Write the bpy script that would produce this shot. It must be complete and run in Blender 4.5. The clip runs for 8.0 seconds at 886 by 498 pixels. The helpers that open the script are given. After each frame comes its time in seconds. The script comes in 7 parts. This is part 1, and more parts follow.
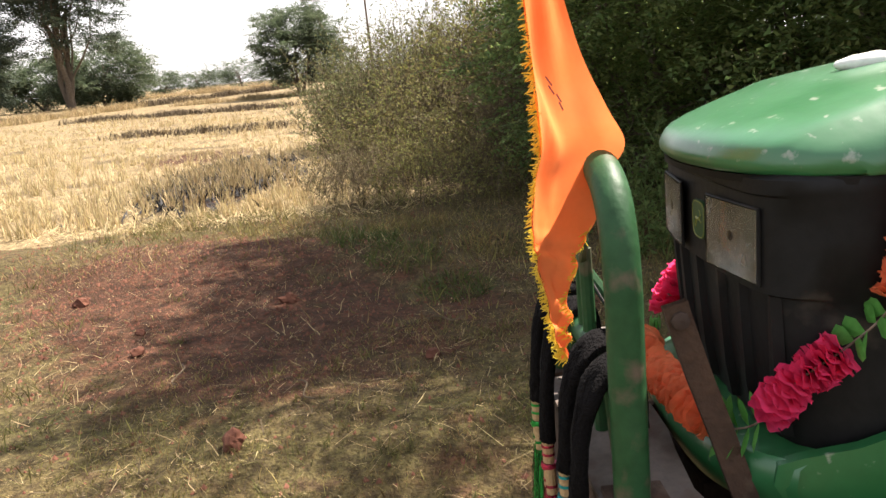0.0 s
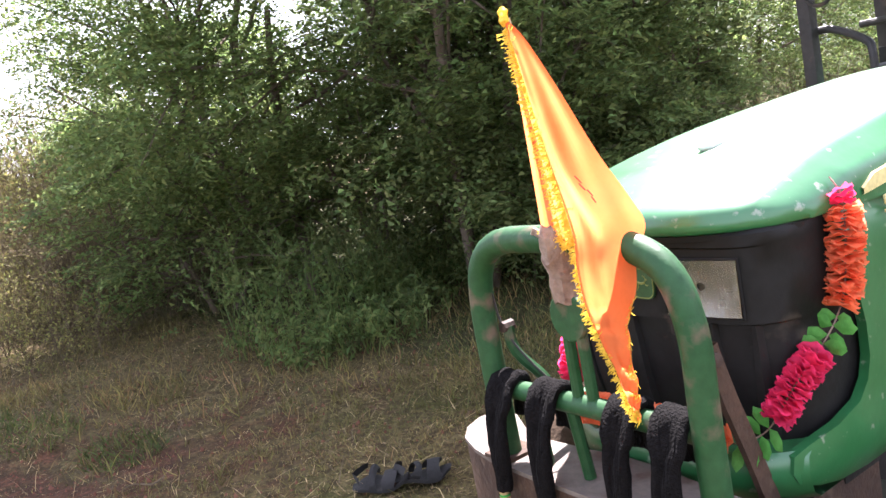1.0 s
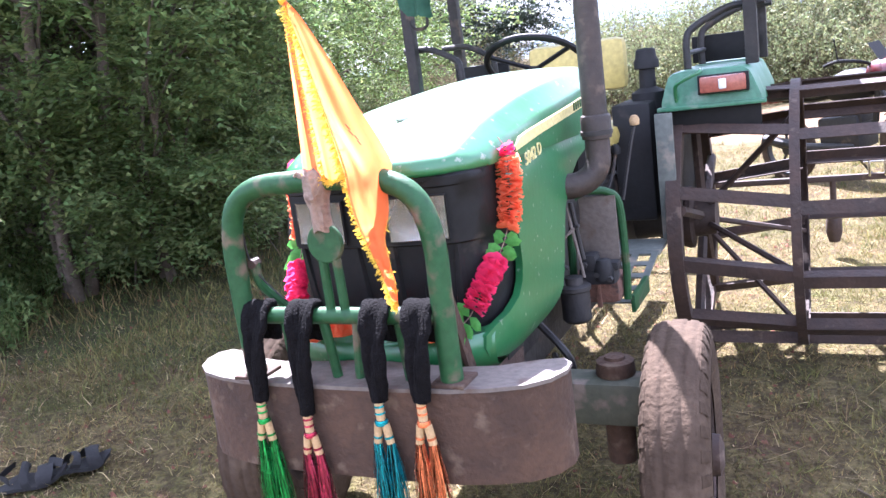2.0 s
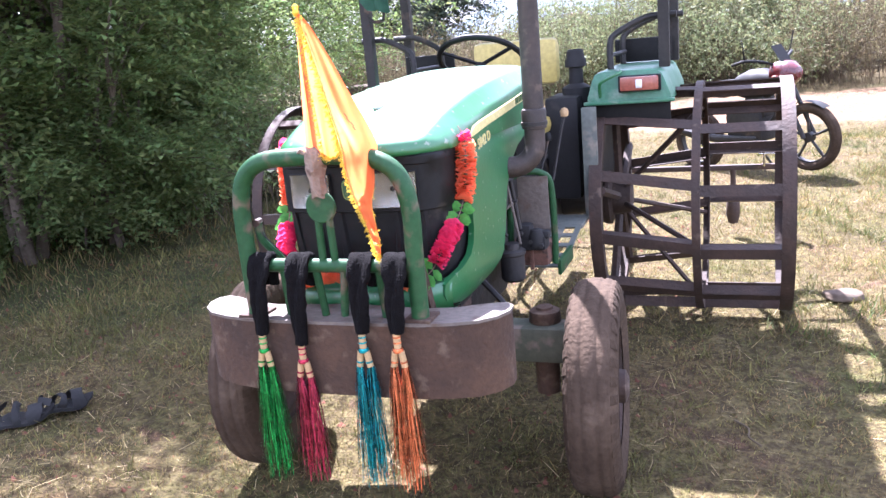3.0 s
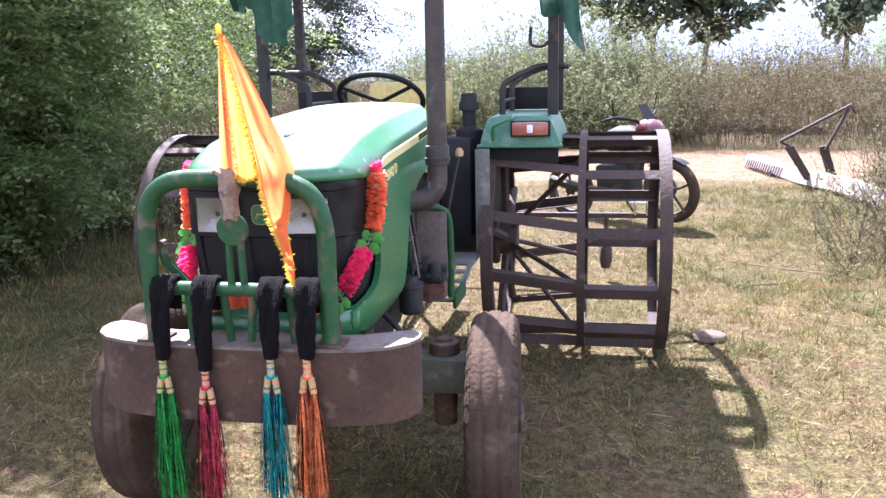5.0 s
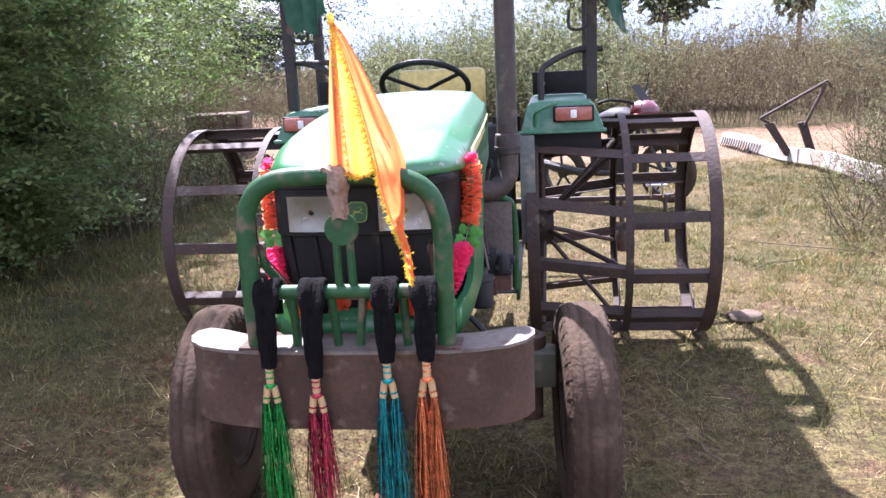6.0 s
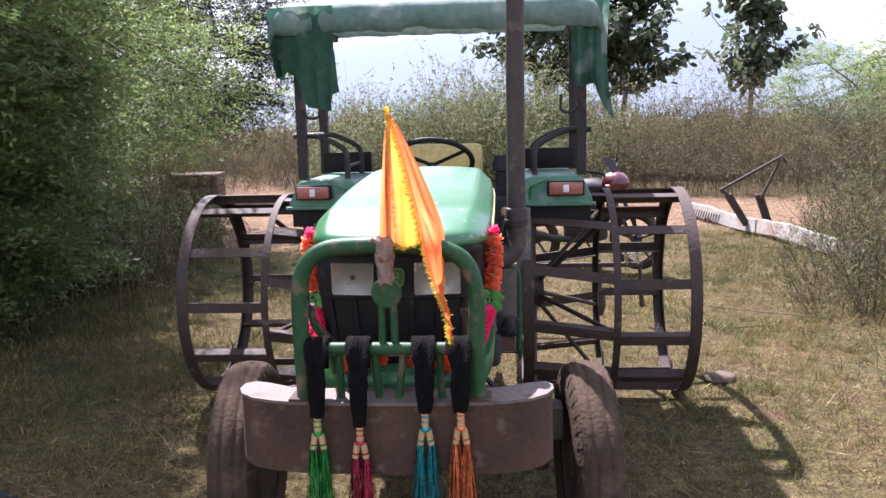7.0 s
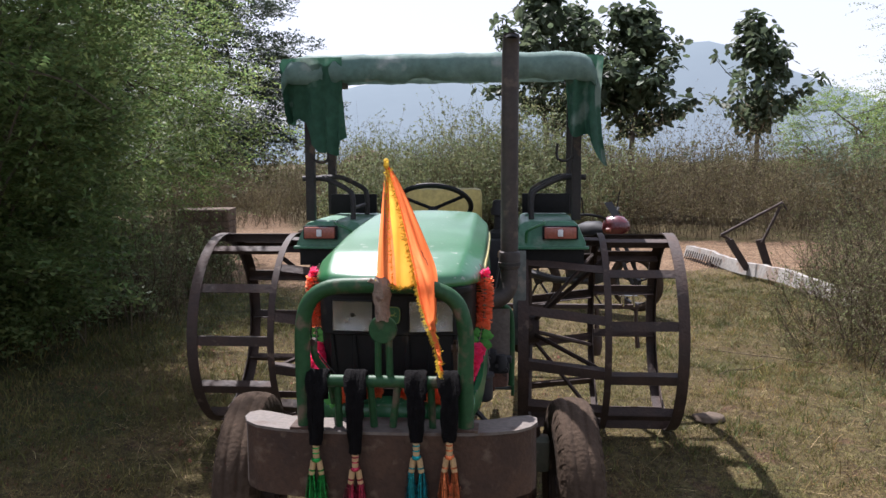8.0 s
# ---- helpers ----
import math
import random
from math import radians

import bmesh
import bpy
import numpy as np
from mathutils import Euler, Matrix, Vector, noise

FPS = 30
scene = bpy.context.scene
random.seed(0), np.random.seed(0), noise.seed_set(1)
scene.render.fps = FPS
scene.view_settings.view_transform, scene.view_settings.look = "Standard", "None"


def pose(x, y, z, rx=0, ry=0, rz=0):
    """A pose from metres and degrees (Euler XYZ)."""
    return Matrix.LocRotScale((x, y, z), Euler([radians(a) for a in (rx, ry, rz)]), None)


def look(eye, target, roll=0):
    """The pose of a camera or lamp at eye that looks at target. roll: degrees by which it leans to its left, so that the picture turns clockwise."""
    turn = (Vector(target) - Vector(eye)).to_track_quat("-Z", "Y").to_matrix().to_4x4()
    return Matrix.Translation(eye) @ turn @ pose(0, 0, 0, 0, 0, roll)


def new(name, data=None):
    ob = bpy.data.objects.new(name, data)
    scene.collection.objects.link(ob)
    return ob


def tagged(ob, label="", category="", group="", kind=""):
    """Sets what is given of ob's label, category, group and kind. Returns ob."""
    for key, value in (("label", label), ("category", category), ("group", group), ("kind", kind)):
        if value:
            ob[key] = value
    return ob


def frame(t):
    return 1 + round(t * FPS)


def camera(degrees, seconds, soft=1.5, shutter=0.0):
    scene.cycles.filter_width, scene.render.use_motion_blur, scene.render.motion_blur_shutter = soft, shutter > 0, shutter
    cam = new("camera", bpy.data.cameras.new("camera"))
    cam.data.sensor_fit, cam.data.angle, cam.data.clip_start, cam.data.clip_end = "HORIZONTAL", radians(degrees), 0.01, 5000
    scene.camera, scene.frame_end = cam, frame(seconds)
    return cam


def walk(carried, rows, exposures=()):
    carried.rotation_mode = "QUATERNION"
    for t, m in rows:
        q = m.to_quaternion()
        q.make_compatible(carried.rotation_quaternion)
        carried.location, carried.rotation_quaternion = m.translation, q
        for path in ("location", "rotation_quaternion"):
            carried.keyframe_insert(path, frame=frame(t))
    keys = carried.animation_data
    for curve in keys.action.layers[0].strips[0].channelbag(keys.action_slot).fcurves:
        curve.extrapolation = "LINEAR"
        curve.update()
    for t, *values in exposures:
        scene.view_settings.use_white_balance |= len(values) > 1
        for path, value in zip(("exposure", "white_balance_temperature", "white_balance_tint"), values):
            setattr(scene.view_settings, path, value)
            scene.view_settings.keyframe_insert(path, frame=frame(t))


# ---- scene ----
cam = camera(55.8, 8.0)
PATH = [
    (0, (1.3, -0.487, 1.324), (-0.651, -0.392, 0.892), -5.3),
    (0.5, (1.209, -0.806, 1.338), (-0.627, -0.072, 1.038), -8.5),
    (1, (1.057, -1.208, 1.417), (-0.545, -0.049, 1.116), -10.9),
    (1.5, (1.022, -1.544, 1.388), (-0.194, -0.015, 0.96), -8.9),
    (2, (0.972, -1.772, 1.376), (0.188, 0.02, 0.959), -7.6),
    (2.2, (0.918, -1.826, 1.38), (0.286, 0.01, 0.903), -8.4),
    (3.3, (1.092, -2.372, 1.477), (0.484, -0.528, 1.0), -4.2),
    (3.5, (1.105, -2.39, 1.479), (0.528, -0.529, 1.029), -3.8),
    (4, (1.101, -2.43, 1.48), (0.534, -0.556, 1.07), -3.5),
    (4.5, (1.057, -2.412, 1.462), (0.57, -0.512, 1.069), -1.6),
    (4.7, (1.025, -2.39, 1.427), (0.625, -0.47, 1.036), -1.1),
    (5.8, (0.539, -2.233, 1.43), (0.329, -0.291, 1.0), -2.4),
    (6, (0.478, -2.307, 1.446), (0.286, -0.365, 1.011), -2.8),
    (6.5, (0.316, -2.51, 1.499), (0.224, -0.553, 1.097), -2.2),
    (7, (0.282, -2.603, 1.521), (0.195, -0.627, 1.226), -1.4),
    (7.5, (0.309, -2.737, 1.558), (0.211, -0.753, 1.327), -0.8),
    (8, (0.34, -2.802, 1.56), (0.233, -0.816, 1.355), -0.4),
]
EXPOSURES = [(0, 1.75, 6650, 15), (0.5, 2.05, 6350, 18), (1, 2.9, 6000, 23), (1.5, 2.95, 5750, 24), (2, 3.3, 5320, 26), (3.5, 3.08, 5350, 28), (4.5, 2.95, 5380, 28), (6, 2.55, 5480, 29), (6.5, 2.6, 5520, 30), (7, 1.95, 5720, 28), (7.5, 1.6, 5720, 24), (8, 1.15, 5800, 19)]
walk(cam, [(t, look(eye, target, roll)) for t, eye, target, roll in PATH], EXPOSURES)

# ---- light ----
SUN_AZ = math.atan2(-0.37, 0.675)          # from +y towards -x
SUN_EL = radians(57)
world = bpy.data.worlds.new("world")
scene.world = world
world.use_nodes = True
wn = world.node_tree
bg = wn.nodes["Background"]
sky = wn.nodes.new("ShaderNodeTexSky")
sky.sky_type, sky.sun_disc = "NISHITA", False
sky.sun_elevation, sky.sun_rotation = SUN_EL, SUN_AZ
sky.air_density, sky.dust_density, sky.ozone_density = 1.0, 1.6, 1.0
haze = wn.nodes.new("ShaderNodeMix")
haze.data_type = "RGBA"
haze.inputs[7].default_value = (4.9, 4.87, 4.8, 1)
heading = wn.nodes.new("ShaderNodeTexCoord")
rise = wn.nodes.new("ShaderNodeSeparateXYZ")
thick = wn.nodes.new("ShaderNodeMapRange")
thick.interpolation_type = "SMOOTHSTEP"
for k, value in ((1, 0.0), (2, 0.75), (3, 0.85), (4, 0.5)):
    thick.inputs[k].default_value = value
wn.links.new(heading.outputs["Generated"], rise.inputs[0])
wn.links.new(rise.outputs["Z"], thick.inputs[0])
wn.links.new(thick.outputs[0], haze.inputs[0])
wn.links.new(sky.outputs[0], haze.inputs[6])
wn.links.new(haze.outputs[2], bg.inputs[0])
bg.inputs[1].default_value = 0.095
lamp = bpy.data.lights.new("sun", "SUN")
lamp.energy, lamp.angle, lamp.color = 5.0, radians(0.6), (1.0, 0.93, 0.83)
sun = new("sun", lamp)
sun.matrix_world = look((-15.0, 27.4, 48.1), (0, 0, 0))


# ---- materials ----
def mat(name, a, b, scale=8.0, rough=0.6, metal=0.0, bump=0.2, fine=6.0, spots=None, spot_scale=3.0, spot_at=0.62,
        translucent=0.0, spread=0.0, island=0.0, coat=0.0, object_random=0.0, mottle=0.35, soft=0.10, sheen=0.0):
    """Two-scale noise colour from a to b, with optional worn spots, relief and light passing through."""
    m = bpy.data.materials.new(name)
    m.use_nodes = True
    nt = m.node_tree
    N, L = nt.nodes, nt.links
    p = N["Principled BSDF"]
    tc = N.new("ShaderNodeTexCoord")

    def noisy(sc, detail=6.0):
        n = N.new("ShaderNodeTexNoise")
        n.inputs["Scale"].default_value, n.inputs["Detail"].default_value = sc, detail
        L.new(tc.outputs["Object"], n.inputs["Vector"])
        return n.outputs["Fac"]

    def mixed(fac, x, y, kind="MIX"):
        n = N.new("ShaderNodeMix")
        n.data_type, n.blend_type = "RGBA", kind
        for socket, value in ((n.inputs[0], fac), (n.inputs[6], x), (n.inputs[7], y)):
            if isinstance(value, (tuple, list)):
                socket.default_value = (*value[:3], 1)
            elif isinstance(value, (int, float)):
                socket.default_value = value
            else:
                L.new(value, socket)
        return n.outputs[2]

    def ramp(src, lo, hi):
        n = N.new("ShaderNodeMapRange")
        n.inputs[1].default_value, n.inputs[2].default_value = lo, hi
        L.new(src, n.inputs[0])
        return n.outputs[0]

    big, small = noisy(scale), noisy(scale * fine, 4.0)
    col = mixed(ramp(big, 0.3, 0.7), a, b)
    col = mixed(ramp(small, 0.25, 0.75), mixed(mottle, col, (0, 0, 0)), col)
    if spots is not None:
        s = noisy(spot_scale, 8.0)
        col = mixed(ramp(s, spot_at, spot_at + soft), col, spots)
    if island or object_random:
        if island:
            g = N.new("ShaderNodeNewGeometry").outputs["Random Per Island"]
        else:
            g = N.new("ShaderNodeObjectInfo").outputs["Random"]
        hsv = N.new("ShaderNodeHueSaturation")
        amount = island or object_random
        v = N.new("ShaderNodeMapRange")
        v.inputs[3].default_value, v.inputs[4].default_value = 1 - amount, 1 + amount
        L.new(g, v.inputs[0]); L.new(v.outputs[0], hsv.inputs["Value"])
        h = N.new("ShaderNodeMapRange")
        h.inputs[3].default_value, h.inputs[4].default_value = 0.5 - spread, 0.5 + spread
        w = N.new("ShaderNodeTexWhiteNoise"); w.noise_dimensions = "1D"
        L.new(g, w.inputs["W"]); L.new(w.outputs["Value"], h.inputs[0]); L.new(h.outputs[0], hsv.inputs["Hue"])
        L.new(col, hsv.inputs["Color"])
        col = hsv.outputs[0]
    L.new(col, p.inputs["Base Color"])
    p.inputs["Roughness"].default_value, p.inputs["Metallic"].default_value = rough, metal
    p.inputs["Coat Weight"].default_value, p.inputs["Coat Roughness"].default_value = coat, 0.26
    p.inputs["Sheen Weight"].default_value, p.inputs["Sheen Roughness"].default_value = sheen, 0.45
    if rough >= 0.9:
        p.inputs["Specular IOR Level"].default_value = 0.12
    if rough < 0.9:
        r = N.new("ShaderNodeMapRange")
        r.inputs[3].default_value, r.inputs[4].default_value = max(0.02, rough - 0.12), min(1, rough + 0.15)
        L.new(big, r.inputs[0]); L.new(r.outputs[0], p.inputs["Roughness"])
    if bump:
        bn = N.new("ShaderNodeBump")
        bn.inputs["Strength"].default_value, bn.inputs["Distance"].default_value = bump, 0.01
        L.new(small, bn.inputs["Height"]); L.new(bn.outputs[0], p.inputs["Normal"])
    if translucent:
        p.inputs["Specular IOR Level"].default_value = 0.22
        t = N.new("ShaderNodeBsdfTranslucent")
        L.new(col, t.inputs[0])
        ms = N.new("ShaderNodeMixShader")
        ms.inputs[0].default_value = translucent
        L.new(p.outputs[0], ms.inputs[1]); L.new(t.outputs[0], ms.inputs[2])
        L.new(ms.outputs[0], N["Material Output"].inputs[0])
    return m


GREEN = mat("green_paint", (0.012, 0.115, 0.031), (0.026, 0.15, 0.05), 5, 0.42, 0, 0.05, 9, (0.2, 0.25, 0.18), 40, 0.64, coat=0.8, soft=0.08, mottle=0.12)
GREEN.node_tree.nodes["Principled BSDF"].inputs["Specular IOR Level"].default_value = 0.4
GREEN_WORN = mat("worn_green_paint", (0.013, 0.066, 0.02), (0.026, 0.084, 0.03), 9, 0.5, 0, 0.15, 6, (0.12, 0.088, 0.06), 17, 0.56, soft=0.16)
GREEN_WORN.node_tree.nodes["Principled BSDF"].inputs["Specular IOR Level"].default_value = 0.25
BLACK = mat("black_plastic", (0.008, 0.008, 0.008), (0.014, 0.0135, 0.013), 6, 0.55, 0, 0.1, 8, (0.045, 0.038, 0.03), 9, 0.66)
BLACK.node_tree.nodes["Principled BSDF"].inputs["Specular IOR Level"].default_value = 0.2
IRON = mat("dark_iron", (0.02, 0.02, 0.02), (0.045, 0.04, 0.036), 7, 0.6, 0.3, 0.3, 6, (0.10, 0.07, 0.05), 9, 0.6)
MATT_BLACK = mat("matt_black", (0.006, 0.006, 0.006), (0.012, 0.011, 0.011), 7, 0.75, 0, 0.2, 6, (0.03, 0.025, 0.02), 9, 0.66)
RUST = mat("rusted_steel", (0.030, 0.018, 0.012), (0.064, 0.036, 0.024), 9, 0.75, 0.0, 0.4, 6, (0.12, 0.085, 0.062), 14, 0.64)
AXLE = mat("dusty_axle_paint", (0.045, 0.055, 0.032), (0.08, 0.078, 0.05), 7, 0.75, 0, 0.3, 6, (0.13, 0.1, 0.075), 12, 0.55)
GREEN_DUSTY = mat("dusty_green_paint", (0.03, 0.15, 0.07), (0.075, 0.20, 0.115), 6, 0.45, 0, 0.1, 8, (0.24, 0.28, 0.22), 9, 0.56, soft=0.2)
PLATE = mat("grey_green_plate", (0.10, 0.115, 0.10), (0.16, 0.17, 0.145), 6, 0.8, 0, 0.2, 7, (0.22, 0.19, 0.15), 10, 0.58)
DUST = mat("dusty_plate", (0.115, 0.095, 0.078), (0.17, 0.142, 0.118), 8, 0.75, 0, 0.3, 7, (0.08, 0.055, 0.04), 14, 0.56)
PRIMER = mat("dusty_red_casting", (0.11, 0.05, 0.032), (0.16, 0.08, 0.052), 14, 0.85, 0, 0.4, 6, (0.05, 0.03, 0.02), 30, 0.56)
MUDDY = mat("muddy_steel", (0.036, 0.0175, 0.009), (0.082, 0.043, 0.023), 7, 0.85, 0.0, 0.5, 9, (0.12, 0.083, 0.055), 17, 0.57, soft=0.16)
EXHAUST = mat("sooty_pipe_steel", (0.032, 0.026, 0.022), (0.068, 0.05, 0.04), 9, 0.62, 0.25, 0.3, 6, (0.11, 0.08, 0.06), 12, 0.62)
RUBBER = mat("dusty_rubber", (0.050, 0.034, 0.023), (0.086, 0.060, 0.041), 6, 0.95, 0, 0.6, 9, (0.115, 0.083, 0.058), 9, 0.6, soft=0.25)
CREAM = mat("cream_decal", (0.72, 0.62, 0.25), (0.78, 0.68, 0.32), 14, 0.4, 0, 0.03)
SEAT = mat("yellow_vinyl", (0.50, 0.40, 0.11), (0.6, 0.49, 0.16), 7, 0.5, 0, 0.1)
REFLECTOR = mat("silvered_reflector", (0.27, 0.265, 0.255), (0.42, 0.405, 0.385), 30, 0.22, 0.9, 0.0)
BOARD = mat("flaking_board", (0.22, 0.2, 0.175), (0.34, 0.32, 0.28), 3, 0.8, 0, 0.3, 8, (0.2, 0.15, 0.11), 5, 0.55)
CHROME = mat("chrome", (0.7, 0.7, 0.7), (0.8, 0.8, 0.8), 10, 0.12, 1.0, 0.02)
LENSRED = mat("lamp_lens", (0.27, 0.075, 0.05), (0.36, 0.12, 0.08), 14, 0.2, 0, 0.05)
WHITE = mat("white_paint", (0.72, 0.72, 0.68), (0.8, 0.8, 0.77), 5, 0.6, 0, 0.1, 8, (0.45, 0.4, 0.33), 6, 0.6)
TARP = mat("green_tarpaulin", (0.035, 0.10, 0.062), (0.06, 0.15, 0.10), 4, 0.7, 0, 0.3, 7, (0.17, 0.23, 0.19), 5, 0.56, translucent=0.35)
CANVAS = mat("faded_canvas", (0.12, 0.2, 0.17), (0.2, 0.28, 0.24), 4, 0.8, 0, 0.3, 7, (0.3, 0.33, 0.3), 5, 0.62, translucent=0.12)
CLOTH = mat("saffron_cloth", (0.94, 0.215, 0.06), (0.98, 0.27, 0.095), 9, 0.75, 0, 0.05, 12, translucent=0.8, mottle=0.06)
CLOTH_B = mat("yellow_stripe_cloth", (1.0, 0.47, 0.05), (1.0, 0.55, 0.08), 9, 0.7, 0, 0.05, 12, translucent=0.75, mottle=0.06)
CLOTH_HEM = mat("saffron_hem", (0.85, 0.2, 0.05), (0.9, 0.24, 0.07), 9, 0.75, 0, 0.05, 12, translucent=0.6, mottle=0.1)
GOLD = mat("gold_tinsel", (0.85, 0.6, 0.05), (0.95, 0.72, 0.12), 60, 0.35, 0.2, 0.0, 3, translucent=0.5)
YARN = mat("black_wool", (0.0035, 0.003, 0.003), (0.008, 0.007, 0.007), 40, 0.95, 0, 0.8, 5)
BEAD = mat("bamboo_bead", (0.42, 0.27, 0.12), (0.52, 0.35, 0.17), 30, 0.6, 0, 0.2)
INK = mat("ink", (0.25, 0.05, 0.05), (0.3, 0.08, 0.05), 20, 0.8, 0, 0)
TAPE = mat("dusty_wrap", (0.2, 0.14, 0.10), (0.33, 0.245, 0.185), 22, 0.85, 0, 0.6, 5, (0.12, 0.075, 0.055), 26, 0.55)
STRAND = {k: mat(k + "_foil_strands", tuple(x * 0.75 for x in c), c, 30, 0.25, 0.65, 0.0, 4, island=0.95) for k, c in
          {"green": (0.025, 0.33, 0.07), "magenta": (0.44, 0.04, 0.09), "cyan": (0.02, 0.31, 0.38), "orange": (0.75, 0.22, 0.09)}.items()}
PETAL_O = mat("orange_petal_paper", (1.0, 0.27, 0.11), (1.0, 0.36, 0.17), 14, 0.7, 0, 0.2, 6, translucent=0.55, mottle=0.15, object_random=0.12)
PETAL_P = mat("pink_petal_paper", (0.85, 0.05, 0.16), (0.95, 0.09, 0.25), 14, 0.7, 0, 0.2, 6, translucent=0.5, mottle=0.15, object_random=0.12)
LEAFCLOTH = mat("green_leaf_cloth", (0.08, 0.3, 0.05), (0.14, 0.42, 0.09), 14, 0.6, 0, 0.2, 6, translucent=0.3)
LEAF = mat("acacia_leaf", (0.14, 0.20, 0.062), (0.21, 0.275, 0.096), 1.2, 0.5, 0, 0.0, 5, translucent=0.7, island=0.45, spread=0.03)
# Near copy of LEAF, its tone chosen to pass for sunlit crowns.
LEAF_SUNLIT = mat("sunlit_acacia_leaf", (0.14, 0.20, 0.065), (0.21, 0.27, 0.10), 1.2, 0.45, 0, 0.0, 5, translucent=0.6, island=0.45, spread=0.03)
LEAF_TEAK = mat("teak_leaf", (0.08, 0.11, 0.06), (0.12, 0.15, 0.085), 1.2, 0.5, 0, 0.0, 5, translucent=0.45, island=0.4, spread=0.02)
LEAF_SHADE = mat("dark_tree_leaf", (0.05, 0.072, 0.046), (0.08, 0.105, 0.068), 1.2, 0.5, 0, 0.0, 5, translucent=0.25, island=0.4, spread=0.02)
LEAF_LIGHT = mat("weed_leaf", (0.145, 0.17, 0.075), (0.225, 0.245, 0.115), 1.5, 0.6, 0, 0.0, 5, translucent=0.4, island=0.4, spread=0.04)
LEAF_YELLOW = mat("yellowing_leaf", (0.165, 0.165, 0.05), (0.26, 0.245, 0.085), 1.5, 0.6, 0, 0.0, 5, translucent=0.5, island=0.4, spread=0.04)
LEAF_DRY = mat("dry_leaf", (0.125, 0.107, 0.055), (0.205, 0.175, 0.09), 1.5, 0.8, 0, 0.0, 5, translucent=0.3, island=0.4, spread=0.03)
LEAF_OLIVE = mat("olive_leaf", (0.125, 0.135, 0.055), (0.205, 0.21, 0.09), 1.5, 0.75, 0, 0.0, 5, translucent=0.35, island=0.4, spread=0.03)
TWIG = mat("dry_twig", (0.08, 0.06, 0.04), (0.16, 0.125, 0.08), 3, 0.9, 0, 0.0, 5, island=0.3)
BARK = mat("bark", (0.09, 0.07, 0.05), (0.16, 0.13, 0.10), 9, 0.9, 0, 0.7, 5)
GRASS = mat("grass_blade", (0.11, 0.098, 0.032), (0.30, 0.222, 0.088), 1.6, 0.75, 0, 0.0, 5, translucent=0.3, island=0.55, spread=0.04)
GRASS_GREEN = mat("green_grass_blade", (0.098, 0.102, 0.029), (0.20, 0.173, 0.06), 1.6, 0.6, 0, 0.0, 5, translucent=0.35, island=0.45, spread=0.03)
GRASS_DEEP = mat("deep_green_grass_blade", (0.055, 0.085, 0.02), (0.13, 0.15, 0.04), 1.6, 0.6, 0, 0.0, 5, translucent=0.35, island=0.45, spread=0.03)
STRAW = mat("straw", (0.47, 0.365, 0.185), (0.64, 0.52, 0.29), 2, 0.75, 0, 0.0, 5, translucent=0.2, island=0.3, spread=0.015)
STRAW_OLD = mat("old_straw", (0.32, 0.235, 0.115), (0.5, 0.39, 0.21), 2, 0.75, 0, 0.0, 5, translucent=0.2, island=0.4, spread=0.015)
STONE = mat("weathered_stone", (0.105, 0.078, 0.057), (0.165, 0.128, 0.096), 5, 0.9, 0, 0.7, 6, (0.16, 0.13, 0.1), 7, 0.6)
SOIL = mat("red_soil", (0.10, 0.04, 0.026), (0.19, 0.085, 0.055), 5, 0.95, 0, 0.8, 7)
DARKCLOTH = mat("black_cloth", (0.006, 0.0055, 0.0055), (0.014, 0.013, 0.013), 12, 0.8, 0, 0.3)
MAROON = mat("maroon_paint", (0.09, 0.012, 0.016), (0.13, 0.02, 0.024), 6, 0.25, 0, 0.02, coat=0.5)


def glass():
    m = bpy.data.materials.new("ribbed_glass")
    m.use_nodes = True
    p = m.node_tree.nodes["Principled BSDF"]
    p.inputs["Base Color"].default_value = (0.95, 0.97, 0.98, 1)
    p.inputs["Transmission Weight"].default_value, p.inputs["Roughness"].default_value, p.inputs["IOR"].default_value = 1, 0.08, 1.4
    return m


GLASS = glass()


def hill_matter():
    """Far hill, paled by a faint glow that stands in for haze."""
    m = bpy.data.materials.new("glowing_hill")
    m.use_nodes = True
    nt = m.node_tree
    p = nt.nodes["Principled BSDF"]
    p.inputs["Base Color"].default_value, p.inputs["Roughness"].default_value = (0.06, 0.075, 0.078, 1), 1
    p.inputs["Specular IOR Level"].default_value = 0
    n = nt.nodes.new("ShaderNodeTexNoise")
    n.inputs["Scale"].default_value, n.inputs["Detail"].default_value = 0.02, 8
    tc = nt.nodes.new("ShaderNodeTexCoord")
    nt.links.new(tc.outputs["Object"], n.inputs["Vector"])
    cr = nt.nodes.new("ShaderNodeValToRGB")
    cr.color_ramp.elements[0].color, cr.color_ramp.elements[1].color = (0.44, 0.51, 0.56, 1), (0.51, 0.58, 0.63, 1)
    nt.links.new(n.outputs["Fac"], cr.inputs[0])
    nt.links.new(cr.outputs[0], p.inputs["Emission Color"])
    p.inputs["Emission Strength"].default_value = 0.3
    return m


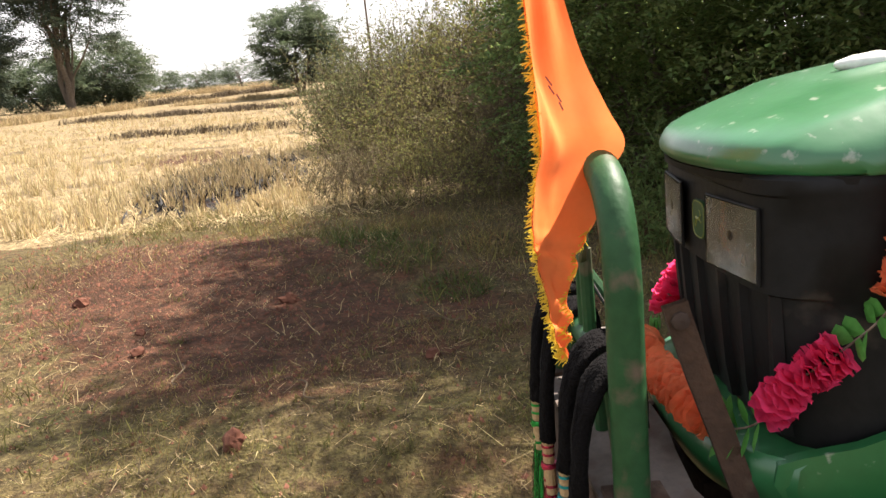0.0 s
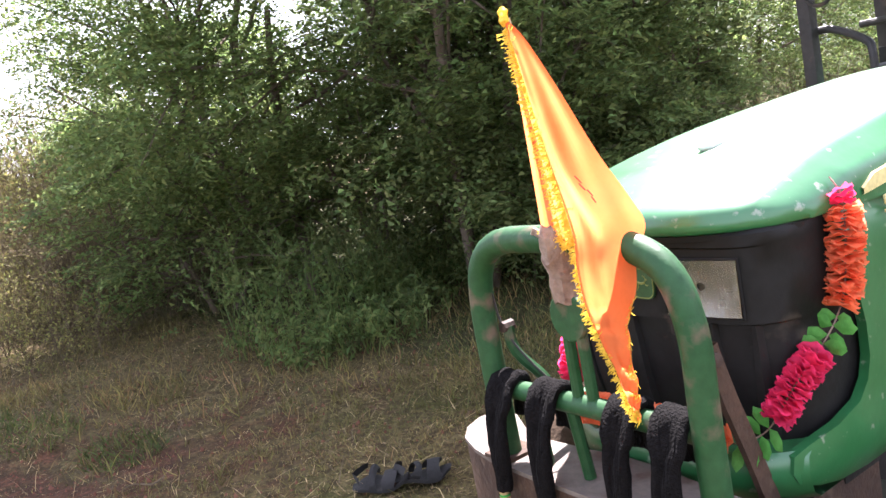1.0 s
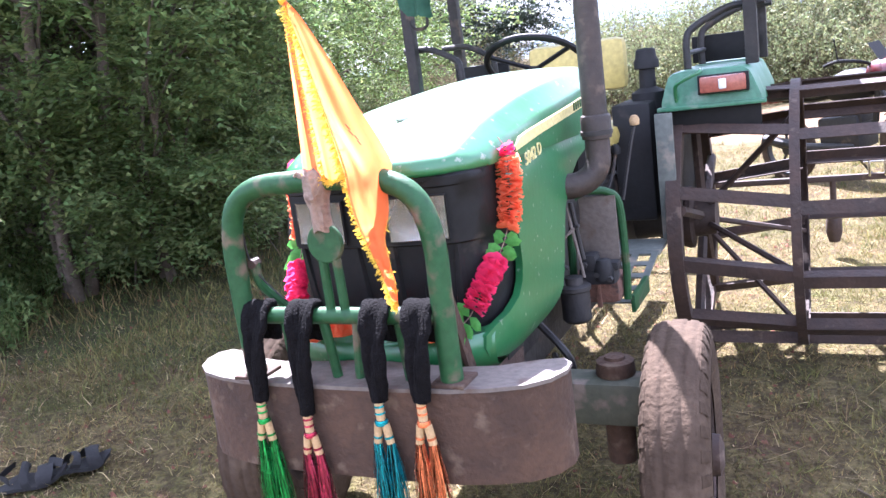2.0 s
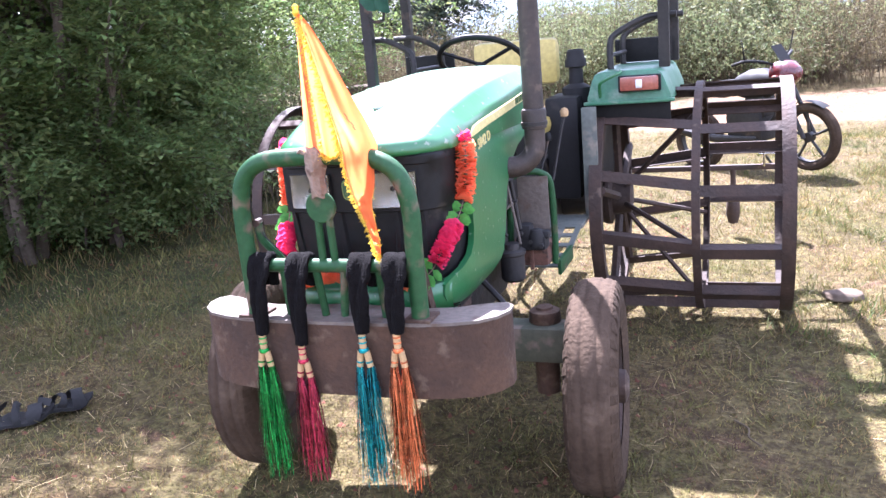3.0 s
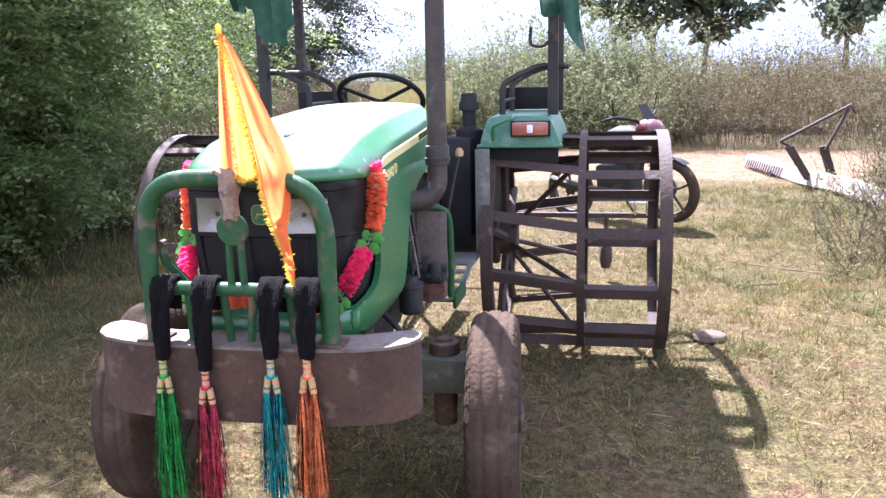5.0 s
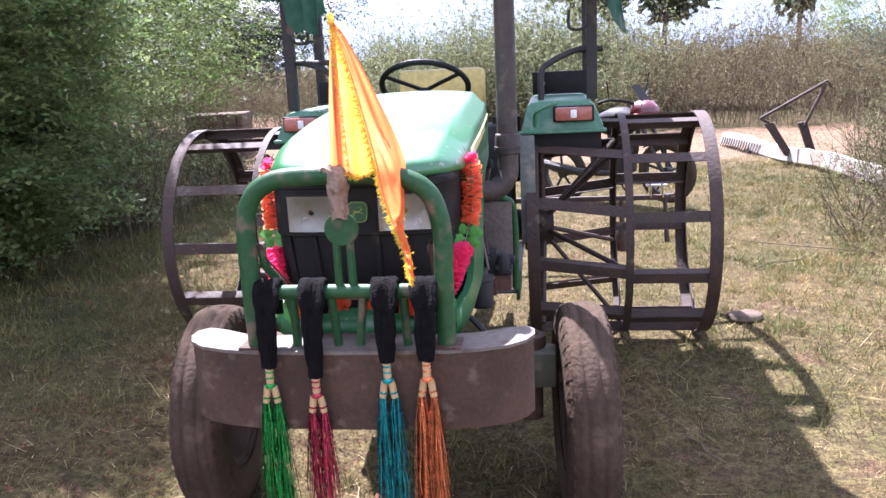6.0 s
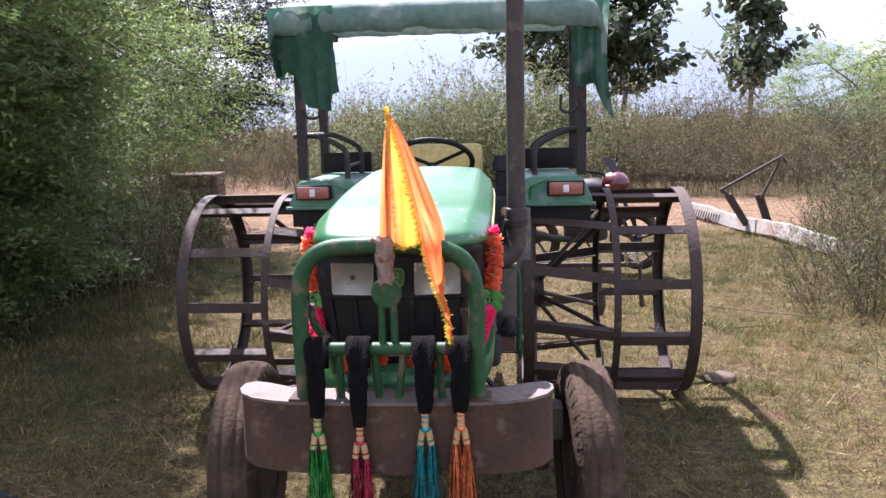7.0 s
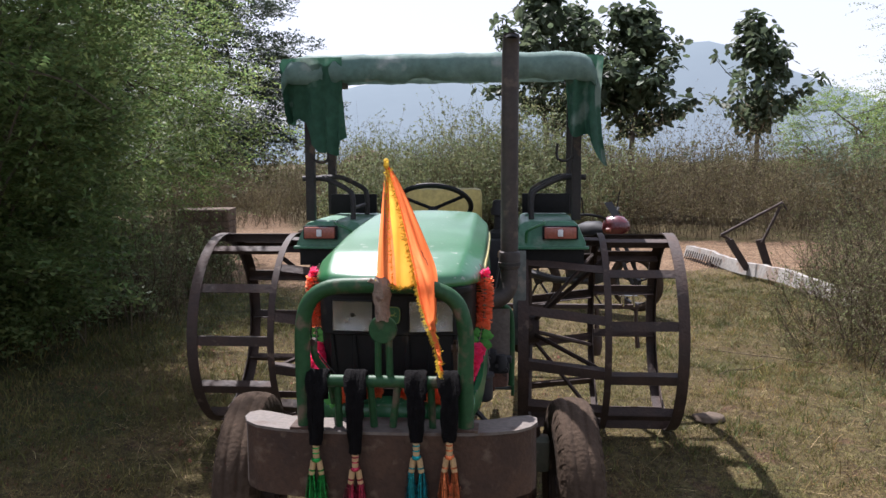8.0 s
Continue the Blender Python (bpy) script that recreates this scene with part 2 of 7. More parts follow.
def ground_matter():
    """Dry grass over red soil, straw-coloured stubble field and bare paths, each in its own area."""
    m = bpy.data.materials.new("ground_matter")
    m.use_nodes = True
    nt = m.node_tree
    N, L = nt.nodes, nt.links
    p = N["Principled BSDF"]
    geo = N.new("ShaderNodeNewGeometry")
    att = N.new("ShaderNodeVertexColor")
    att.layer_name = "cover"

    def noisy(sc, d=8):
        n = N.new("ShaderNodeTexNoise")
        n.inputs["Scale"].default_value, n.inputs["Detail"].default_value = sc, d
        L.new(geo.outputs["Position"], n.inputs["Vector"])
        return n.outputs["Fac"]

    def ramp(src, lo, hi):
        n = N.new("ShaderNodeMapRange")
        n.inputs[1].default_value, n.inputs[2].default_value = lo, hi
        L.new(src, n.inputs[0])
        return n.outputs[0]

    def mixed(fac, x, y):
        n = N.new("ShaderNodeMix")
        n.data_type = "RGBA"
        for socket, value in ((n.inputs[0], fac), (n.inputs[6], x), (n.inputs[7], y)):
            if isinstance(value, tuple):
                socket.default_value = (*value, 1)
            elif isinstance(value, float):
                socket.default_value = value
            else:
                L.new(value, socket)
        return n.outputs[2]

    sep = N.new("ShaderNodeSeparateColor")
    L.new(att.outputs[0], sep.inputs[0])
    turf = mixed(ramp(noisy(1.3), 0.38, 0.62), (0.125, 0.09, 0.038), (0.088, 0.085, 0.026))
    turf = mixed(ramp(noisy(9), 0.42, 0.7), turf, (0.17, 0.135, 0.058))
    turf = mixed(ramp(noisy(4), 0.6, 0.7), turf, (0.125, 0.075, 0.042))
    straw = mixed(ramp(noisy(6), 0.35, 0.65), (0.28, 0.205, 0.10), (0.50, 0.39, 0.21))
    straw = mixed(ramp(noisy(0.9), 0.52, 0.66), straw, (0.13, 0.095, 0.05))
    soil = mixed(ramp(noisy(7), 0.35, 0.7), (0.06, 0.026, 0.014), (0.145, 0.066, 0.036))
    path = mixed(ramp(noisy(5), 0.35, 0.7), (0.22, 0.135, 0.075), (0.34, 0.23, 0.138))
    edge = noisy(3.5)
    # green grass tone, kept dark in place of the thicket's shade
    green = mixed(ramp(noisy(5), 0.35, 0.7), (0.045, 0.06, 0.018), (0.095, 0.10, 0.034))

    def cut(channel):
        a = N.new("ShaderNodeMath")
        a.operation = "ADD"
        L.new(channel, a.inputs[0]); L.new(edge, a.inputs[1])
        return ramp(a.outputs[0], 0.9, 1.15)

    turf = mixed(cut(att.outputs["Alpha"]), turf, green)
    col = mixed(cut(sep.outputs[0]), turf, straw)
    col = mixed(cut(sep.outputs[1]), col, soil)
    col = mixed(cut(sep.outputs[2]), col, path)
    fine = noisy(60, 4)
    col = mixed(ramp(noisy(21, 5), 0.40, 0.56), mixed(0.6, col, (0.03, 0.018, 0.01)), col)
    col = mixed(ramp(fine, 0.3, 0.7), mixed(0.7, col, (0.02, 0.013, 0.008)), col)
    L.new(col, p.inputs["Base Color"])
    p.inputs["Roughness"].default_value = 0.95
    p.inputs["Specular IOR Level"].default_value = 0.15
    bn = N.new("ShaderNodeBump")
    bn.inputs["Strength"].default_value, bn.inputs["Distance"].default_value = 0.8, 0.03
    L.new(fine, bn.inputs["Height"]); L.new(bn.outputs[0], p.inputs["Normal"])
    return m


# ---- mesh tools ----
class Build:
    """Collects vertices and faces of one mesh."""

    def __init__(self):
        self.v, self.f = [], []

    def add(self, verts, faces):
        k = len(self.v)
        self.v += [tuple(p) for p in verts]
        self.f += [tuple(i + k for i in f) for f in faces]
        return self

    def box(self, x0, x1, y0, y1, z0, z1, b=0.006):
        """A box with chamfered edges."""
        bm = bmesh.new()
        bmesh.ops.create_cube(bm, size=1)
        for v in bm.verts:
            v.co = ((x0 + x1) / 2 + v.co.x * (x1 - x0), (y0 + y1) / 2 + v.co.y * (y1 - y0), (z0 + z1) / 2 + v.co.z * (z1 - z0))
        if b:
            bmesh.ops.bevel(bm, geom=bm.edges[:], offset=min(b, (x1 - x0) / 2.2, (y1 - y0) / 2.2, (z1 - z0) / 2.2), segments=2, affect="EDGES", profile=0.6)
        bm.verts.index_update()
        self.add([v.co for v in bm.verts], [[v.index for v in f.verts] for f in bm.faces])
        bm.free()
        return self

    def tube(self, path, r, n=12, closed=False, caps=True):
        """A round bar along a path; r a number or one for each point."""
        pts = [Vector(p) for p in path]
        rs = r if isinstance(r, (list, tuple)) else [r] * len(pts)
        verts, faces, side = [], [], None
        for i, p in enumerate(pts):
            a = pts[i - 1] if i or closed else p
            c = pts[(i + 1) % len(pts)] if i < len(pts) - 1 or closed else p
            d = (c - a).normalized()
            if side is None:
                side = d.orthogonal().normalized()
            side = (side - d * side.dot(d)).normalized()
            up = d.cross(side)
            for k in range(n):
                t = 2 * math.pi * k / n
                verts.append(p + (side * math.cos(t) + up * math.sin(t)) * rs[i])
        m = len(pts)
        for i in range(m if closed else m - 1):
            for k in range(n):
                j = (i + 1) % m
                faces.append((i * n + k, i * n + (k + 1) % n, j * n + (k + 1) % n, j * n + k))
        if caps and not closed:
            faces += [tuple(range(n - 1, -1, -1)), tuple((m - 1) * n + k for k in range(n))]
        return self.add(verts, faces)

    def lathe(self, profile, centre, axis="x", n=32, wobble=0.0):
        """Turns a profile of (along, radius) round an axis through centre; the profile is a closed loop if its ends meet."""
        verts, faces = [], []
        for u, r in profile:
            for k in range(n):
                t = 2 * math.pi * k / n
                c, s = math.cos(t) * r, math.sin(t) * r
                q = {"x": (u, c, s), "y": (c, u, s), "z": (c, s, u)}[axis]
                verts.append(tuple(a + b for a, b in zip(q, centre)))
        for i in range(len(profile) - 1):
            for k in range(n):
                faces.append((i * n + k, i * n + (k + 1) % n, (i + 1) * n + (k + 1) % n, (i + 1) * n + k))
        return self.add(verts, faces)

    def slab(self, outline, lo, hi, axis="z"):
        """A flat outline of (a, b) with thickness from lo to hi along an axis."""
        n = len(outline)
        place = {"z": lambda a, b, c: (a, b, c), "x": lambda a, b, c: (c, a, b), "y": lambda a, b, c: (a, c, b)}[axis]
        verts = [place(a, b, lo) for a, b in outline] + [place(a, b, hi) for a, b in outline]
        faces = [tuple(range(n - 1, -1, -1)), tuple(range(n, 2 * n))]
        faces += [(i, (i + 1) % n, n + (i + 1) % n, n + i) for i in range(n)]
        return self.add(verts, faces)

    def grid(self, rows):
        """A sheet from rows of equally many points."""
        n = len(rows[0])
        faces = [(i * n + k, i * n + k + 1, (i + 1) * n + k + 1, (i + 1) * n + k) for i in range(len(rows) - 1) for k in range(n - 1)]
        return self.add([p for row in rows for p in row], faces)

    def mesh(self, name, material, smooth=35):
        me = bpy.data.meshes.new(name)
        me.from_pydata(self.v, [], self.f)
        bm = bmesh.new()
        bm.from_mesh(me)
        bmesh.ops.recalc_face_normals(bm, faces=bm.faces[:])
        bm.to_mesh(me)
        bm.free()
        if smooth:
            me.shade_smooth()
            me.set_sharp_from_angle(angle=radians(smooth))
        me.materials.append(material)
        return me


def part(name, build, material, parent, label="", smooth=35):
    ob = new(name, build if isinstance(build, bpy.types.Mesh) else build.mesh(name, material, smooth))
    ob.parent = parent
    return tagged(ob, label)


def thing(name, m, label, category, group=""):
    ob = new(name)
    ob.empty_display_size = 0.1
    ob.matrix_world = m
    return tagged(ob, label, category, group)


def solid(name, build, material, label, category, group="", kind="", m=None, smooth=35):
    ob = new(name, build if isinstance(build, bpy.types.Mesh) else build.mesh(name, material, smooth))
    if m is not None:
        ob.matrix_world = m
    return tagged(ob, label, category, group, kind)


def quick_mesh(name, verts, quads, tris, material):
    """A mesh from arrays of vertices and of quad and triangle corners."""
    me = bpy.data.meshes.new(name)
    quads, tris = np.asarray(quads, np.int32).reshape(-1, 4), np.asarray(tris, np.int32).reshape(-1, 3)
    me.vertices.add(len(verts))
    me.vertices.foreach_set("co", np.asarray(verts, np.float32).ravel())
    loops = np.concatenate([quads.ravel(), tris.ravel()])
    me.loops.add(len(loops))
    me.loops.foreach_set("vertex_index", loops)
    starts = np.concatenate([np.arange(len(quads)) * 4, len(quads) * 4 + np.arange(len(tris)) * 3])
    me.polygons.add(len(starts))
    me.polygons.foreach_set("loop_start", starts.astype(np.int32))
    me.update(calc_edges=True)
    me.materials.append(material)
    return me


def smooth_line(points, steps=6, closed=False):
    """Points along a rounded curve through the given ones."""
    pts = [Vector(p) for p in points]
    n, out = len(pts), []
    for i in range(n if closed else n - 1):
        p0, p1, p2, p3 = (pts[j % n] if closed else pts[max(0, min(n - 1, j))] for j in (i - 1, i, i + 1, i + 2))
        for s in range(steps):
            t = s / steps
            out.append(0.5 * ((2 * p1) + (p2 - p0) * t + (2 * p0 - 5 * p1 + 4 * p2 - p3) * t * t + (3 * p1 - p0 - 3 * p2 + p3) * t ** 3))
    return out if closed else out + [pts[-1]]


def step(a, b, x):
    t = np.clip((x - a) / (b - a), 0, 1)
    return t * t * (3 - 2 * t)


# ---- ground ----
def ground_height(x, y):
    """Height of the ground: a dip under the front of the tractor, a low earth bank before the field, gentle unevenness."""
    x, y = np.asarray(x, float), np.asarray(y, float)
    dip = -0.09 * step(1.9, 0.5, y) * step(-1.6, -0.6, x) * step(6, 3, x)
    bank = 0.10 * np.exp(-((x + 5.2 - 0.25 * (y + 2.5)) / 0.7) ** 2) * step(0.5, -1.0, y)
    rough = 0.012 * np.sin(x * 2.1 + y * 1.3) + 0.01 * np.sin(x * 4.7 - y * 3.9 + 1) + 0.006 * np.sin(x * 9.1 + y * 8.3)
    far = 0.25 * np.sin(x * 0.011 + 1.0) * np.sin(y * 0.009) * step(60, 300, np.hypot(x, y))
    return dip + bank + rough + far


def lush_shade(x, y):
    """Where grass stays green at the thicket's foot, darkened to paint in tree shade."""
    edge = -1.75 + 0.25 * np.sin(y * 1.3) + 0.15 * np.sin(y * 3.1 + 1)
    return step(0.25, -0.9, x - edge) * step(0.8, 2.2, y) * step(9.0, 7.0, y)


def ground_sheet():
    near_x, near_y = np.arange(-14, 9, 0.15), np.arange(-8, 17, 0.15)
    out = np.geomspace(0.3, 2500, 34)
    xs = np.concatenate([(-14 - out)[::-1], near_x, 9 + out])
    ys = np.concatenate([(-8 - out)[::-1], near_y, 17 + out])
    gx, gy = np.meshgrid(xs, ys)
    gz = ground_height(gx, gy)
    verts = np.stack([gx, gy, gz], -1).reshape(-1, 3)
    n, m = len(xs), len(ys)
    i = (np.arange(m - 1)[:, None] * n + np.arange(n - 1)).ravel()
    me = quick_mesh("ground", verts, np.stack([i, i + 1, i + n + 1, i + n], -1), [], ground_matter())
    x, y = verts[:, 0], verts[:, 1]
    field = step(-6.4, -7.4, x + 0.25 * (y + 2)) * step(1.0, -0.6, y + 0.1 * (x + 8))
    soil = 1.0 * np.exp(-((x + 4.6) / 1.6) ** 2 - ((y + 2.1) / 1.25) ** 2) + 0.5 * np.exp(-((x + 3.2) / 1.5) ** 2 - ((y - 0.3) / 1.2) ** 2) + 0.62 * np.exp(-((x + 2.7) / 1.1) ** 2 - ((y + 1.3) / 0.95) ** 2) + 0.5 * np.exp(-((x + 0.8) / 0.8) ** 2 - ((y + 0.3) / 0.5) ** 2)
    way = step(8.5, 10, y) * step(14.5, 13, y) * 0.9 + 0.85 * np.exp(-((x + 3.2 + 0.3 * (y - 11)) / 1.1) ** 2) * step(6.5, 8.5, y) * step(26, 22, y)
    soil += 1.6 * np.exp(-((x + 10.2) / 2.0) ** 2 - ((y + 2.75) / 0.7) ** 2) + 1.0 * np.exp(-((x + 15) / 1.6) ** 2 - ((y + 4.2) / 1.2) ** 2)
    cover = np.stack([field, soil, np.clip(way, 0, 1), lush_shade(x, y)], -1)
    layer = me.color_attributes.new("cover", "FLOAT_COLOR", "POINT")
    layer.data.foreach_set("color", cover.astype(np.float32).ravel())
    me.shade_smooth()
    return solid("ground", me, None, "dry grassy ground with red soil and stubble", "ground", kind="structure")


ground_sheet()


# ---- far hill, sky edge ----
def far_hill():
    rng = np.random.default_rng(5)
    xs = np.linspace(-1500, 1700, 120)
    ridge = np.interp(xs, [-1500, -700, -480, -400, -340, -200, 100, 330, 480, 560, 700, 950, 1300, 1700], [20, 25, 40, 150, 178, 195, 222, 258, 280, 262, 196, 96, 40, 20])
    ridge = np.convolve(np.pad(ridge, 2, "edge"), [0.15, 0.2, 0.3, 0.2, 0.15], "valid") + rng.normal(0, 1.5, len(xs))
    rows = [[(x, 1500, -5) for x in xs]]
    for k in range(1, 7):
        f = k / 6
        rows.append([(x, 1500 + 500 * f, -5 + (h + 5) * math.sin(f * math.pi / 2)) for x, h in zip(xs, ridge)])
    rows.append([(x, 2300, -5) for x in xs])
    solid("hill", Build().grid(rows), hill_matter(), "blue wooded hill behind the field, haze put in as faint glow", "hill", kind="structure")


far_hill()


# ---- tractor ----
tractor = thing("tractor", pose(0.015, 0, 0, 0, 0, -2.06), "green farm tractor with rusty cage wheels and canopy", "tractor")


FACE = [(0.0, -0.008), (0.08, -0.008), (0.15, -0.006), (0.195, -0.002), (0.225, 0.010), (0.248, 0.032), (0.265, 0.066), (0.276, 0.112), (0.280, 0.17), (0.280, 0.26)]


NOSE = [(0.0, -0.048), (0.05, -0.045), (0.10, -0.038), (0.15, -0.027), (0.19, -0.010), (0.22, 0.009), (0.245, 0.033), (0.262, 0.058), (0.272, 0.08), (0.283, 0.112)]


def nose(x):
    return float(np.interp(abs(x), [p[0] for p in NOSE], [p[1] for p in NOSE]))


def hood():
    rings = [(-0.046, 0.2815, 1.143, 1.143, 1.143), (-0.051, 0.2835, 1.151, 1.151, 1.143), (-0.048, 0.285, 1.166, 1.158, 1.143), (-0.032, 0.288, 1.186, 1.163, 1.143), (0.015, 0.292, 1.2065, 1.173, 1.143), (0.11, 0.298, 1.2355, 1.19, 1.142),
             (0.2, 0.301, 1.2565, 1.201, 1.140), (0.5, 0.303, 1.294, 1.222, 1.13), (0.9, 0.2985, 1.322, 1.25, 1.12), (1.17, 0.2865, 1.335, 1.265, 1.1), (1.2, 0.277, 1.325, 1.255, 1.1)]
    rows = []
    for y, w, top, sh, bot in rings:
        bow = 1 - min(1, max(0, (y + 0.05) / 0.4))
        rise = top - sh
        half = [(1.0, bot), (1.004, bot + (sh - bot) * 0.55), (0.985, sh), (0.93, sh + rise * 0.28), (0.87, sh + rise * 0.54), (0.825, sh + rise * 0.73), (0.79, sh + rise * 0.81), (0.72, sh + rise * 0.86), (0.5, top - 0.06 * rise), (0.25, top - 0.015 * rise), (0, top)]
        line = [(-a, z) for a, z in half] + [(a, z) for a, z in half[-2::-1]]
        rows.append([(a * w, y + bow * (nose(min(1, abs(a)) * 0.2815) + 0.048), z) for a, z in line])
    rows = [[tuple(p) for p in smooth_line(row, 3)] for row in rows]
    rows = [list(r) for r in zip(*[[tuple(p) for p in smooth_line(list(c), 4)] for c in zip(*rows)])]
    b = Build().grid(rows)
    under = [[(x * 0.985, y + 0.005, z - 0.003) for x, y, z in row] for row in rows]
    k, n = len(b.v), len(rows[0])
    b.grid(under)
    for i in range(n - 1):
        b.f.append((i, i + 1, k + i + 1, k + i))
        e = (len(rows) - 1) * n
        b.f.append((e + i, e + i + 1, k + e + i + 1, k + e + i))
    return b


def hood_seal():
    """Dark rubber lip that runs round under the edge of the hood."""
    xs = [0.276 * math.sin(a) for a in np.linspace(-1.5, 1.5, 41)]
    plan = [(-0.279, 0.42), (-0.279, 0.25)] + [(x, nose(x) + 0.004) for x in xs] + [(0.279, 0.25), (0.279, 0.42)]
    return Build().grid([[(x * f, y + d, z) for x, y in plan] for f, d, z in ((0.97, 0.02, 1.139), (1.0, 0.0, 1.1395), (0.997, 0.002, 1.129), (0.96, 0.02, 1.126))])


part("hood", hood(), GREEN, tractor, "glossy green hood with scratches", 50)
part("hood_seal", hood_seal(), BLACK, tractor, "dark lip under the hood edge", 50)
part("hood_badge", Build().lathe([(-0.05, 0.001), (-0.046, 0.006), (-0.02, 0.013), (0.02, 0.017), (0.042, 0.013), (0.05, 0.001)], (0.005, 0.25, 1.2665), "y", 14), WHITE, tractor, "small pale teardrop badge on the hood", 60)

PANEL = [(1.155, 0.175, 1.14), (1.135, 0.16, 1.12), (1.115, 0.155, 1.06), (1.08, 0.17, 0.95), (1.05, 0.178, 0.80), (1.0, 0.19, 0.69), (0.93, 0.205, 0.62), (0.87, 0.205, 0.592), (0.83, 0.19, 0.575),
         (0.80, 0.16, 0.566), (0.778, 0.10, 0.556), (0.762, 0.03, 0.548), (0.75, 0.0, 0.54), (0.72, -0.005, 0.525), (0.695, 0.01, 0.505), (0.675, 0.06, 0.47), (0.66, 0.12, 0.43), (0.648, 0.22, 0.33)]


def side_panel(s):
    outer, inner = [], []
    for z, y0, y1 in PANEL:
        line, back = [], []
        for k in range(13):
            y = y0 + (y1 - y0) * (k / 12) ** 1.4
            x = 0.303 - 0.035 * max(0, (0.2 - y) / 0.2) ** 2 - 0.035 * max(0, (0.73 - z) / 0.08) ** 2 - 0.016 * min(1, max(0, (z - 1.1) / 0.035))
            line.append((s * x, y, z))
            back.append((s * (x - 0.02), y + 0.004, z))
        outer.append(line)
        inner.append(back)
    b = Build().grid(outer)
    k, n, m = len(b.v), 13, len(outer)
    b.grid(inner)
    for i in range(m - 1):
        for c in (0, n - 1):
            b.f.append((i * n + c, (i + 1) * n + c, k + (i + 1) * n + c, k + i * n + c))
    for i in range(n - 1):
        for r in (0, (m - 1) * n):
            b.f.append((r + i, r + i + 1, k + r + i + 1, k + r + i))
    return b


for s in (-1, 1):
    panel = part("side_panel", side_panel(s), GREEN, tractor, "green side panel with dust", 40)
    ys = np.linspace(0.24, 1.07, 24)
    low = np.interp(ys, (0.235, 0.3, 0.45, 0.7, 1.08), (1.152, 1.158, 1.172, 1.187, 1.21))
    high = np.interp(ys, (0.235, 0.25, 0.36, 0.6, 1.06), (1.16, 1.185, 1.197, 1.213, 1.243))

    def flank(y):
        return float(np.interp(y, (0.2, 0.5, 0.9, 1.17), (0.3045, 0.3065, 0.302, 0.290)))

    part("decal_stripe", Build().grid([[(s * (flank(y) - 0.004), y, a), (s * (flank(y) + 0.0015), y, a + 0.001), (s * (flank(y) + 0.0015), y, c - 0.004), (s * (flank(y) - 0.008), y, c)] for y, a, c in zip(ys, low, high)]), CREAM, panel, "cream decal stripe")
    for k in range(9):
        y = 0.80 + k * 0.026
        x = s * (flank(y) + 0.0028)
        part("decal_bar", Build().box(x - 0.0012, x + 0.0012, y, y + 0.012, 1.199 + k * 0.0017, 1.224 + k * 0.0017, 0), GREEN_WORN, panel)
    curve = bpy.data.curves.new("model_number", "FONT")
    curve.body, curve.size, curve.extrude, curve.align_x, curve.align_y = "5042 D", 0.047, 0.0015, "CENTER", "CENTER"
    curve.offset = 0.0003
    tmp = bpy.data.objects.new("model_number", curve)
    number_mesh = bpy.data.meshes.new_from_object(tmp)
    bpy.data.objects.remove(tmp)
    number_mesh.materials.clear()
    number_mesh.materials.append(CREAM)
    number = part("model_number", number_mesh, CREAM, panel, "cream model number 5042 D")
    number.matrix_local = pose(s * 0.3065, 0.37, 1.128, 90, 0, 90 * s) @ pose(0, 0, 0, 0, 0, 6 * s)


def chin():
    rows = []
    for k in range(25):
        a = -1 + k / 12
        x = 0.279 * math.copysign(abs(a) ** 0.8, a)
        y = -0.075 + 0.1 * abs(a) ** 3
        rows.append([(x * 0.97, y + 0.2, 0.757), (x, y + 0.06, 0.752), (x, y + 0.012, 0.755), (x, y, 0.745), (x * 1.0, y - 0.004, 0.715), (x * 0.985, y + 0.01, 0.675), (x * 0.95, y + 0.04, 0.652), (x * 0.9, y + 0.14, 0.64)])
    return Build().grid(rows)


part("chin", chin(), GREEN, tractor, "green lower nose panel", 50)


def grille_body():
    line = [(-x, y) for x, y in FACE[:0:-1]] + FACE
    rows = []
    for z, back, narrow in ((0.70, 0.05, 0.96), (0.76, 0.036, 0.97), (0.85, 0.022, 0.98), (0.95, 0.016, 0.99), (0.972, 0.016, 0.995), (0.978, 0.0, 1.0), (1.06, 0.0, 1.0), (1.112, 0.0, 1.0), (1.116, -0.006, 1.0), (1.136, -0.006, 1.0), (1.142, 0.004, 0.99), (1.155, 0.006, 0.985)):
        rows.append([(x * narrow, y + back, z) for x, y in line])
    return Build().grid(rows)


grille = part("grille", grille_body(), BLACK, tractor, "dusty black grille", 40)
for x in (-0.215, -0.135, -0.05, 0.05, 0.135, 0.215):
    y = float(np.interp(abs(x), [p[0] for p in FACE], [p[1] for p in FACE]))
    rib = Build()
    rib.grid([[(x * f - w, y + b + 0.004, z), (x * f - w * 0.5, y + b - 0.010, z), (x * f + w * 0.5, y + b - 0.010, z), (x * f + w, y + b + 0.004, z)] for z, b, f, w in ((0.975, 0.014, 1.0, 0.008), (0.9, 0.018, 0.98, 0.014), (0.82, 0.024, 0.95, 0.018), (0.765, 0.034, 0.93, 0.02))])
    part("grille_rib", rib, BLACK, grille)


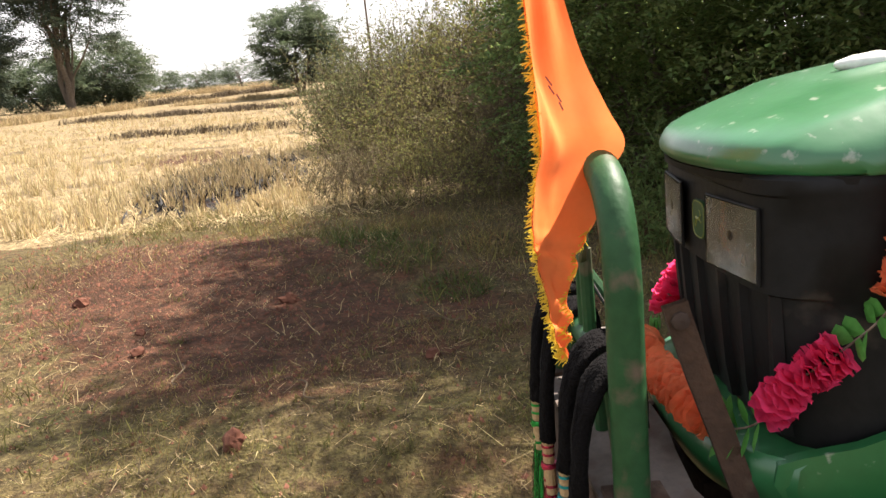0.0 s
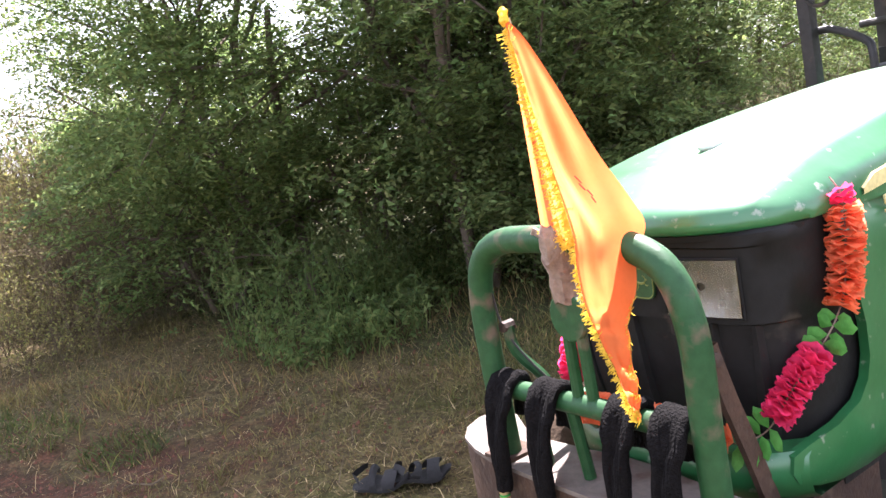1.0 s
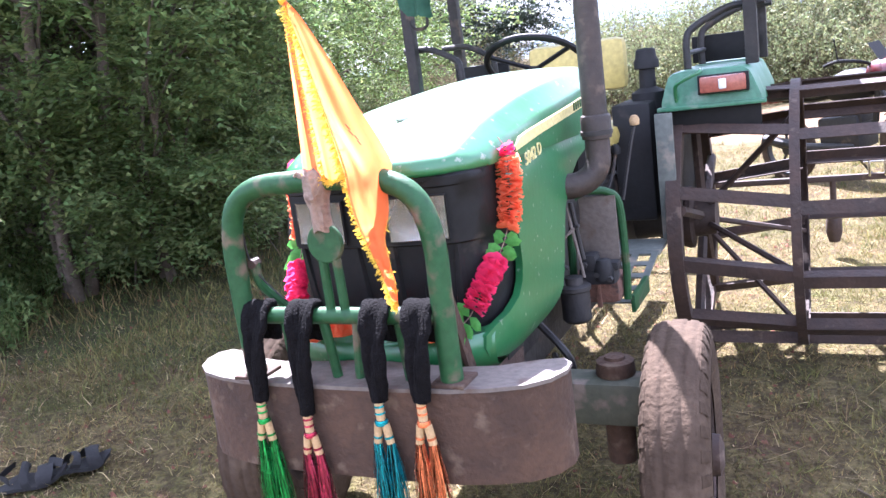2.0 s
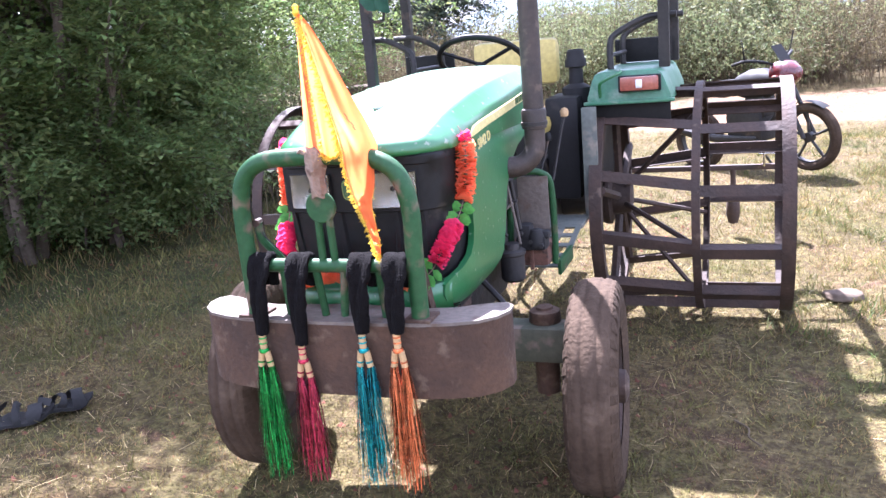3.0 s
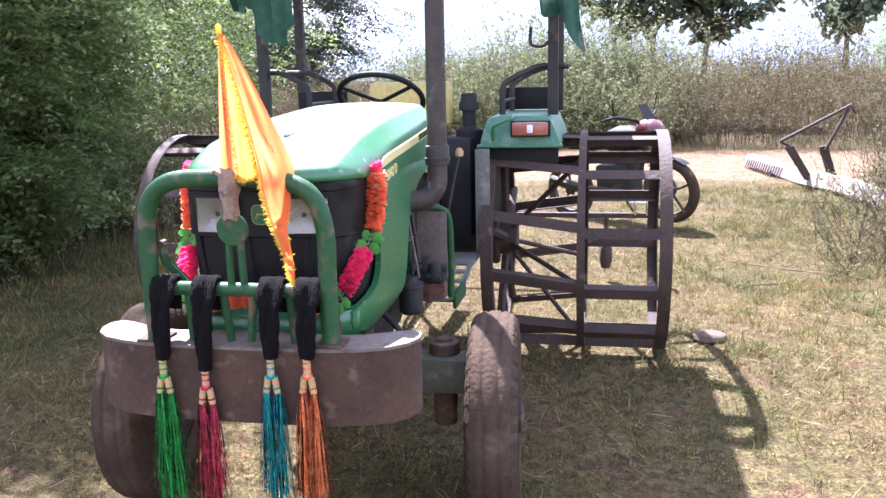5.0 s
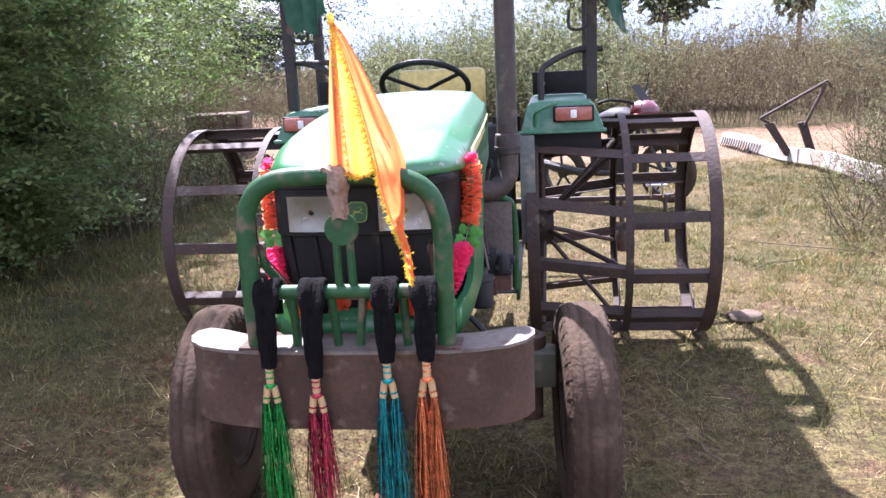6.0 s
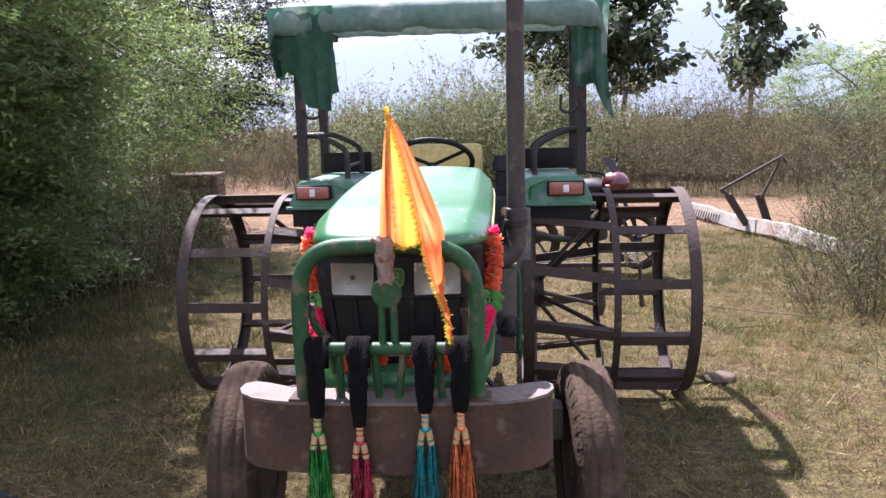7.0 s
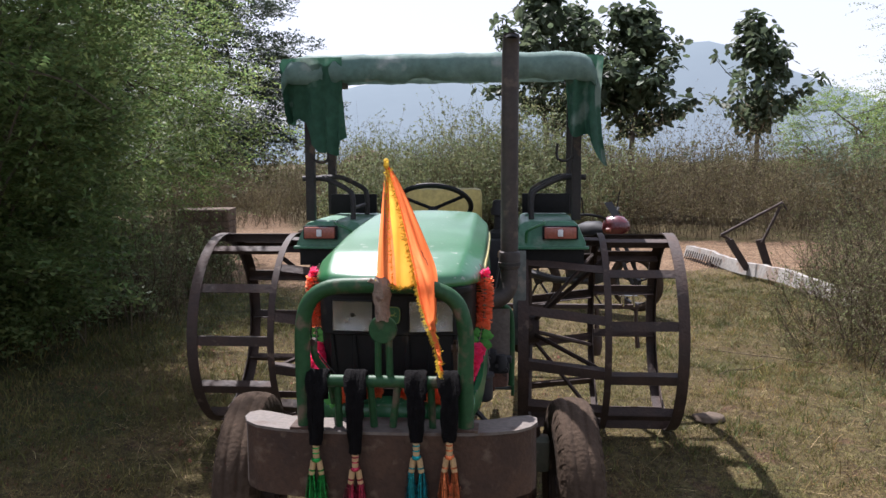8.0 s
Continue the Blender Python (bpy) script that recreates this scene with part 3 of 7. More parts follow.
def headlight(x0, x1):
    def swept(b):
        b.v = [(x, y + 0.13 * max(0, abs(x) - 0.065) ** 1.02, z) for x, y, z in b.v]
        return b

    lamp_part = part("headlight", swept(Build().box(x0 - 0.006, x1 + 0.006, -0.005, 0.012, 0.988, 1.096, 0.004)), BLACK, tractor, "rectangular headlight with ribbed glass")
    cx, cz = (x0 + x1) / 2, 1.042
    bowl = []
    for k in range(73):
        u = -1 + k / 36
        bowl.append([(cx + (x1 - x0) / 2 * u, -0.0205 + 0.0026 * (1 - u * u) * (1 - v * v) + 0.0013 * (0.5 + 0.5 * math.cos(math.pi * k / 2)) * (0.35 + 0.65 * min(1, (1 + v) * 1.2)), cz + 0.051 * v) for v in (-1, -0.9, -0.6, -0.2, 0.2, 0.6, 0.9, 1)])
    part("reflector", swept(Build().grid(bowl)), REFLECTOR, lamp_part, smooth=80)
    part("bulb", swept(Build().lathe([(0, 0.001), (0.0, 0.008), (-0.0015, 0.007), (-0.003, 0.004), (-0.0035, 0.001)], (cx, -0.0172, cz + 0.004), "y", 14)), IRON, lamp_part)
    count = 26
    face = []
    for k in range(4 * count + 1):
        u = k / (4 * count)
        wave = 0.0011 * math.cos(2 * math.pi * count * u)
        xx = x0 - 0.001 + (x1 - x0 + 0.002) * u
        sway = 0.006 * math.sin(math.pi * u)
        face.append([(xx + sway * (v - 0.5) ** 2 * 4, -0.0235 + wave * (1 if v > 0.3 else v / 0.3 * 0.7 + 0.3), 0.9895 + 0.105 * v) for v in (0, 0.15, 0.3, 0.5, 0.75, 1.0)])
    lens = Build().grid(face)
    lens.grid([[(x, -0.0212, z) for x, y, z in line] for line in face])
    part("lens", swept(lens), GLASS, lamp_part, smooth=60).visible_shadow = False
    rim = [(x0 - 0.004, 0.989), (x1 + 0.004, 0.989), (x1 + 0.004, 1.095), (x0 - 0.004, 1.095)]
    part("bezel", swept(Build().tube([(a, -0.019, b) for a, b in rim], 0.0028, 6, closed=True)), BLACK, lamp_part)


headlight(-0.205, -0.068)
headlight(0.062, 0.205)


def shield_outline(w, h, cz):
    """A rounded four-cornered plate, slightly narrower below."""
    pts = []
    for k in range(28):
        a = 2 * math.pi * k / 28
        c, sn = math.cos(a), math.sin(a)
        m = (abs(c) ** 4 + abs(sn) ** 4) ** 0.25
        pts.append((w * c / m * (0.97 + 0.05 * sn / m), cz + h * sn / m))
    return pts


BADGE = mat("badge_green", (0.012, 0.07, 0.02), (0.02, 0.09, 0.03), 20, 0.35, 0, 0.0, 5)
BADGE_LINE = mat("badge_line", (0.22, 0.25, 0.05), (0.3, 0.32, 0.08), 20, 0.5, 0, 0.0, 5)
badge = part("nose_badge", Build().slab(shield_outline(0.03, 0.031, 1.045), -0.0135, -0.006, "y"), BADGE, tractor, "small dark green badge with thin yellow edge")
part("badge_rim", Build().tube([(a, -0.0135, b) for a, b in shield_outline(0.0275, 0.0285, 1.045)], 0.0009, 6, closed=True), BADGE_LINE, badge)
mark = Build().tube([(-0.011, -0.0136, 1.048), (-0.002, -0.0136, 1.045), (0.007, -0.0136, 1.047)], [0.002, 0.003, 0.0024], 6)
for line, r in ((((0.007, 1.047), (0.011, 1.053), (0.014, 1.053)), 0.0013), (((0.011, 1.053), (0.007, 1.06), (0.003, 1.06)), 0.0007), (((0.006, 1.046), (0.012, 1.041), (0.016, 1.043)), 0.0009), (((-0.01, 1.048), (-0.014, 1.04), (-0.018, 1.034)), 0.001), (((-0.008, 1.047), (-0.009, 1.038), (-0.014, 1.031)), 0.001)):
    mark.tube([(x, -0.0136, z) for x, z in line], r, 5)
part("badge_shape", mark, BADGE_LINE, badge)

# guard bar and weight at the nose
arch = smooth_line([(-0.258, -0.2, 0.71), (-0.262, -0.2, 0.9), (-0.260, -0.2, 1.04), (-0.235, -0.2, 1.125), (-0.17, -0.2, 1.168), (-0.06, -0.2, 1.176), (0.06, -0.2, 1.176),
                    (0.17, -0.2, 1.163), (0.235, -0.2, 1.12), (0.262, -0.2, 1.03), (0.262, -0.2, 0.9), (0.262, -0.2, 0.71)], 5)
guard = part("guard_bar", Build().tube(arch, 0.0252, 18), GREEN_WORN, tractor, "worn green bull bar of bent tube")
part("cross_rail", Build().tube([(-0.26, -0.2, 0.866), (0.26, -0.2, 0.866)], 0.02, 14), GREEN_WORN, guard)
for x0, x1 in ((-0.15, -0.15), (-0.045, -0.035), (0.045, 0.025), (0.15, 0.155)):
    part("rail_post", Build().tube([(x0, -0.2, 0.86), (x1, -0.19, 0.715)], 0.012, 10), GREEN_WORN, guard)
for x in (-0.018, 0.02):
    part("disc_post", Build().tube([(x, -0.2, 0.87), (x * 0.9, -0.202, 1.02)], 0.011, 10), GREEN_WORN, guard)
part("disc", Build().lathe([(-0.213, 0.001), (-0.213, 0.042), (-0.21, 0.0455), (-0.203, 0.0455), (-0.2, 0.042), (-0.2, 0.001)], (0.0, 0, 1.036), "y", 32), GREEN_WORN, guard, "round green plate")
for s in (-1, 1):
    part("foot_plate", Build().box(s * 0.262 - 0.04, s * 0.262 + 0.04, -0.236, -0.15, 0.712, 0.722, 0.003), MUDDY, guard)
bar = part("brace", Build().grid([[(x - 0.006, y - 0.017, z - 0.004), (x - 0.006, y + 0.017, z + 0.004), (x + 0.006, y + 0.017, z + 0.004), (x + 0.006, y - 0.017, z - 0.004), (x - 0.006, y - 0.017, z - 0.004)]
                                  for x, y, z in ((0.222, -0.122, 0.98), (0.222, -0.118, 0.963), (0.224, -0.092, 0.875), (0.228, -0.064, 0.79), (0.231, -0.036, 0.70), (0.233, -0.015, 0.63))]), MUDDY, guard, "muddy flat iron brace")
part("brace_bolt", Build().lathe([(0.21, 0.001), (0.21, 0.013), (0.234, 0.013), (0.236, 0.006), (0.236, 0.001)], (0, -0.117, 0.957), "x", 8), RUST, bar)
crumple = []
for k in range(17):
    z = 1.065 + 0.14 * k / 16
    r = float(np.interp(z, (1.065, 1.09, 1.13, 1.165, 1.19, 1.205), (0.020, 0.022, 0.026, 0.031, 0.031, 0.022)))
    crumple.append([(r * math.cos(a) * (1 + 0.30 * noise.noise(Vector((math.cos(a) * 1.6, math.sin(a) * 1.6, z * 40)))), -0.207 + r * math.sin(a) * (1 + 0.30 * noise.noise(Vector((math.cos(a) * 1.6 + 5, math.sin(a) * 1.6, z * 40)))), z + 0.004 * math.sin(3 * a + k)) for a in np.linspace(0, 2 * math.pi, 25)])
crumple.append([(0, -0.207, 1.206)] * 25)
wrap = part("mast_wrap", Build().grid(crumple), TAPE, guard, "dusty cloth wrapped round a stick", 25)
part("wrap_end", Build().tube([(-0.02, -0.215, 1.185), (-0.036, -0.222, 1.196), (-0.043, -0.222, 1.19)], [0.009, 0.007, 0.003], 7), TAPE, wrap)
part("wire", Build().tube(smooth_line([(-0.235, -0.19, 1.06), (-0.235, -0.175, 0.98), (-0.19, -0.15, 0.90), (-0.12, -0.1, 0.80)], 5), 0.0025, 5), IRON, guard)
hook = part("side_hook", Build().tube(smooth_line([(-0.235, -0.165, 0.985), (-0.23, -0.16, 0.93), (-0.2, -0.12, 0.86), (-0.19, -0.08, 0.76)], 5), 0.012, 8), GREEN_WORN, guard)
part("hook_bolt", Build().lathe([(-0.015, 0.001), (-0.015, 0.012), (0.012, 0.012), (0.012, 0.001)], (-0.236, -0.165, 0.985), "y", 8), RUST, hook)


def weight_outline(grow=0.0):
    half = [(0.0, -0.245), (0.15, -0.244), (0.27, -0.238), (0.35, -0.222), (0.42, -0.196), (0.465, -0.155), (0.487, -0.105), (0.485, -0.06), (0.46, -0.035), (0.41, -0.05), (0.33, -0.092), (0.24, -0.108), (0.12, -0.098), (0.05, -0.088)]
    line = [(-x, y) for x, y in half[::-1]] + half[1:]
    return [(x * (1 + grow), -0.12 + (y + 0.12) * (1 + grow * 2)) for x, y in line]


weight = part("front_weight", Build().slab(weight_outline(), 0.492, 0.705), MUDDY, tractor, "mud-stained curved steel front weight", 40)
part("weight_top", Build().slab(weight_outline(0.008), 0.705, 0.714), DUST, weight, "lighter steel top plate", 40)

# front axle and wheels
part("front_axle", Build().box(-0.55, 0.55, 0.34, 0.46, 0.37, 0.495, 0.02).box(-0.14, 0.14, 0.28, 0.52, 0.25, 0.52, 0.03), AXLE, tractor, "front axle beam caked with mud")
part("axle_bracket", Build().box(-0.245, -0.215, -0.2, 0.3, 0.52, 0.64, 0.01).box(0.215, 0.245, -0.2, 0.3, 0.52, 0.64, 0.01).box(-0.17, 0.17, 0.02, 0.62, 0.52, 0.66, 0.02).box(-0.1, 0.1, -0.05, 0.1, 0.55, 0.64, 0.01), MUDDY, tractor)
for s in (-1, 1):
    part("kingpin", Build().lathe([(0.24, 0.001), (0.24, 0.04), (0.48, 0.045), (0.50, 0.055), (0.535, 0.052), (0.54, 0.03), (0.548, 0.028), (0.55, 0.001)], (s * 0.46, 0.42, 0), "z", 18), MUDDY, tractor)
    part("steering_arm", Build().box(min(s * 0.45, s * 0.2), max(s * 0.45, s * 0.2), 0.49, 0.525, 0.42, 0.445, 0.008), IRON, tractor)


def tyre_profile(w, r, rim):
    """Cross-section of a worn rib tyre: rounded shoulders and three low ribs."""
    half = [(0.0, 0.002), (0.10, 0.002), (0.12, -0.003), (0.17, -0.003), (0.19, 0.0), (0.29, -0.003), (0.31, -0.007), (0.34, -0.008), (0.36, -0.008), (0.43, -0.021), (0.485, -0.044), (0.515, -0.08)]
    line = [(a * w, r + d) for a, d in half] + [(0.52 * w, (r + rim) / 2), (0.5 * w, rim + 0.03), (0.42 * w, rim)]
    return [(-a, d) for a, d in line[:0:-1]] + line


STEER = 4.5


def front_wheel(s):
    hub_at = Vector((s * 0.637, 0.40, 0.277))
    c = (0, 0, 0)
    wheel = part("front_wheel", Build().lathe([(-0.07, 0.001), (-0.07, 0.06), (-0.02, 0.07), (-0.02, 0.12), (0.05, 0.18), (0.05, 0.2), (0.065, 0.205), (0.065, 0.215), (-0.065, 0.215), (-0.065, 0.2), (0.03, 0.17), (-0.04, 0.1), (-0.05, 0.001)], c, "x", 32), RUST, tractor, "small front wheel with smooth dusty tyre")
    wheel.matrix_local = pose(*hub_at, 0, 0, STEER)
    part("tyre", Build().lathe(tyre_profile(0.165, 0.363, 0.21), c, "x", 64), RUBBER, wheel, "worn dusty ribbed tyre", 60)
    lugs = {}
    for side in (-1, 1):
        rows = []
        for x, r, da in ((0.060, 0.3485, 0.05), (0.066, 0.3512, 0.04), (0.0775, 0.3345, 0.04), (0.084, 0.312, 0.046)):
            rows.append([(side * x, r * math.cos(t), r * math.sin(t)) for t in (-da, -da * 0.75, da * 0.75, da)])
        lugs[side] = Build().grid(rows).mesh("tread_lug", RUBBER)
        for k in range(38):
            part("tread_lug", lugs[side], RUBBER, wheel).matrix_local = pose(0, 0, 0, math.degrees(2 * math.pi * (k + 0.25 * side) / 38))
    part("hub", Build().lathe([(0.02, 0.06), (0.09, 0.055), (0.1, 0.03), (0.1, 0.001)] if s > 0 else [(-0.02, 0.06), (-0.09, 0.055), (-0.1, 0.03), (-0.1, 0.001)], c, "x", 18), RUST, wheel)


front_wheel(1)
front_wheel(-1)

# engine, gearbox and what hangs on them
part("engine", Build().box(-0.19, 0.19, 0.34, 1.15, 0.52, 1.04, 0.03).box(-0.15, 0.15, 0.4, 1.1, 0.40, 0.54, 0.03).box(0.17, 0.27, 0.55, 0.95, 0.82, 0.98, 0.02), IRON, tractor, "dark greasy engine block")
part("radiator", Build().box(-0.25, 0.25, 0.17, 0.3, 0.62, 1.1, 0.01), IRON, tractor)
part("gearbox", Build().box(-0.2, 0.2, 1.12, 2.1, 0.42, 0.86, 0.05).box(-0.17, 0.17, 1.7, 2.45, 0.5, 0.98, 0.05), IRON, tractor)
part("rear_axle", Build().tube([(-0.46, 2.08, 0.58), (-0.2, 2.08, 0.6), (0.2, 2.08, 0.6), (0.46, 2.08, 0.58)], [0.07, 0.11, 0.11, 0.07], 16), IRON, tractor)
part("oil_filter", Build().lathe([(0.545, 0.001), (0.545, 0.038), (0.555, 0.046), (0.645, 0.046), (0.65, 0.052), (0.662, 0.052), (0.668, 0.03), (0.69, 0.028), (0.692, 0.001)], (0.274, 0.725, 0), "z", 20), IRON, tractor, "dark greasy oil filter")
part("filter_bracket", Build().tube(smooth_line([(0.25, 0.70, 0.66), (0.245, 0.69, 0.72), (0.255, 0.69, 0.735), (0.268, 0.70, 0.725)], 4), 0.006, 6), IRON, tractor)
pump = part("pump", Build().box(0.27, 0.39, 0.79, 0.87, 0.64, 0.70, 0.018).box(0.285, 0.335, 0.78, 0.85, 0.69, 0.745, 0.016).box(0.35, 0.40, 0.80, 0.85, 0.685, 0.715, 0.01).lathe([(0.66, 0.001), (0.66, 0.028), (0.70, 0.03), (0.725, 0.022), (0.73, 0.001)], (0.352, 0.80, 0), "z", 12), MATT_BLACK, tractor, "greasy black pump")
for x, y, z in ((0.30, 0.775, 0.715), (0.335, 0.785, 0.68), (0.375, 0.785, 0.665), (0.29, 0.785, 0.655)):
    part("bolt", Build().lathe([(-0.012, 0.001), (-0.012, 0.009), (0.006, 0.009), (0.006, 0.001)], (x, y, z), "y", 6), IRON, pump)
part("gear_housing", Build().box(0.2, 0.385, 0.85, 1.0, 0.56, 0.645, 0.025).box(0.31, 0.325, 0.843, 0.86, 0.55, 0.64, 0.004), PRIMER, tractor, "dusty red-brown casting")
part("fuel_pipe", Build().tube(smooth_line([(0.262, 0.74, 0.93), (0.27, 0.745, 0.885), (0.288, 0.75, 0.77), (0.302, 0.75, 0.68)], 4), 0.0055, 8), DUST, tractor, "pale metal pipe")
part("fuel_pipe", Build().tube([(0.276, 0.765, 0.92), (0.284, 0.765, 0.86), (0.30, 0.77, 0.735)], 0.0075, 8), IRON, tractor)
part("pipe_joint", Build().box(0.276, 0.297, 0.755, 0.775, 0.838, 0.848, 0.003), IRON, tractor)
part("fuel_pipe", Build().tube([(0.243, 0.725, 0.80), (0.262, 0.735, 0.822), (0.285, 0.75, 0.84)], 0.0055, 8), DUST, tractor)
part("sump_hose", Build().tube(smooth_line([(0.2, 0.55, 0.6), (0.31, 0.5, 0.5), (0.26, 0.62, 0.36), (0.16, 0.8, 0.4)], 5), 0.011, 6), IRON, tractor)
shield = part("guard_frame", Build().tube(smooth_line([(0.24, 0.84, 0.62), (0.25, 0.84, 0.88), (0.28, 0.86, 0.93), (0.32, 0.87, 0.935), (0.365, 0.89, 0.925), (0.395, 0.905, 0.88), (0.40, 0.91, 0.7), (0.395, 0.915, 0.56)], 4), 0.013, 10), GREEN_WORN, tractor, "green tube frame round a dusty plate")
part("shield_plate", Build().box(0.25, 0.39, 0.876, 0.884, 0.705, 0.915, 0.003), DUST, shield, "dusty grey plate")


def foot_step(s):
    """Sheet-metal step with a bent front apron and rows of oval holes, one plate between each row."""
    step_part = part("foot_step", Build().box(min(s * 0.2, s * 0.41), max(s * 0.2, s * 0.41), 1.42, 1.65, 0.575, 0.592, 0.004), PLATE, tractor, "perforated grey-green foot plate")
    us, vs = (0.0, 0.14, 0.42, 0.58, 0.86, 1.0), (0.0, 0.06, 0.22, 0.30, 0.46, 0.54, 0.70, 0.78, 0.94, 1.0)
    n, m = len(us), len(vs)
    sheet = [(s * (0.24 + 0.17 * u), 1.0 + 0.42 * v, 0.515 + 0.075 * v + dz) for dz in (0.0, 0.006) for v in vs for u in us]
    faces = []
    for r in range(m - 1):
        for c in range(n - 1):
            if r % 2 and c % 2:
                continue
            q = [r * n + c, r * n + c + 1, (r + 1) * n + c + 1, (r + 1) * n + c]
            faces += [tuple(q[::-1]), tuple(k + n * m for k in q)]
            for a, b in zip(q, q[1:] + q[:1]):
                faces.append((a, b, b + n * m, a + n * m))
    count = {}
    for face in faces:
        count[frozenset(face)] = count.get(frozenset(face), 0) + 1
    apron = Build().add(sheet, [face for face in faces if count[frozenset(face)] == 1])
    part("apron", apron, PLATE, step_part, "perforated apron with oval holes", 0)
    part("step_bracket", Build().box(min(s * 0.395, s * 0.41), max(s * 0.395, s * 0.41), 0.95, 1.2, 0.50, 0.56, 0.004), GREEN_WORN, step_part)


foot_step(1)
foot_step(-1)
part("dash", Build().box(-0.2, 0.2, 1.18, 1.36, 0.9, 1.29, 0.03), BLACK, tractor)
part("air_cleaner", Build().lathe([(0.85, 0.001), (0.85, 0.07), (1.17, 0.07), (1.19, 0.035), (1.265, 0.033), (1.27, 0.052), (1.30, 0.052), (1.312, 0.044), (1.345, 0.04), (1.352, 0.03), (1.352, 0.001)], (0.325, 1.9, 0), "z", 20), MATT_BLACK, tractor, "black air cleaner")
# black box filling the gap, in place of the dark, shaded interior
part("toolbox", Build().box(0.2, 0.36, 1.72, 2.0, 0.65, 1.14, 0.02), MATT_BLACK, tractor)

# rear linkage
for s in (-1, 1):
    part("lower_link", Build().box(min(s * 0.25, s * 0.28), max(s * 0.25, s * 0.28), 2.3, 3.15, 0.42, 0.48, 0.01), RUST, tractor)
    part("lift_arm", Build().tube([(s * 0.18, 2.36, 0.94), (s * 0.27, 2.8, 0.9)], 0.03, 8), IRON, tractor)
    part("lift_rod", Build().tube([(s * 0.27, 2.8, 0.9), (s * 0.265, 2.85, 0.46)], 0.018, 8), IRON, tractor)
    part("check_chain", Build().tube(smooth_line([(s * 0.2, 2.3, 0.62), (s * 0.32, 2.6, 0.5), (s * 0.3, 2.95, 0.46)], 4), 0.014, 6), RUST, tractor)
part("top_link", Build().tube([(0, 2.4, 0.9), (0.02, 2.62, 0.82), (0.02, 2.9, 0.78)], [0.025, 0.03, 0.02], 8), RUST, tractor)
part("drawbar", Build().box(-0.05, 0.05, 2.2, 2.95, 0.36, 0.4, 0.008), RUST, tractor)

# pin, clevis and hanging rods on the rear toolbar, seen through the cage wheel
toolbar = part("toolbar", Build().box(-0.35, 1.33, 3.515, 3.55, 0.455, 0.49, 0.006), RUST, tractor, "rusty toolbar behind the wheels")
part("toolbar_stay", Build().tube([(0.26, 3.1, 0.45), (0.24, 3.52, 0.48)], 0.022, 8), RUST, toolbar)
part("toolbar_stay", Build().tube([(-0.26, 3.1, 0.45), (-0.24, 3.52, 0.48)], 0.022, 8), RUST, toolbar)
for x in (1.21, 1.29):
    part("clevis_plate", Build().box(x - 0.007, x + 0.007, 3.48, 3.58, 0.48, 0.60, 0.004), CHROME, toolbar, "bare worn clevis plate")
part("clevis_pin", Build().tube([(1.18, 3.53, 0.56), (1.32, 3.53, 0.56)], 0.012, 10), CHROME, toolbar)
part("hanging_rod", Build().tube([(1.31, 3.53, 0.48), (1.315, 3.53, 0.3), (1.33, 3.53, 0.16)], [0.014, 0.014, 0.02], 8), RUST, toolbar)
part("hanging_weight", Build().lathe([(0.10, 0.001), (0.10, 0.03), (0.16, 0.045), (0.24, 0.042), (0.28, 0.02), (0.47, 0.016), (0.47, 0.001)], (1.02, 3.53, 0), "z", 10), RUST, toolbar)

# exhaust
pipe = smooth_line([(0.18, 0.66, 0.985), (0.27, 0.67, 0.985), (0.34, 0.69, 0.99), (0.383, 0.71, 1.03), (0.390, 0.72, 1.10), (0.390, 0.722, 1.3), (0.391, 0.725, 1.7), (0.393, 0.727, 1.95), (0.395, 0.72, 2.04), (0.397, 0.705, 2.075)], 5)
exhaust = part("exhaust", Build().tube(pipe, [0.040 - 0.006 * i / (len(pipe) - 1) for i in range(len(pipe))], 16, caps=False), EXHAUST, tractor, "tall dark rusty exhaust pipe")
part("pipe_collar", Build().lathe([(1.115, 0.036), (1.118, 0.0445), (1.175, 0.0455), (1.185, 0.043), (1.19, 0.036)], (0.390, 0.722, 0), "z", 18), EXHAUST, exhaust)
# black plug inside the mouth stands in for the pipe's shaded hollow
part("pipe_mouth", Build().tube([pipe[-1] - Vector((0, 0, 0.02)), pipe[-3]], [0.030, 0.029], 14), MATT_BLACK, exhaust, "black plug in the pipe mouth")
part("pipe_clamp", Build().lathe([(1.128, 0.044), (1.129, 0.048), (1.142, 0.048), (1.143, 0.044)], (0.390, 0.722, 0), "z", 18), IRON, exhaust)

# driver's place
part("seat", Build().box(-0.23, 0.23, 1.6, 2.02, 0.98, 1.06, 0.035), SEAT, tractor, "yellow vinyl seat")
part("backrest", Build().box(-0.22, 0.22, 1.98, 2.06, 1.19, 1.415, 0.036), SEAT, tractor, "yellow vinyl backrest")
steer = part("steering_column", Build().tube([(0, 1.25, 1.1), (0.0, 1.40, 1.33)], 0.025, 10), BLACK, tractor)
tilt = pose(0.0, 1.42, 1.345, -34, 0, 0)
rim_path = [tilt @ Vector((0.19 * math.cos(a), 0.19 * math.sin(a), 0)) for a in np.linspace(0, 2 * math.pi, 40, endpoint=False)]
part("steering_rim", Build().tube(rim_path, 0.013, 8, closed=True), BLACK, steer, "black steering wheel")
for a in (90, 210, 330):
    part("spoke", Build().tube([tilt @ Vector((0, 0, -0.02)), tilt @ Vector((0.19 * math.cos(radians(a)), 0.19 * math.sin(radians(a)), 0))], 0.009, 6), BLACK, steer)
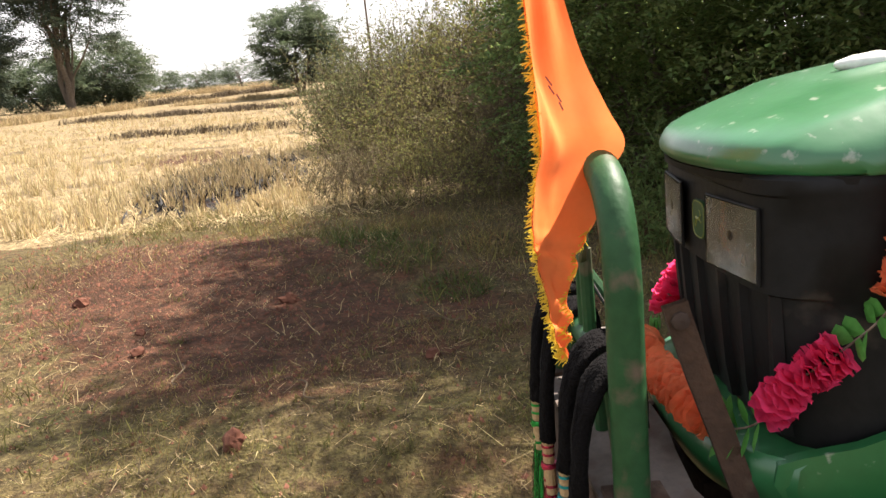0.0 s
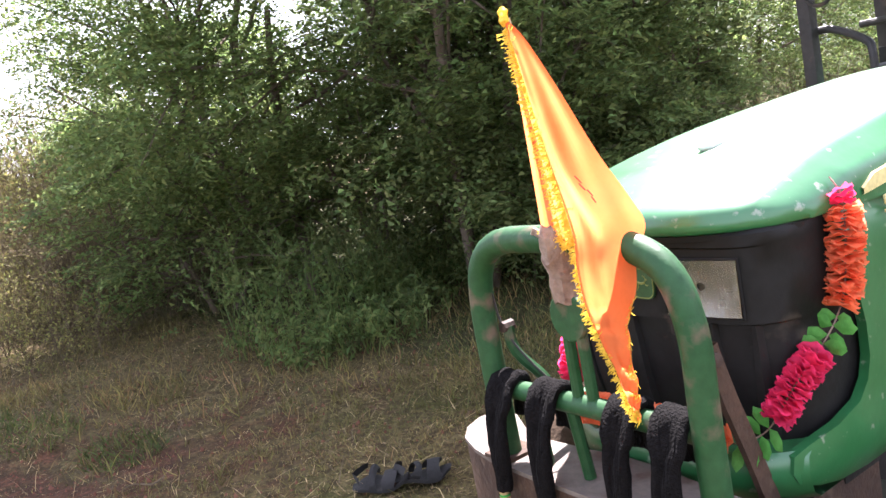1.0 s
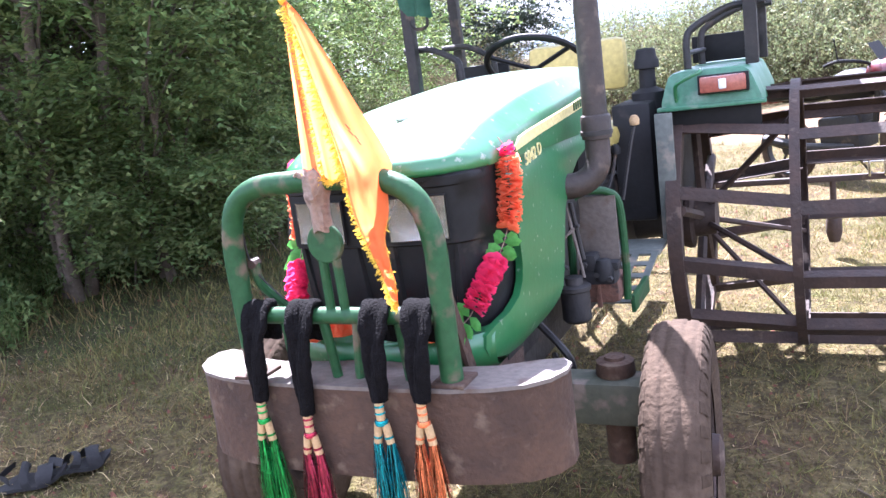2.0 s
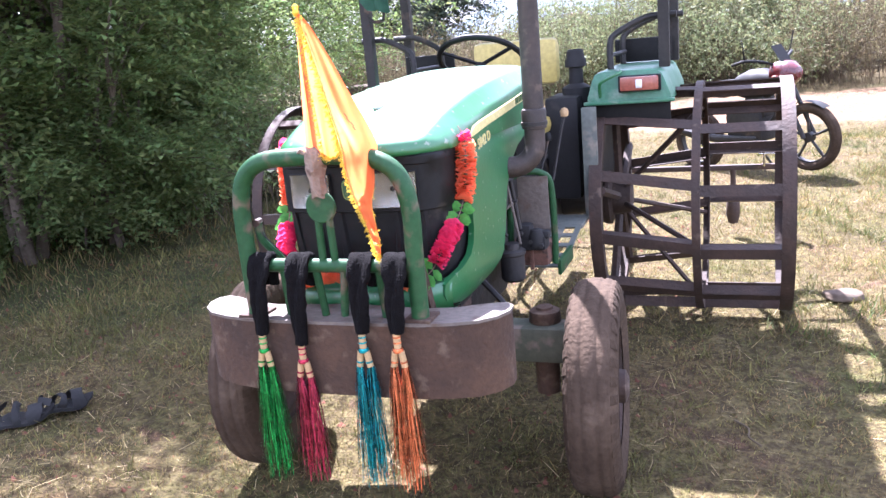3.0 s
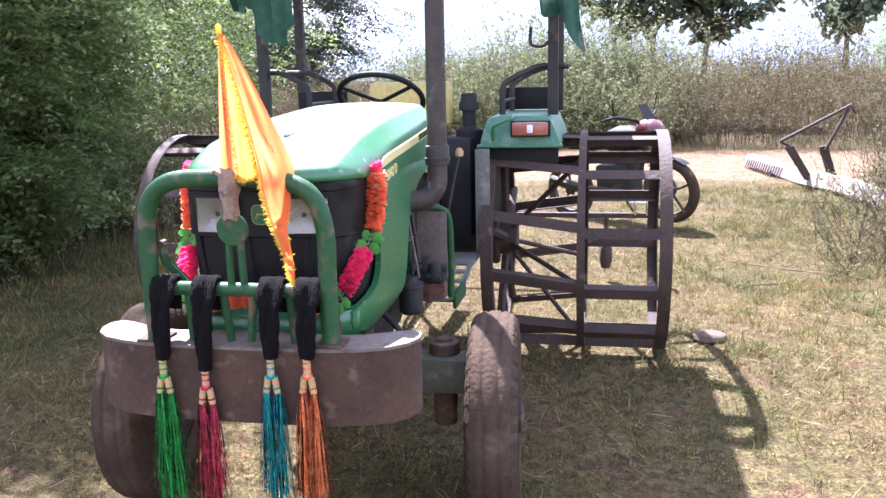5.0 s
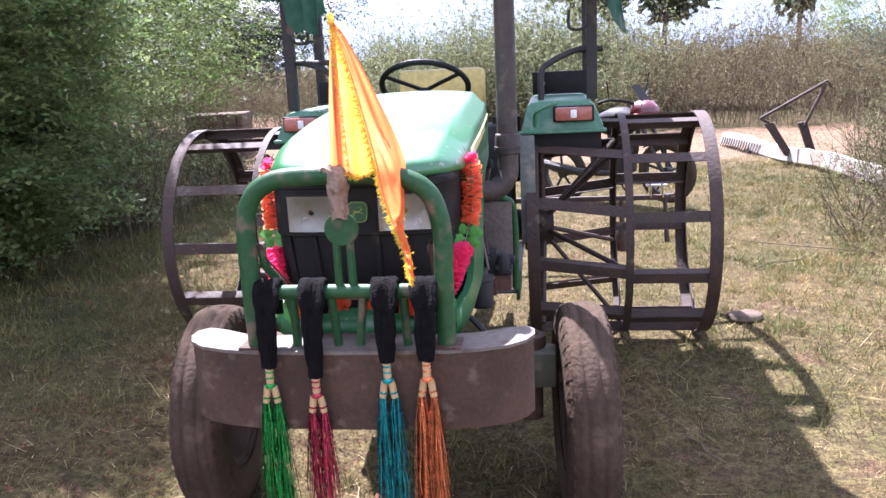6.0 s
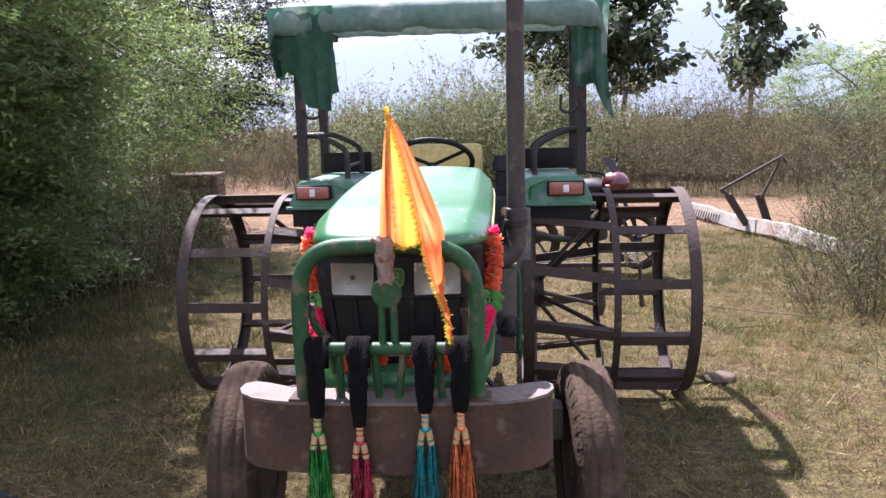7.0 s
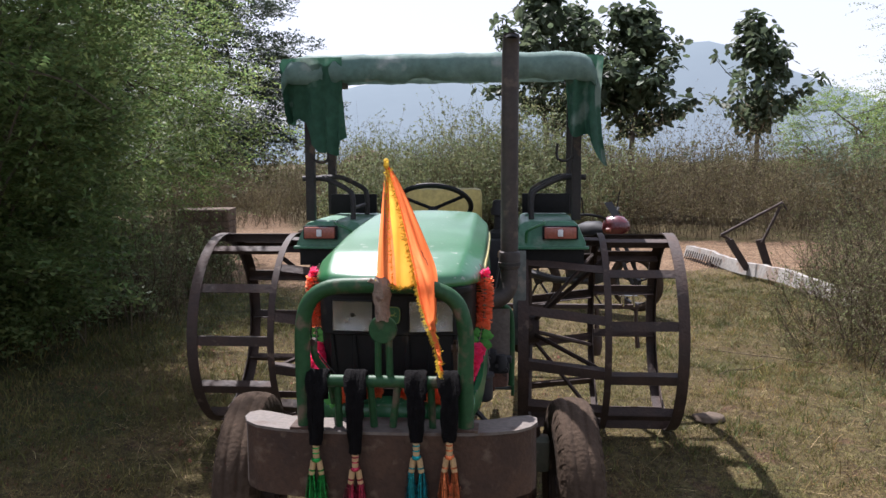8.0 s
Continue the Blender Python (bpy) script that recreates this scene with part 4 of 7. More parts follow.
for x, y, z in ((0.34, 1.5, 1.08), (0.27, 1.45, 0.98)):
    lever = part("lever", Build().tube(smooth_line([(x - 0.05, y - 0.08, 0.8), (x - 0.02, y - 0.03, z - 0.1), (x, y, z)], 4), 0.007, 6), IRON, tractor)
    part("knob", Build().lathe([(z - 0.01, 0.001), (z - 0.005, 0.018), (z + 0.015, 0.02), (z + 0.03, 0.012), (z + 0.033, 0.001)], (x, y, 0), "z", 12), BEAD if z > 1 else BLACK, lever)


def fender(s):
    """Flat-topped mudguard with lamp, rails and inner plate."""
    x0, x1 = sorted((s * 0.405, s * 0.79))
    rings = []
    for y, shrink, lean in ((1.70, 0.03, 0.0), (1.705, 0.008, 0.0), (1.725, 0.0, 0.0), (1.76, 0.0, 0.0), (2.50, 0.0, 0.0), (2.54, 0.012, 0.0), (2.55, 0.035, 0.0)):
        line = [(0.405, 1.10), (0.408, 1.13), (0.428, 1.205), (0.438, 1.228), (0.455, 1.240), (0.49, 1.246), (0.69, 1.246), (0.725, 1.240), (0.745, 1.226), (0.758, 1.2), (0.787, 1.13), (0.79, 1.10)]
        rings.append([(s * (0.5975 + (x - 0.5975) * (1 - shrink * 2)), y + 0.25 * max(0, z - 1.13) * (y < 1.8), 1.10 + (z - 1.10) * (1 - shrink * 3)) for x, z in line])
    shell = Build().grid(rings)
    for row in (0, len(rings) - 1):
        shell.f.append(tuple(row * 12 + k for k in range(12)))
    f = part("fender", shell, GREEN_DUSTY, tractor, "dusty green flat-topped mudguard", 40)
    part("guard_plate", Build().box(min(s * 0.40, s * 0.468), max(s * 0.40, s * 0.468), 1.575, 1.59, 0.60, 1.10, 0.004), PLATE, f, "grey-green front plate")
    part("skirt", Build().slab([(1.62, 0.62), (1.64, 1.0), (1.7, 1.11), (2.5, 1.11), (2.5, 0.62)], s * 0.405, s * 0.425, "x").box(min(s * 0.40, s * 0.43), max(s * 0.40, s * 0.43), 1.6, 1.625, 0.6, 1.08, 0.004).box(x0 + 0.01, x1 - 0.01, 1.74, 1.755, 1.0, 1.11, 0.004), BLACK, f, "dark inner guard plate")
    part("front_lip", Build().box(x0 - 0.012, x1 + 0.012, 1.685, 1.72, 1.095, 1.112, 0.006), GREEN_DUSTY, f)
    lx0, lx1 = sorted((s * 0.565, s * 0.735))
    lamp_part = part("side_lamp", Build().box(lx0 - 0.01, lx1 + 0.01, 1.682, 1.705, 1.148, 1.222, 0.006), BLACK, f, "red and white side lamp")
    part("red_lens", Build().box(lx0, lx1, 1.66, 1.685, 1.154, 1.216, 0.008), LENSRED, lamp_part)
    cx = (lx0 + lx1) / 2
    part("white_lens", Build().box(cx - 0.014, cx + 0.014, 1.654, 1.664, 1.166, 1.204, 0.004), WHITE, lamp_part)
    part("grab_rail", Build().tube(smooth_line([(s * 0.47, 1.72, 1.10), (s * 0.47, 1.685, 1.18), (s * 0.49, 1.675, 1.205), (s * 0.56, 1.68, 1.235), (s * 0.565, 1.72, 1.245)], 4), 0.008, 8), GREEN, f)
    for y0 in (1.86, 2.3):
        part("hand_rail", Build().tube(smooth_line([(s * 0.50, y0, 1.24), (s * 0.50, y0, 1.36), (s * 0.53, y0 + 0.02, 1.41), (s * 0.66, y0 + 0.05, 1.47), (s * 0.74, y0 + 0.06, 1.475), (s * 0.80, y0 + 0.06, 1.475)], 4), 0.015, 10), IRON, f, "black tube hand rail")
    part("rail_bar", Build().tube([(s * 0.50, 1.87, 1.31), (s * 0.51, 2.31, 1.31)], 0.01, 8), IRON, f)
    part("side_board", Build().box(min(s * 0.45, s * 0.74), max(s * 0.45, s * 0.74), 2.36, 2.38, 1.25, 1.37, 0.005), BLACK, f)


fender(1)
fender(-1)

# canopy
for s in (-1, 1):
    part("canopy_post", Build().box(s * 0.745 - 0.025, s * 0.745 + 0.025, 1.86, 1.91, 1.24, 2.09, 0.006), IRON, tractor, "dark canopy post")
    part("canopy_post", Build().box(s * 0.745 - 0.025, s * 0.745 + 0.025, 2.42, 2.47, 1.24, 2.09, 0.006), IRON, tractor, "dark canopy post")
    part("canopy_side_bar", Build().box(s * 0.745 - 0.02, s * 0.745 + 0.02, 1.66, 2.9, 2.06, 2.1, 0.006), IRON, tractor)
    part("mirror_arm", Build().tube(smooth_line([(s * 0.745, 1.87, 1.62), (s * 0.70, 1.86, 1.57), (s * 0.64, 1.86, 1.58), (s * 0.64, 1.86, 1.66)], 4), 0.008, 6), IRON, tractor)


def canopy_cover():
    """The sheet over the frame: a rolled front edge hanging in a wavy valance, rounded down over both sides."""
    rng = random.Random(4)
    xs = [-0.83, -0.825, -0.815, -0.80, -0.775, -0.74, -0.70] + list(np.linspace(-0.66, 0.66, 36)) + [0.70, 0.74, 0.775, 0.80, 0.815, 0.825, 0.83]
    down = [-0.15, -0.105, -0.065, -0.035, -0.016, -0.006, -0.001]
    path = [(1.655, 1.985), (1.637, 2.0), (1.625, 2.03), (1.622, 2.065), (1.632, 2.10), (1.652, 2.122), (1.69, 2.134), (1.8, 2.138), (2.0, 2.136), (2.2, 2.14), (2.45, 2.134), (2.7, 2.136), (2.92, 2.13), (2.945, 2.115), (2.95, 2.095)]
    rows = []
    for k, (y, z) in enumerate(path):
        row = []
        for i, x in enumerate(xs):
            side = min(i, len(xs) - 1 - i)
            fall = down[side] if side < 7 else 0.0
            sag = 0.007 * math.sin(i * 0.9 + k * 0.4) + 0.004 * math.sin(i * 2.3 + 1) + rng.uniform(-0.003, 0.003)
            hang = 0.0
            if k < 3:
                hang = (0.006 * math.sin(i * 0.55) + rng.uniform(-0.005, 0.005) + (0.022 if 20 < i < 24 else 0)) * (3 - k) / 3
            fall *= 1.0 if 3 < k < 13 else 0.35
            row.append((x, y + sag, z + sag * 0.5 + fall + hang))
        rows.append(row)
    return Build().grid(rows)


part("canopy_cover", canopy_cover(), CANVAS, tractor, "sagging faded green canopy sheet with torn edge", 60)


def corner_drape():
    """Sheet pulled round the front corner like a loose bag, its inner half hanging lower and gathered against the post."""
    rng = random.Random(9)
    rows = []
    for k in range(13):
        f = k / 12
        row = []
        for i in range(29):
            u = i / 28
            if u < 0.4:
                x, y = -0.845 + 0.02 * f, 2.15 - (2.15 - 1.66) * u / 0.4 * (1 - 0.12 * f)
            else:
                v = (u - 0.4) / 0.6
                x, y = -0.845 + 0.02 * f + 0.35 * v * (1 - 0.22 * f), 1.615 + 0.05 * (1 - v) ** 3 + 0.09 * f
            inner = step(0.52, 0.72, u)
            x += 0.05 * inner * f
            fold = (0.004 + 0.016 * f) * math.sin(i * 1.5 + 2.5 * f) + rng.uniform(-0.003, 0.003)
            length = 0.32 * (1 - inner) * (0.55 + 0.45 * step(0.05, 0.35, u)) + 0.5 * inner * (1 - 0.15 * step(0.9, 1.0, u))
            row.append((x + fold * 0.5, y + fold, 2.115 - 0.03 * (u < 0.4) - (length + 0.015 * math.sin(i * 1.1)) * f))
        rows.append(row)
    return Build().grid(rows)


def hanging_drape():
    """Torn sheet hanging in folds outside the other corner post, longest at its outer edge."""
    rng = random.Random(8)
    rows = []
    for k in range(13):
        f = k / 12
        row = []
        for i in range(19):
            u = i / 18
            gather = 1 - 0.2 * math.sin(f * math.pi * 0.8)
            x = 0.66 + (0.21 * gather + 0.03 * f) * u + 0.02 * f
            fold = (0.008 + 0.03 * f) * math.sin(u * 13 + 2.2 * f) + rng.uniform(-0.003, 0.003)
            length = 0.36 + 0.2 * u ** 1.3 + 0.035 * math.sin(u * 9)
            row.append((x + fold * 0.3, 1.66 + fold + 0.05 * f + 0.05 * (u > 0.85), 2.11 - length * f))
        rows.append(row)
    return Build().grid(rows)


part("canopy_drape", corner_drape(), TARP, tractor, "loose green tarpaulin gathered round the corner", 60)
part("canopy_drape", hanging_drape(), TARP, tractor, "torn green tarpaulin hanging in folds", 60)


def cage_wheel(s, spin):
    """Paddy cage wheel: three flat-iron rings joined by angle-iron slats, with spokes to the axle."""
    cy, cz, R = 2.08, 0.585, 0.565
    xs = (0.47, 0.90, 1.295 if s > 0 else 1.345)
    hub = part("cage_wheel", Build().lathe([(0.40, 0.001), (0.40, 0.13), (0.43, 0.14), (0.45, 0.14), (0.46, 0.09), (0.55, 0.08), (0.55, 0.001)] if s > 0 else [(-0.40, 0.001), (-0.40, 0.13), (-0.43, 0.14), (-0.45, 0.14), (-0.46, 0.09), (-0.55, 0.08), (-0.55, 0.001)], (0, cy, cz), "x", 20), RUST, tractor, "rusted steel paddy cage wheel")
    for x in xs:
        broad, t = {0: 0.056, 1: 0.036, 2: 0.058}[xs.index(x)], 0.007
        a, c = s * (x + 0.012), s * (x + 0.012 - broad)
        profile = [(a, R - 0.05), (a, R), (c, R), (c, R - t), (a - s * t, R - t), (a - s * t, R - 0.05), (a, R - 0.05)]
        part("ring", Build().lathe(profile, (0, cy, cz), "x", 56), RUST, hub)
    n = 12
    for section in (0, 1):
        for k in range(n):
            a = 2 * math.pi * (k + spin + 0.5 * section * 0.55) / n
            skew = 0.10 if section == 0 else 0.0
            b = Build()
            xa, xb = s * (xs[section] + 0.008), s * (xs[section + 1] - 0.008)

            def rim_point(x, ang, r):
                return (x, cy + math.cos(ang) * r, cz + math.sin(ang) * r)

            a2 = a + skew * s
            da = 0.09
            pa = [rim_point(xa, a, R - 0.004), rim_point(xa, a, R - 0.010), rim_point(xa, a + da, R - 0.010), rim_point(xa, a + da, R - 0.004)]
            pb = [rim_point(xb, a2, R - 0.004), rim_point(xb, a2, R - 0.010), rim_point(xb, a2 + da, R - 0.010), rim_point(xb, a2 + da, R - 0.004)]
            b.add(pa + pb, [(0, 1, 2, 3), (7, 6, 5, 4), (0, 4, 5, 1), (1, 5, 6, 2), (2, 6, 7, 3), (3, 7, 4, 0)])
            qa = [rim_point(xa, a, R - 0.006), rim_point(xa, a + 0.012, R - 0.006), rim_point(xa, a + 0.012, R - 0.055), rim_point(xa, a, R - 0.055)]
            qb = [rim_point(xb, a2, R - 0.006), rim_point(xb, a2 + 0.012, R - 0.006), rim_point(xb, a2 + 0.012, R - 0.055), rim_point(xb, a2, R - 0.055)]
            b.add(qa + qb, [(0, 1, 2, 3), (7, 6, 5, 4), (0, 4, 5, 1), (1, 5, 6, 2), (2, 6, 7, 3), (3, 7, 4, 0)])
            part("slat", b, RUST, hub, smooth=0)
    for k in range(5):
        a = 2 * math.pi * (k + 0.3) / 5
        part("spoke", Build().tube([(s * 0.49, cy + 0.1 * math.cos(a), cz + 0.1 * math.sin(a)), (s * 0.48, cy + (R - 0.03) * math.cos(a), cz + (R - 0.03) * math.sin(a))], 0.022, 6), RUST, hub)
        part("strut", Build().tube([(s * 0.53, cy + 0.08 * math.cos(a + 0.5), cz + 0.08 * math.sin(a + 0.5)), (s * 0.89, cy + (R - 0.04) * math.cos(a + 0.5), cz + (R - 0.04) * math.sin(a + 0.5))], 0.013, 6), RUST, hub)


cage_wheel(1, 0.2)
cage_wheel(-1, 0.55)


# ---- decorations on the tractor (in the tractor's own axes, set in place by its pose) ----
HOLD = pose(0.015, 0, 0, 0, 0, -2.06)


def flag():
    f = thing("flag", HOLD, "saffron pennant flag with gold fringe on a stick", "flag")
    # each row: height, free left edge, fringed seam, bulge of the right panel, right edge
    rows = [(1.575, (0.003, -0.23), (0.005, -0.232), (0.007, -0.233), (0.009, -0.23)), (1.54, (0.0, -0.226), (0.019, -0.237), (0.027, -0.237), (0.034, -0.222)),
            (1.45, (-0.006, -0.222), (0.050, -0.251), (0.065, -0.248), (0.079, -0.214)), (1.33, (-0.012, -0.22), (0.083, -0.262), (0.109, -0.257), (0.131, -0.204)),
            (1.25, (-0.015, -0.22), (0.103, -0.268), (0.136, -0.254), (0.161, -0.184)), (1.195, (-0.017, -0.22), (0.116, -0.273), (0.150, -0.256), (0.172, -0.168)),
            (1.15, None, (0.126, -0.285), (0.157, -0.274), (0.172, -0.20)), (1.10, None, (0.141, -0.296), (0.164, -0.278), (0.173, -0.212)), (1.05, None, (0.158, -0.296), (0.168, -0.275), (0.170, -0.238)),
            (1.01, None, (0.170, -0.290), (0.176, -0.272), (0.180, -0.252)), (0.965, None, (0.180, -0.284), (0.186, -0.272), (0.189, -0.258)), (0.93, None, (0.186, -0.278), (0.190, -0.271), (0.193, -0.263)), (0.905, None, (0.192, -0.272), (0.193, -0.271), (0.194, -0.270))]

    def settle(p, z):
        """The stick leans forward and to one side above the guard bar."""
        f = max(0, (z - 1.19) / 0.385)
        return p and (p[0] + 0.022 * f, p[1] - 0.03 * f)

    rows = [(min(z, 1.19) + max(0, z - 1.19) * 0.945, *(settle(p, z) for p in ps)) for z, *ps in rows]

    def column(k, upto=13):
        return smooth_line([(r[k][0], r[k][1], r[0]) for r in rows[:upto]], 6)

    seam, bulge, edge = column(2), column(3), column(4)
    left = column(1, 6)

    def fold(z, u, size):
        """Soft creases running down the cloth, and crosswise ones in the hanging tail."""
        free = min(1, max(0, (1.54 - z) / 0.15))
        a = math.sin(u * 7 + 9 * z) * 0.6 + math.sin(u * 15 - 14 * z + 1) * 0.4
        tail_end = step(1.10, 1.04, z)
        return size * free * (a * (1 - 0.6 * tail_end) + 0.9 * tail_end * math.sin(z * 150 + 3 * u + 2 * math.sin(z * 47)))

    right_rows = []
    for k, (p, m, q) in enumerate(zip(seam, bulge, edge)):
        line = []
        for i in range(19):
            u = i / 18
            v = p * ((1 - u) * (1 - 2 * u)) + m * (4 * u * (1 - u)) + q * (u * (2 * u - 1))
            w = fold(p.z, u, 0.0065) * min(1, 0.25 + 3 * u) * (1 - 0.8 * step(0.85, 1.0, u) * step(1.1, 1.2, p.z))
            crease = 0.012 * math.exp(-((u - 0.35 - (1.25 - p.z) * 1.6) / 0.09) ** 2 - ((p.z - 1.22) / 0.09) ** 2)
            line.append((v.x + w * 0.5 - crease * 0.5, v.y - w + crease, v.z))
        right_rows.append(line)
    part("cloth", Build().grid(right_rows), CLOTH, f, "saffron cloth panel with a crumpled hanging tail", 80)
    left_rows = []
    for k, (p, q) in enumerate(zip(left, seam)):
        line = []
        for i in range(15):
            u = i / 14
            sag = 0.012 * math.sin(math.pi * u) * min(1, (1.554 - p.z) / 0.2)
            w = fold(p.z, u + 2, 0.006) * math.sin(math.pi * min(1, u * 1.1))
            line.append((p.x + (q.x - p.x) * u + w * 0.6 + sag * 0.5, p.y + (q.y - p.y) * u + w + sag, p.z - 0.02 * math.sin(math.pi * u) * step(1.3, 1.19, p.z)))
        left_rows.append(line)
    for a, c, cloth, text in ((0, 1, CLOTH, ""), (1, 2, CLOTH_HEM, ""), (2, 3, CLOTH, ""), (3, 4, CLOTH_HEM, ""), (4, 6, CLOTH, ""), (6, 14, CLOTH_B, "thin yellow cloth panel between two fringes")):
        part("cloth_strip", Build().grid([row[a:c + 1] for row in left_rows]), cloth, f, text, 80)
    part("hem", Build().grid([[(r[1][0] + 0.0006, r[1][1] - 0.003, r[1][2]), (r[2][0] + 0.0006, r[2][1] - 0.003, r[2][2])] for r in right_rows[4:60]]), CLOTH_HEM, f, smooth=80)
    rng = random.Random(3)
    edges = [[row[0] for row in right_rows[4:]], [row[-1] for row in right_rows[44:]], left_rows[-1], [row[5] for row in left_rows[7:]]]
    for m, run in enumerate(edges):
        fringe = Build()
        run = smooth_line(run, 3)
        for k, p in enumerate(run):
            for _ in range(5 if m == 0 and p.z > 1.19 else 3):
                a = Vector(p) + Vector((0, -0.001, rng.uniform(-0.004, 0.004)))
                d = Vector((rng.uniform(-1, 0.4), rng.uniform(-1, 0.1), rng.uniform(-0.8, 0.3))).normalized() * rng.uniform(0.006, 0.021 if m == 0 and p.z > 1.19 else 0.014)
                w = Vector((0, 0, 0.0012))
                fringe.add([a - w, a + w, a + d + w * 0.6, a + d - w * 0.6], [(0, 1, 2, 3)])
        part("fringe", fringe, GOLD, f, "gold tinsel fringe", 0)
    for k, (r0, c0) in enumerate(((20, 10), (21, 10), (22, 11), (23, 11))):
        pts = [Vector(right_rows[r][c]) + Vector((0.0025, -0.003, 0)) for r, c in ((r0, c0), (r0, c0 + 1), (r0 + 1, c0 + 1), (r0 + 1, c0))]
        loop = [pts[0].lerp(pts[1], 0.1 * k), pts[3].lerp(pts[2], 0.75)]
        part("ink_mark", Build().tube(loop, 0.0011, 5), INK, f)
    part("stick", Build().tube([(0.0, -0.197, 1.15), (0.026, -0.254, 1.556)], 0.006, 8), BEAD, f, "thin flag stick")
    part("top_knot", Build().lathe([(1.543, 0.004), (1.552, 0.009), (1.56, 0.007), (1.568, 0.009), (1.575, 0.003)], (0.027, -0.261, 0), "z", 9), GOLD, f)


flag()


def tassel(x, kz, colour, seed):
    rng = random.Random(seed)
    t = thing("tassel", HOLD @ pose(x, -0.2, 0.89), f"black wool tassel with bamboo beads and {colour} foil strands", "tassel", "tassels on the bull bar")
    O = Vector((x, -0.2, 0.89))

    def at(p):
        return tuple(Vector(p) - O)

    d = 0.006
    path = smooth_line([(x, -0.172, 0.80), (x, -0.171, 0.85), (x, -0.18, 0.884), (x, -0.2, 0.895), (x, -0.222, 0.884), (x + d, -0.242, 0.85), (x + d, -0.258, 0.79), (x + d, -0.264, 0.73), (x + d, -0.268, kz + 0.012)], 3)
    n = len(path)
    for strand in range(11):
        off = (strand - 5) / 5
        line = [at((p.x + off * (0.027 if 6 < i < 16 else 0.019) * (1 - 0.55 * max(0, (i - 19) / (n - 19))) + rng.uniform(-0.002, 0.002), p.y + 0.004 * math.cos(off * 3 + i * 0.4), p.z + rng.uniform(-0.001, 0.001))) for i, p in enumerate(path)]
        part("wool_strand", Build().tube(line, [0.0098 + rng.uniform(-0.001, 0.0015) for _ in path], 6), YARN, t, smooth=60)
    px, py = x + d, -0.268
    part("bead", Build().tube([at((px, py, kz + 0.016)), at((px, py, kz - 0.03))], 0.0105, 10), BEAD, t)
    part("band", Build().lathe([(-0.032, 0.009), (-0.030, 0.014), (-0.036, 0.0155), (-0.042, 0.014), (-0.044, 0.009)], at((px, py, kz)), "z", 12), STRAND[colour], t)
    for z in (0.004, -0.012):
        part("band", Build().lathe([(z, 0.009), (z + 0.001, 0.0118), (z - 0.004, 0.0118), (z - 0.005, 0.009)], at((px, py, kz)), "z", 12), STRAND[colour], t)
    for s in (-1, 1):
        a, c = (px + s * 0.009, py, kz - 0.04), (px + s * 0.016, py, kz - 0.085)
        part("bead", Build().tube([at(a), at(c)], 0.0095, 10), BEAD, t)
        m0 = Vector(a).lerp(Vector(c), 0.62)
        part("band", Build().tube([at(m0), at(m0.lerp(Vector(c), 0.3))], 0.0106, 10), STRAND[colour], t)
        strands = Build()
        for k in range(105):
            ang, rad = rng.uniform(0, 6.28), math.sqrt(rng.random())
            z0, z1 = kz - 0.083, 0.24 + rng.uniform(-0.02, 0.07) + (rng.uniform(0.03, 0.12) if rng.random() < 0.35 else 0)
            pts = []
            for q in range(6):
                u = q / 5
                w = 0.010 + 0.031 * u ** 0.7
                pts.append(at((px + s * (0.016 + 0.002 * u) + math.cos(ang) * rad * w + rng.uniform(-0.0035, 0.0035), py + math.sin(ang) * rad * w * 0.8 + rng.uniform(-0.0035, 0.0035), z0 + (z1 - z0) * u)))
            side = Vector((math.cos(ang + 1.6), math.sin(ang + 1.6), rng.uniform(-0.5, 0.5))) * rng.uniform(0.0006, 0.0012)
            strands.grid([[tuple(Vector(p) - side), tuple(Vector(p) + side)] for p in pts])
        part("foil_fringe", quick_mesh("foil_fringe", strands.v, strands.f, [], STRAND[colour]), None, t, f"{colour} foil strands")


for x, kz, colour in ((-0.215, 0.665, "green"), (-0.09, 0.638, "magenta"), (0.104, 0.68, "cyan"), (0.208, 0.684, "orange")):
    tassel(x, kz, colour, int(1000 * (x + 1)))


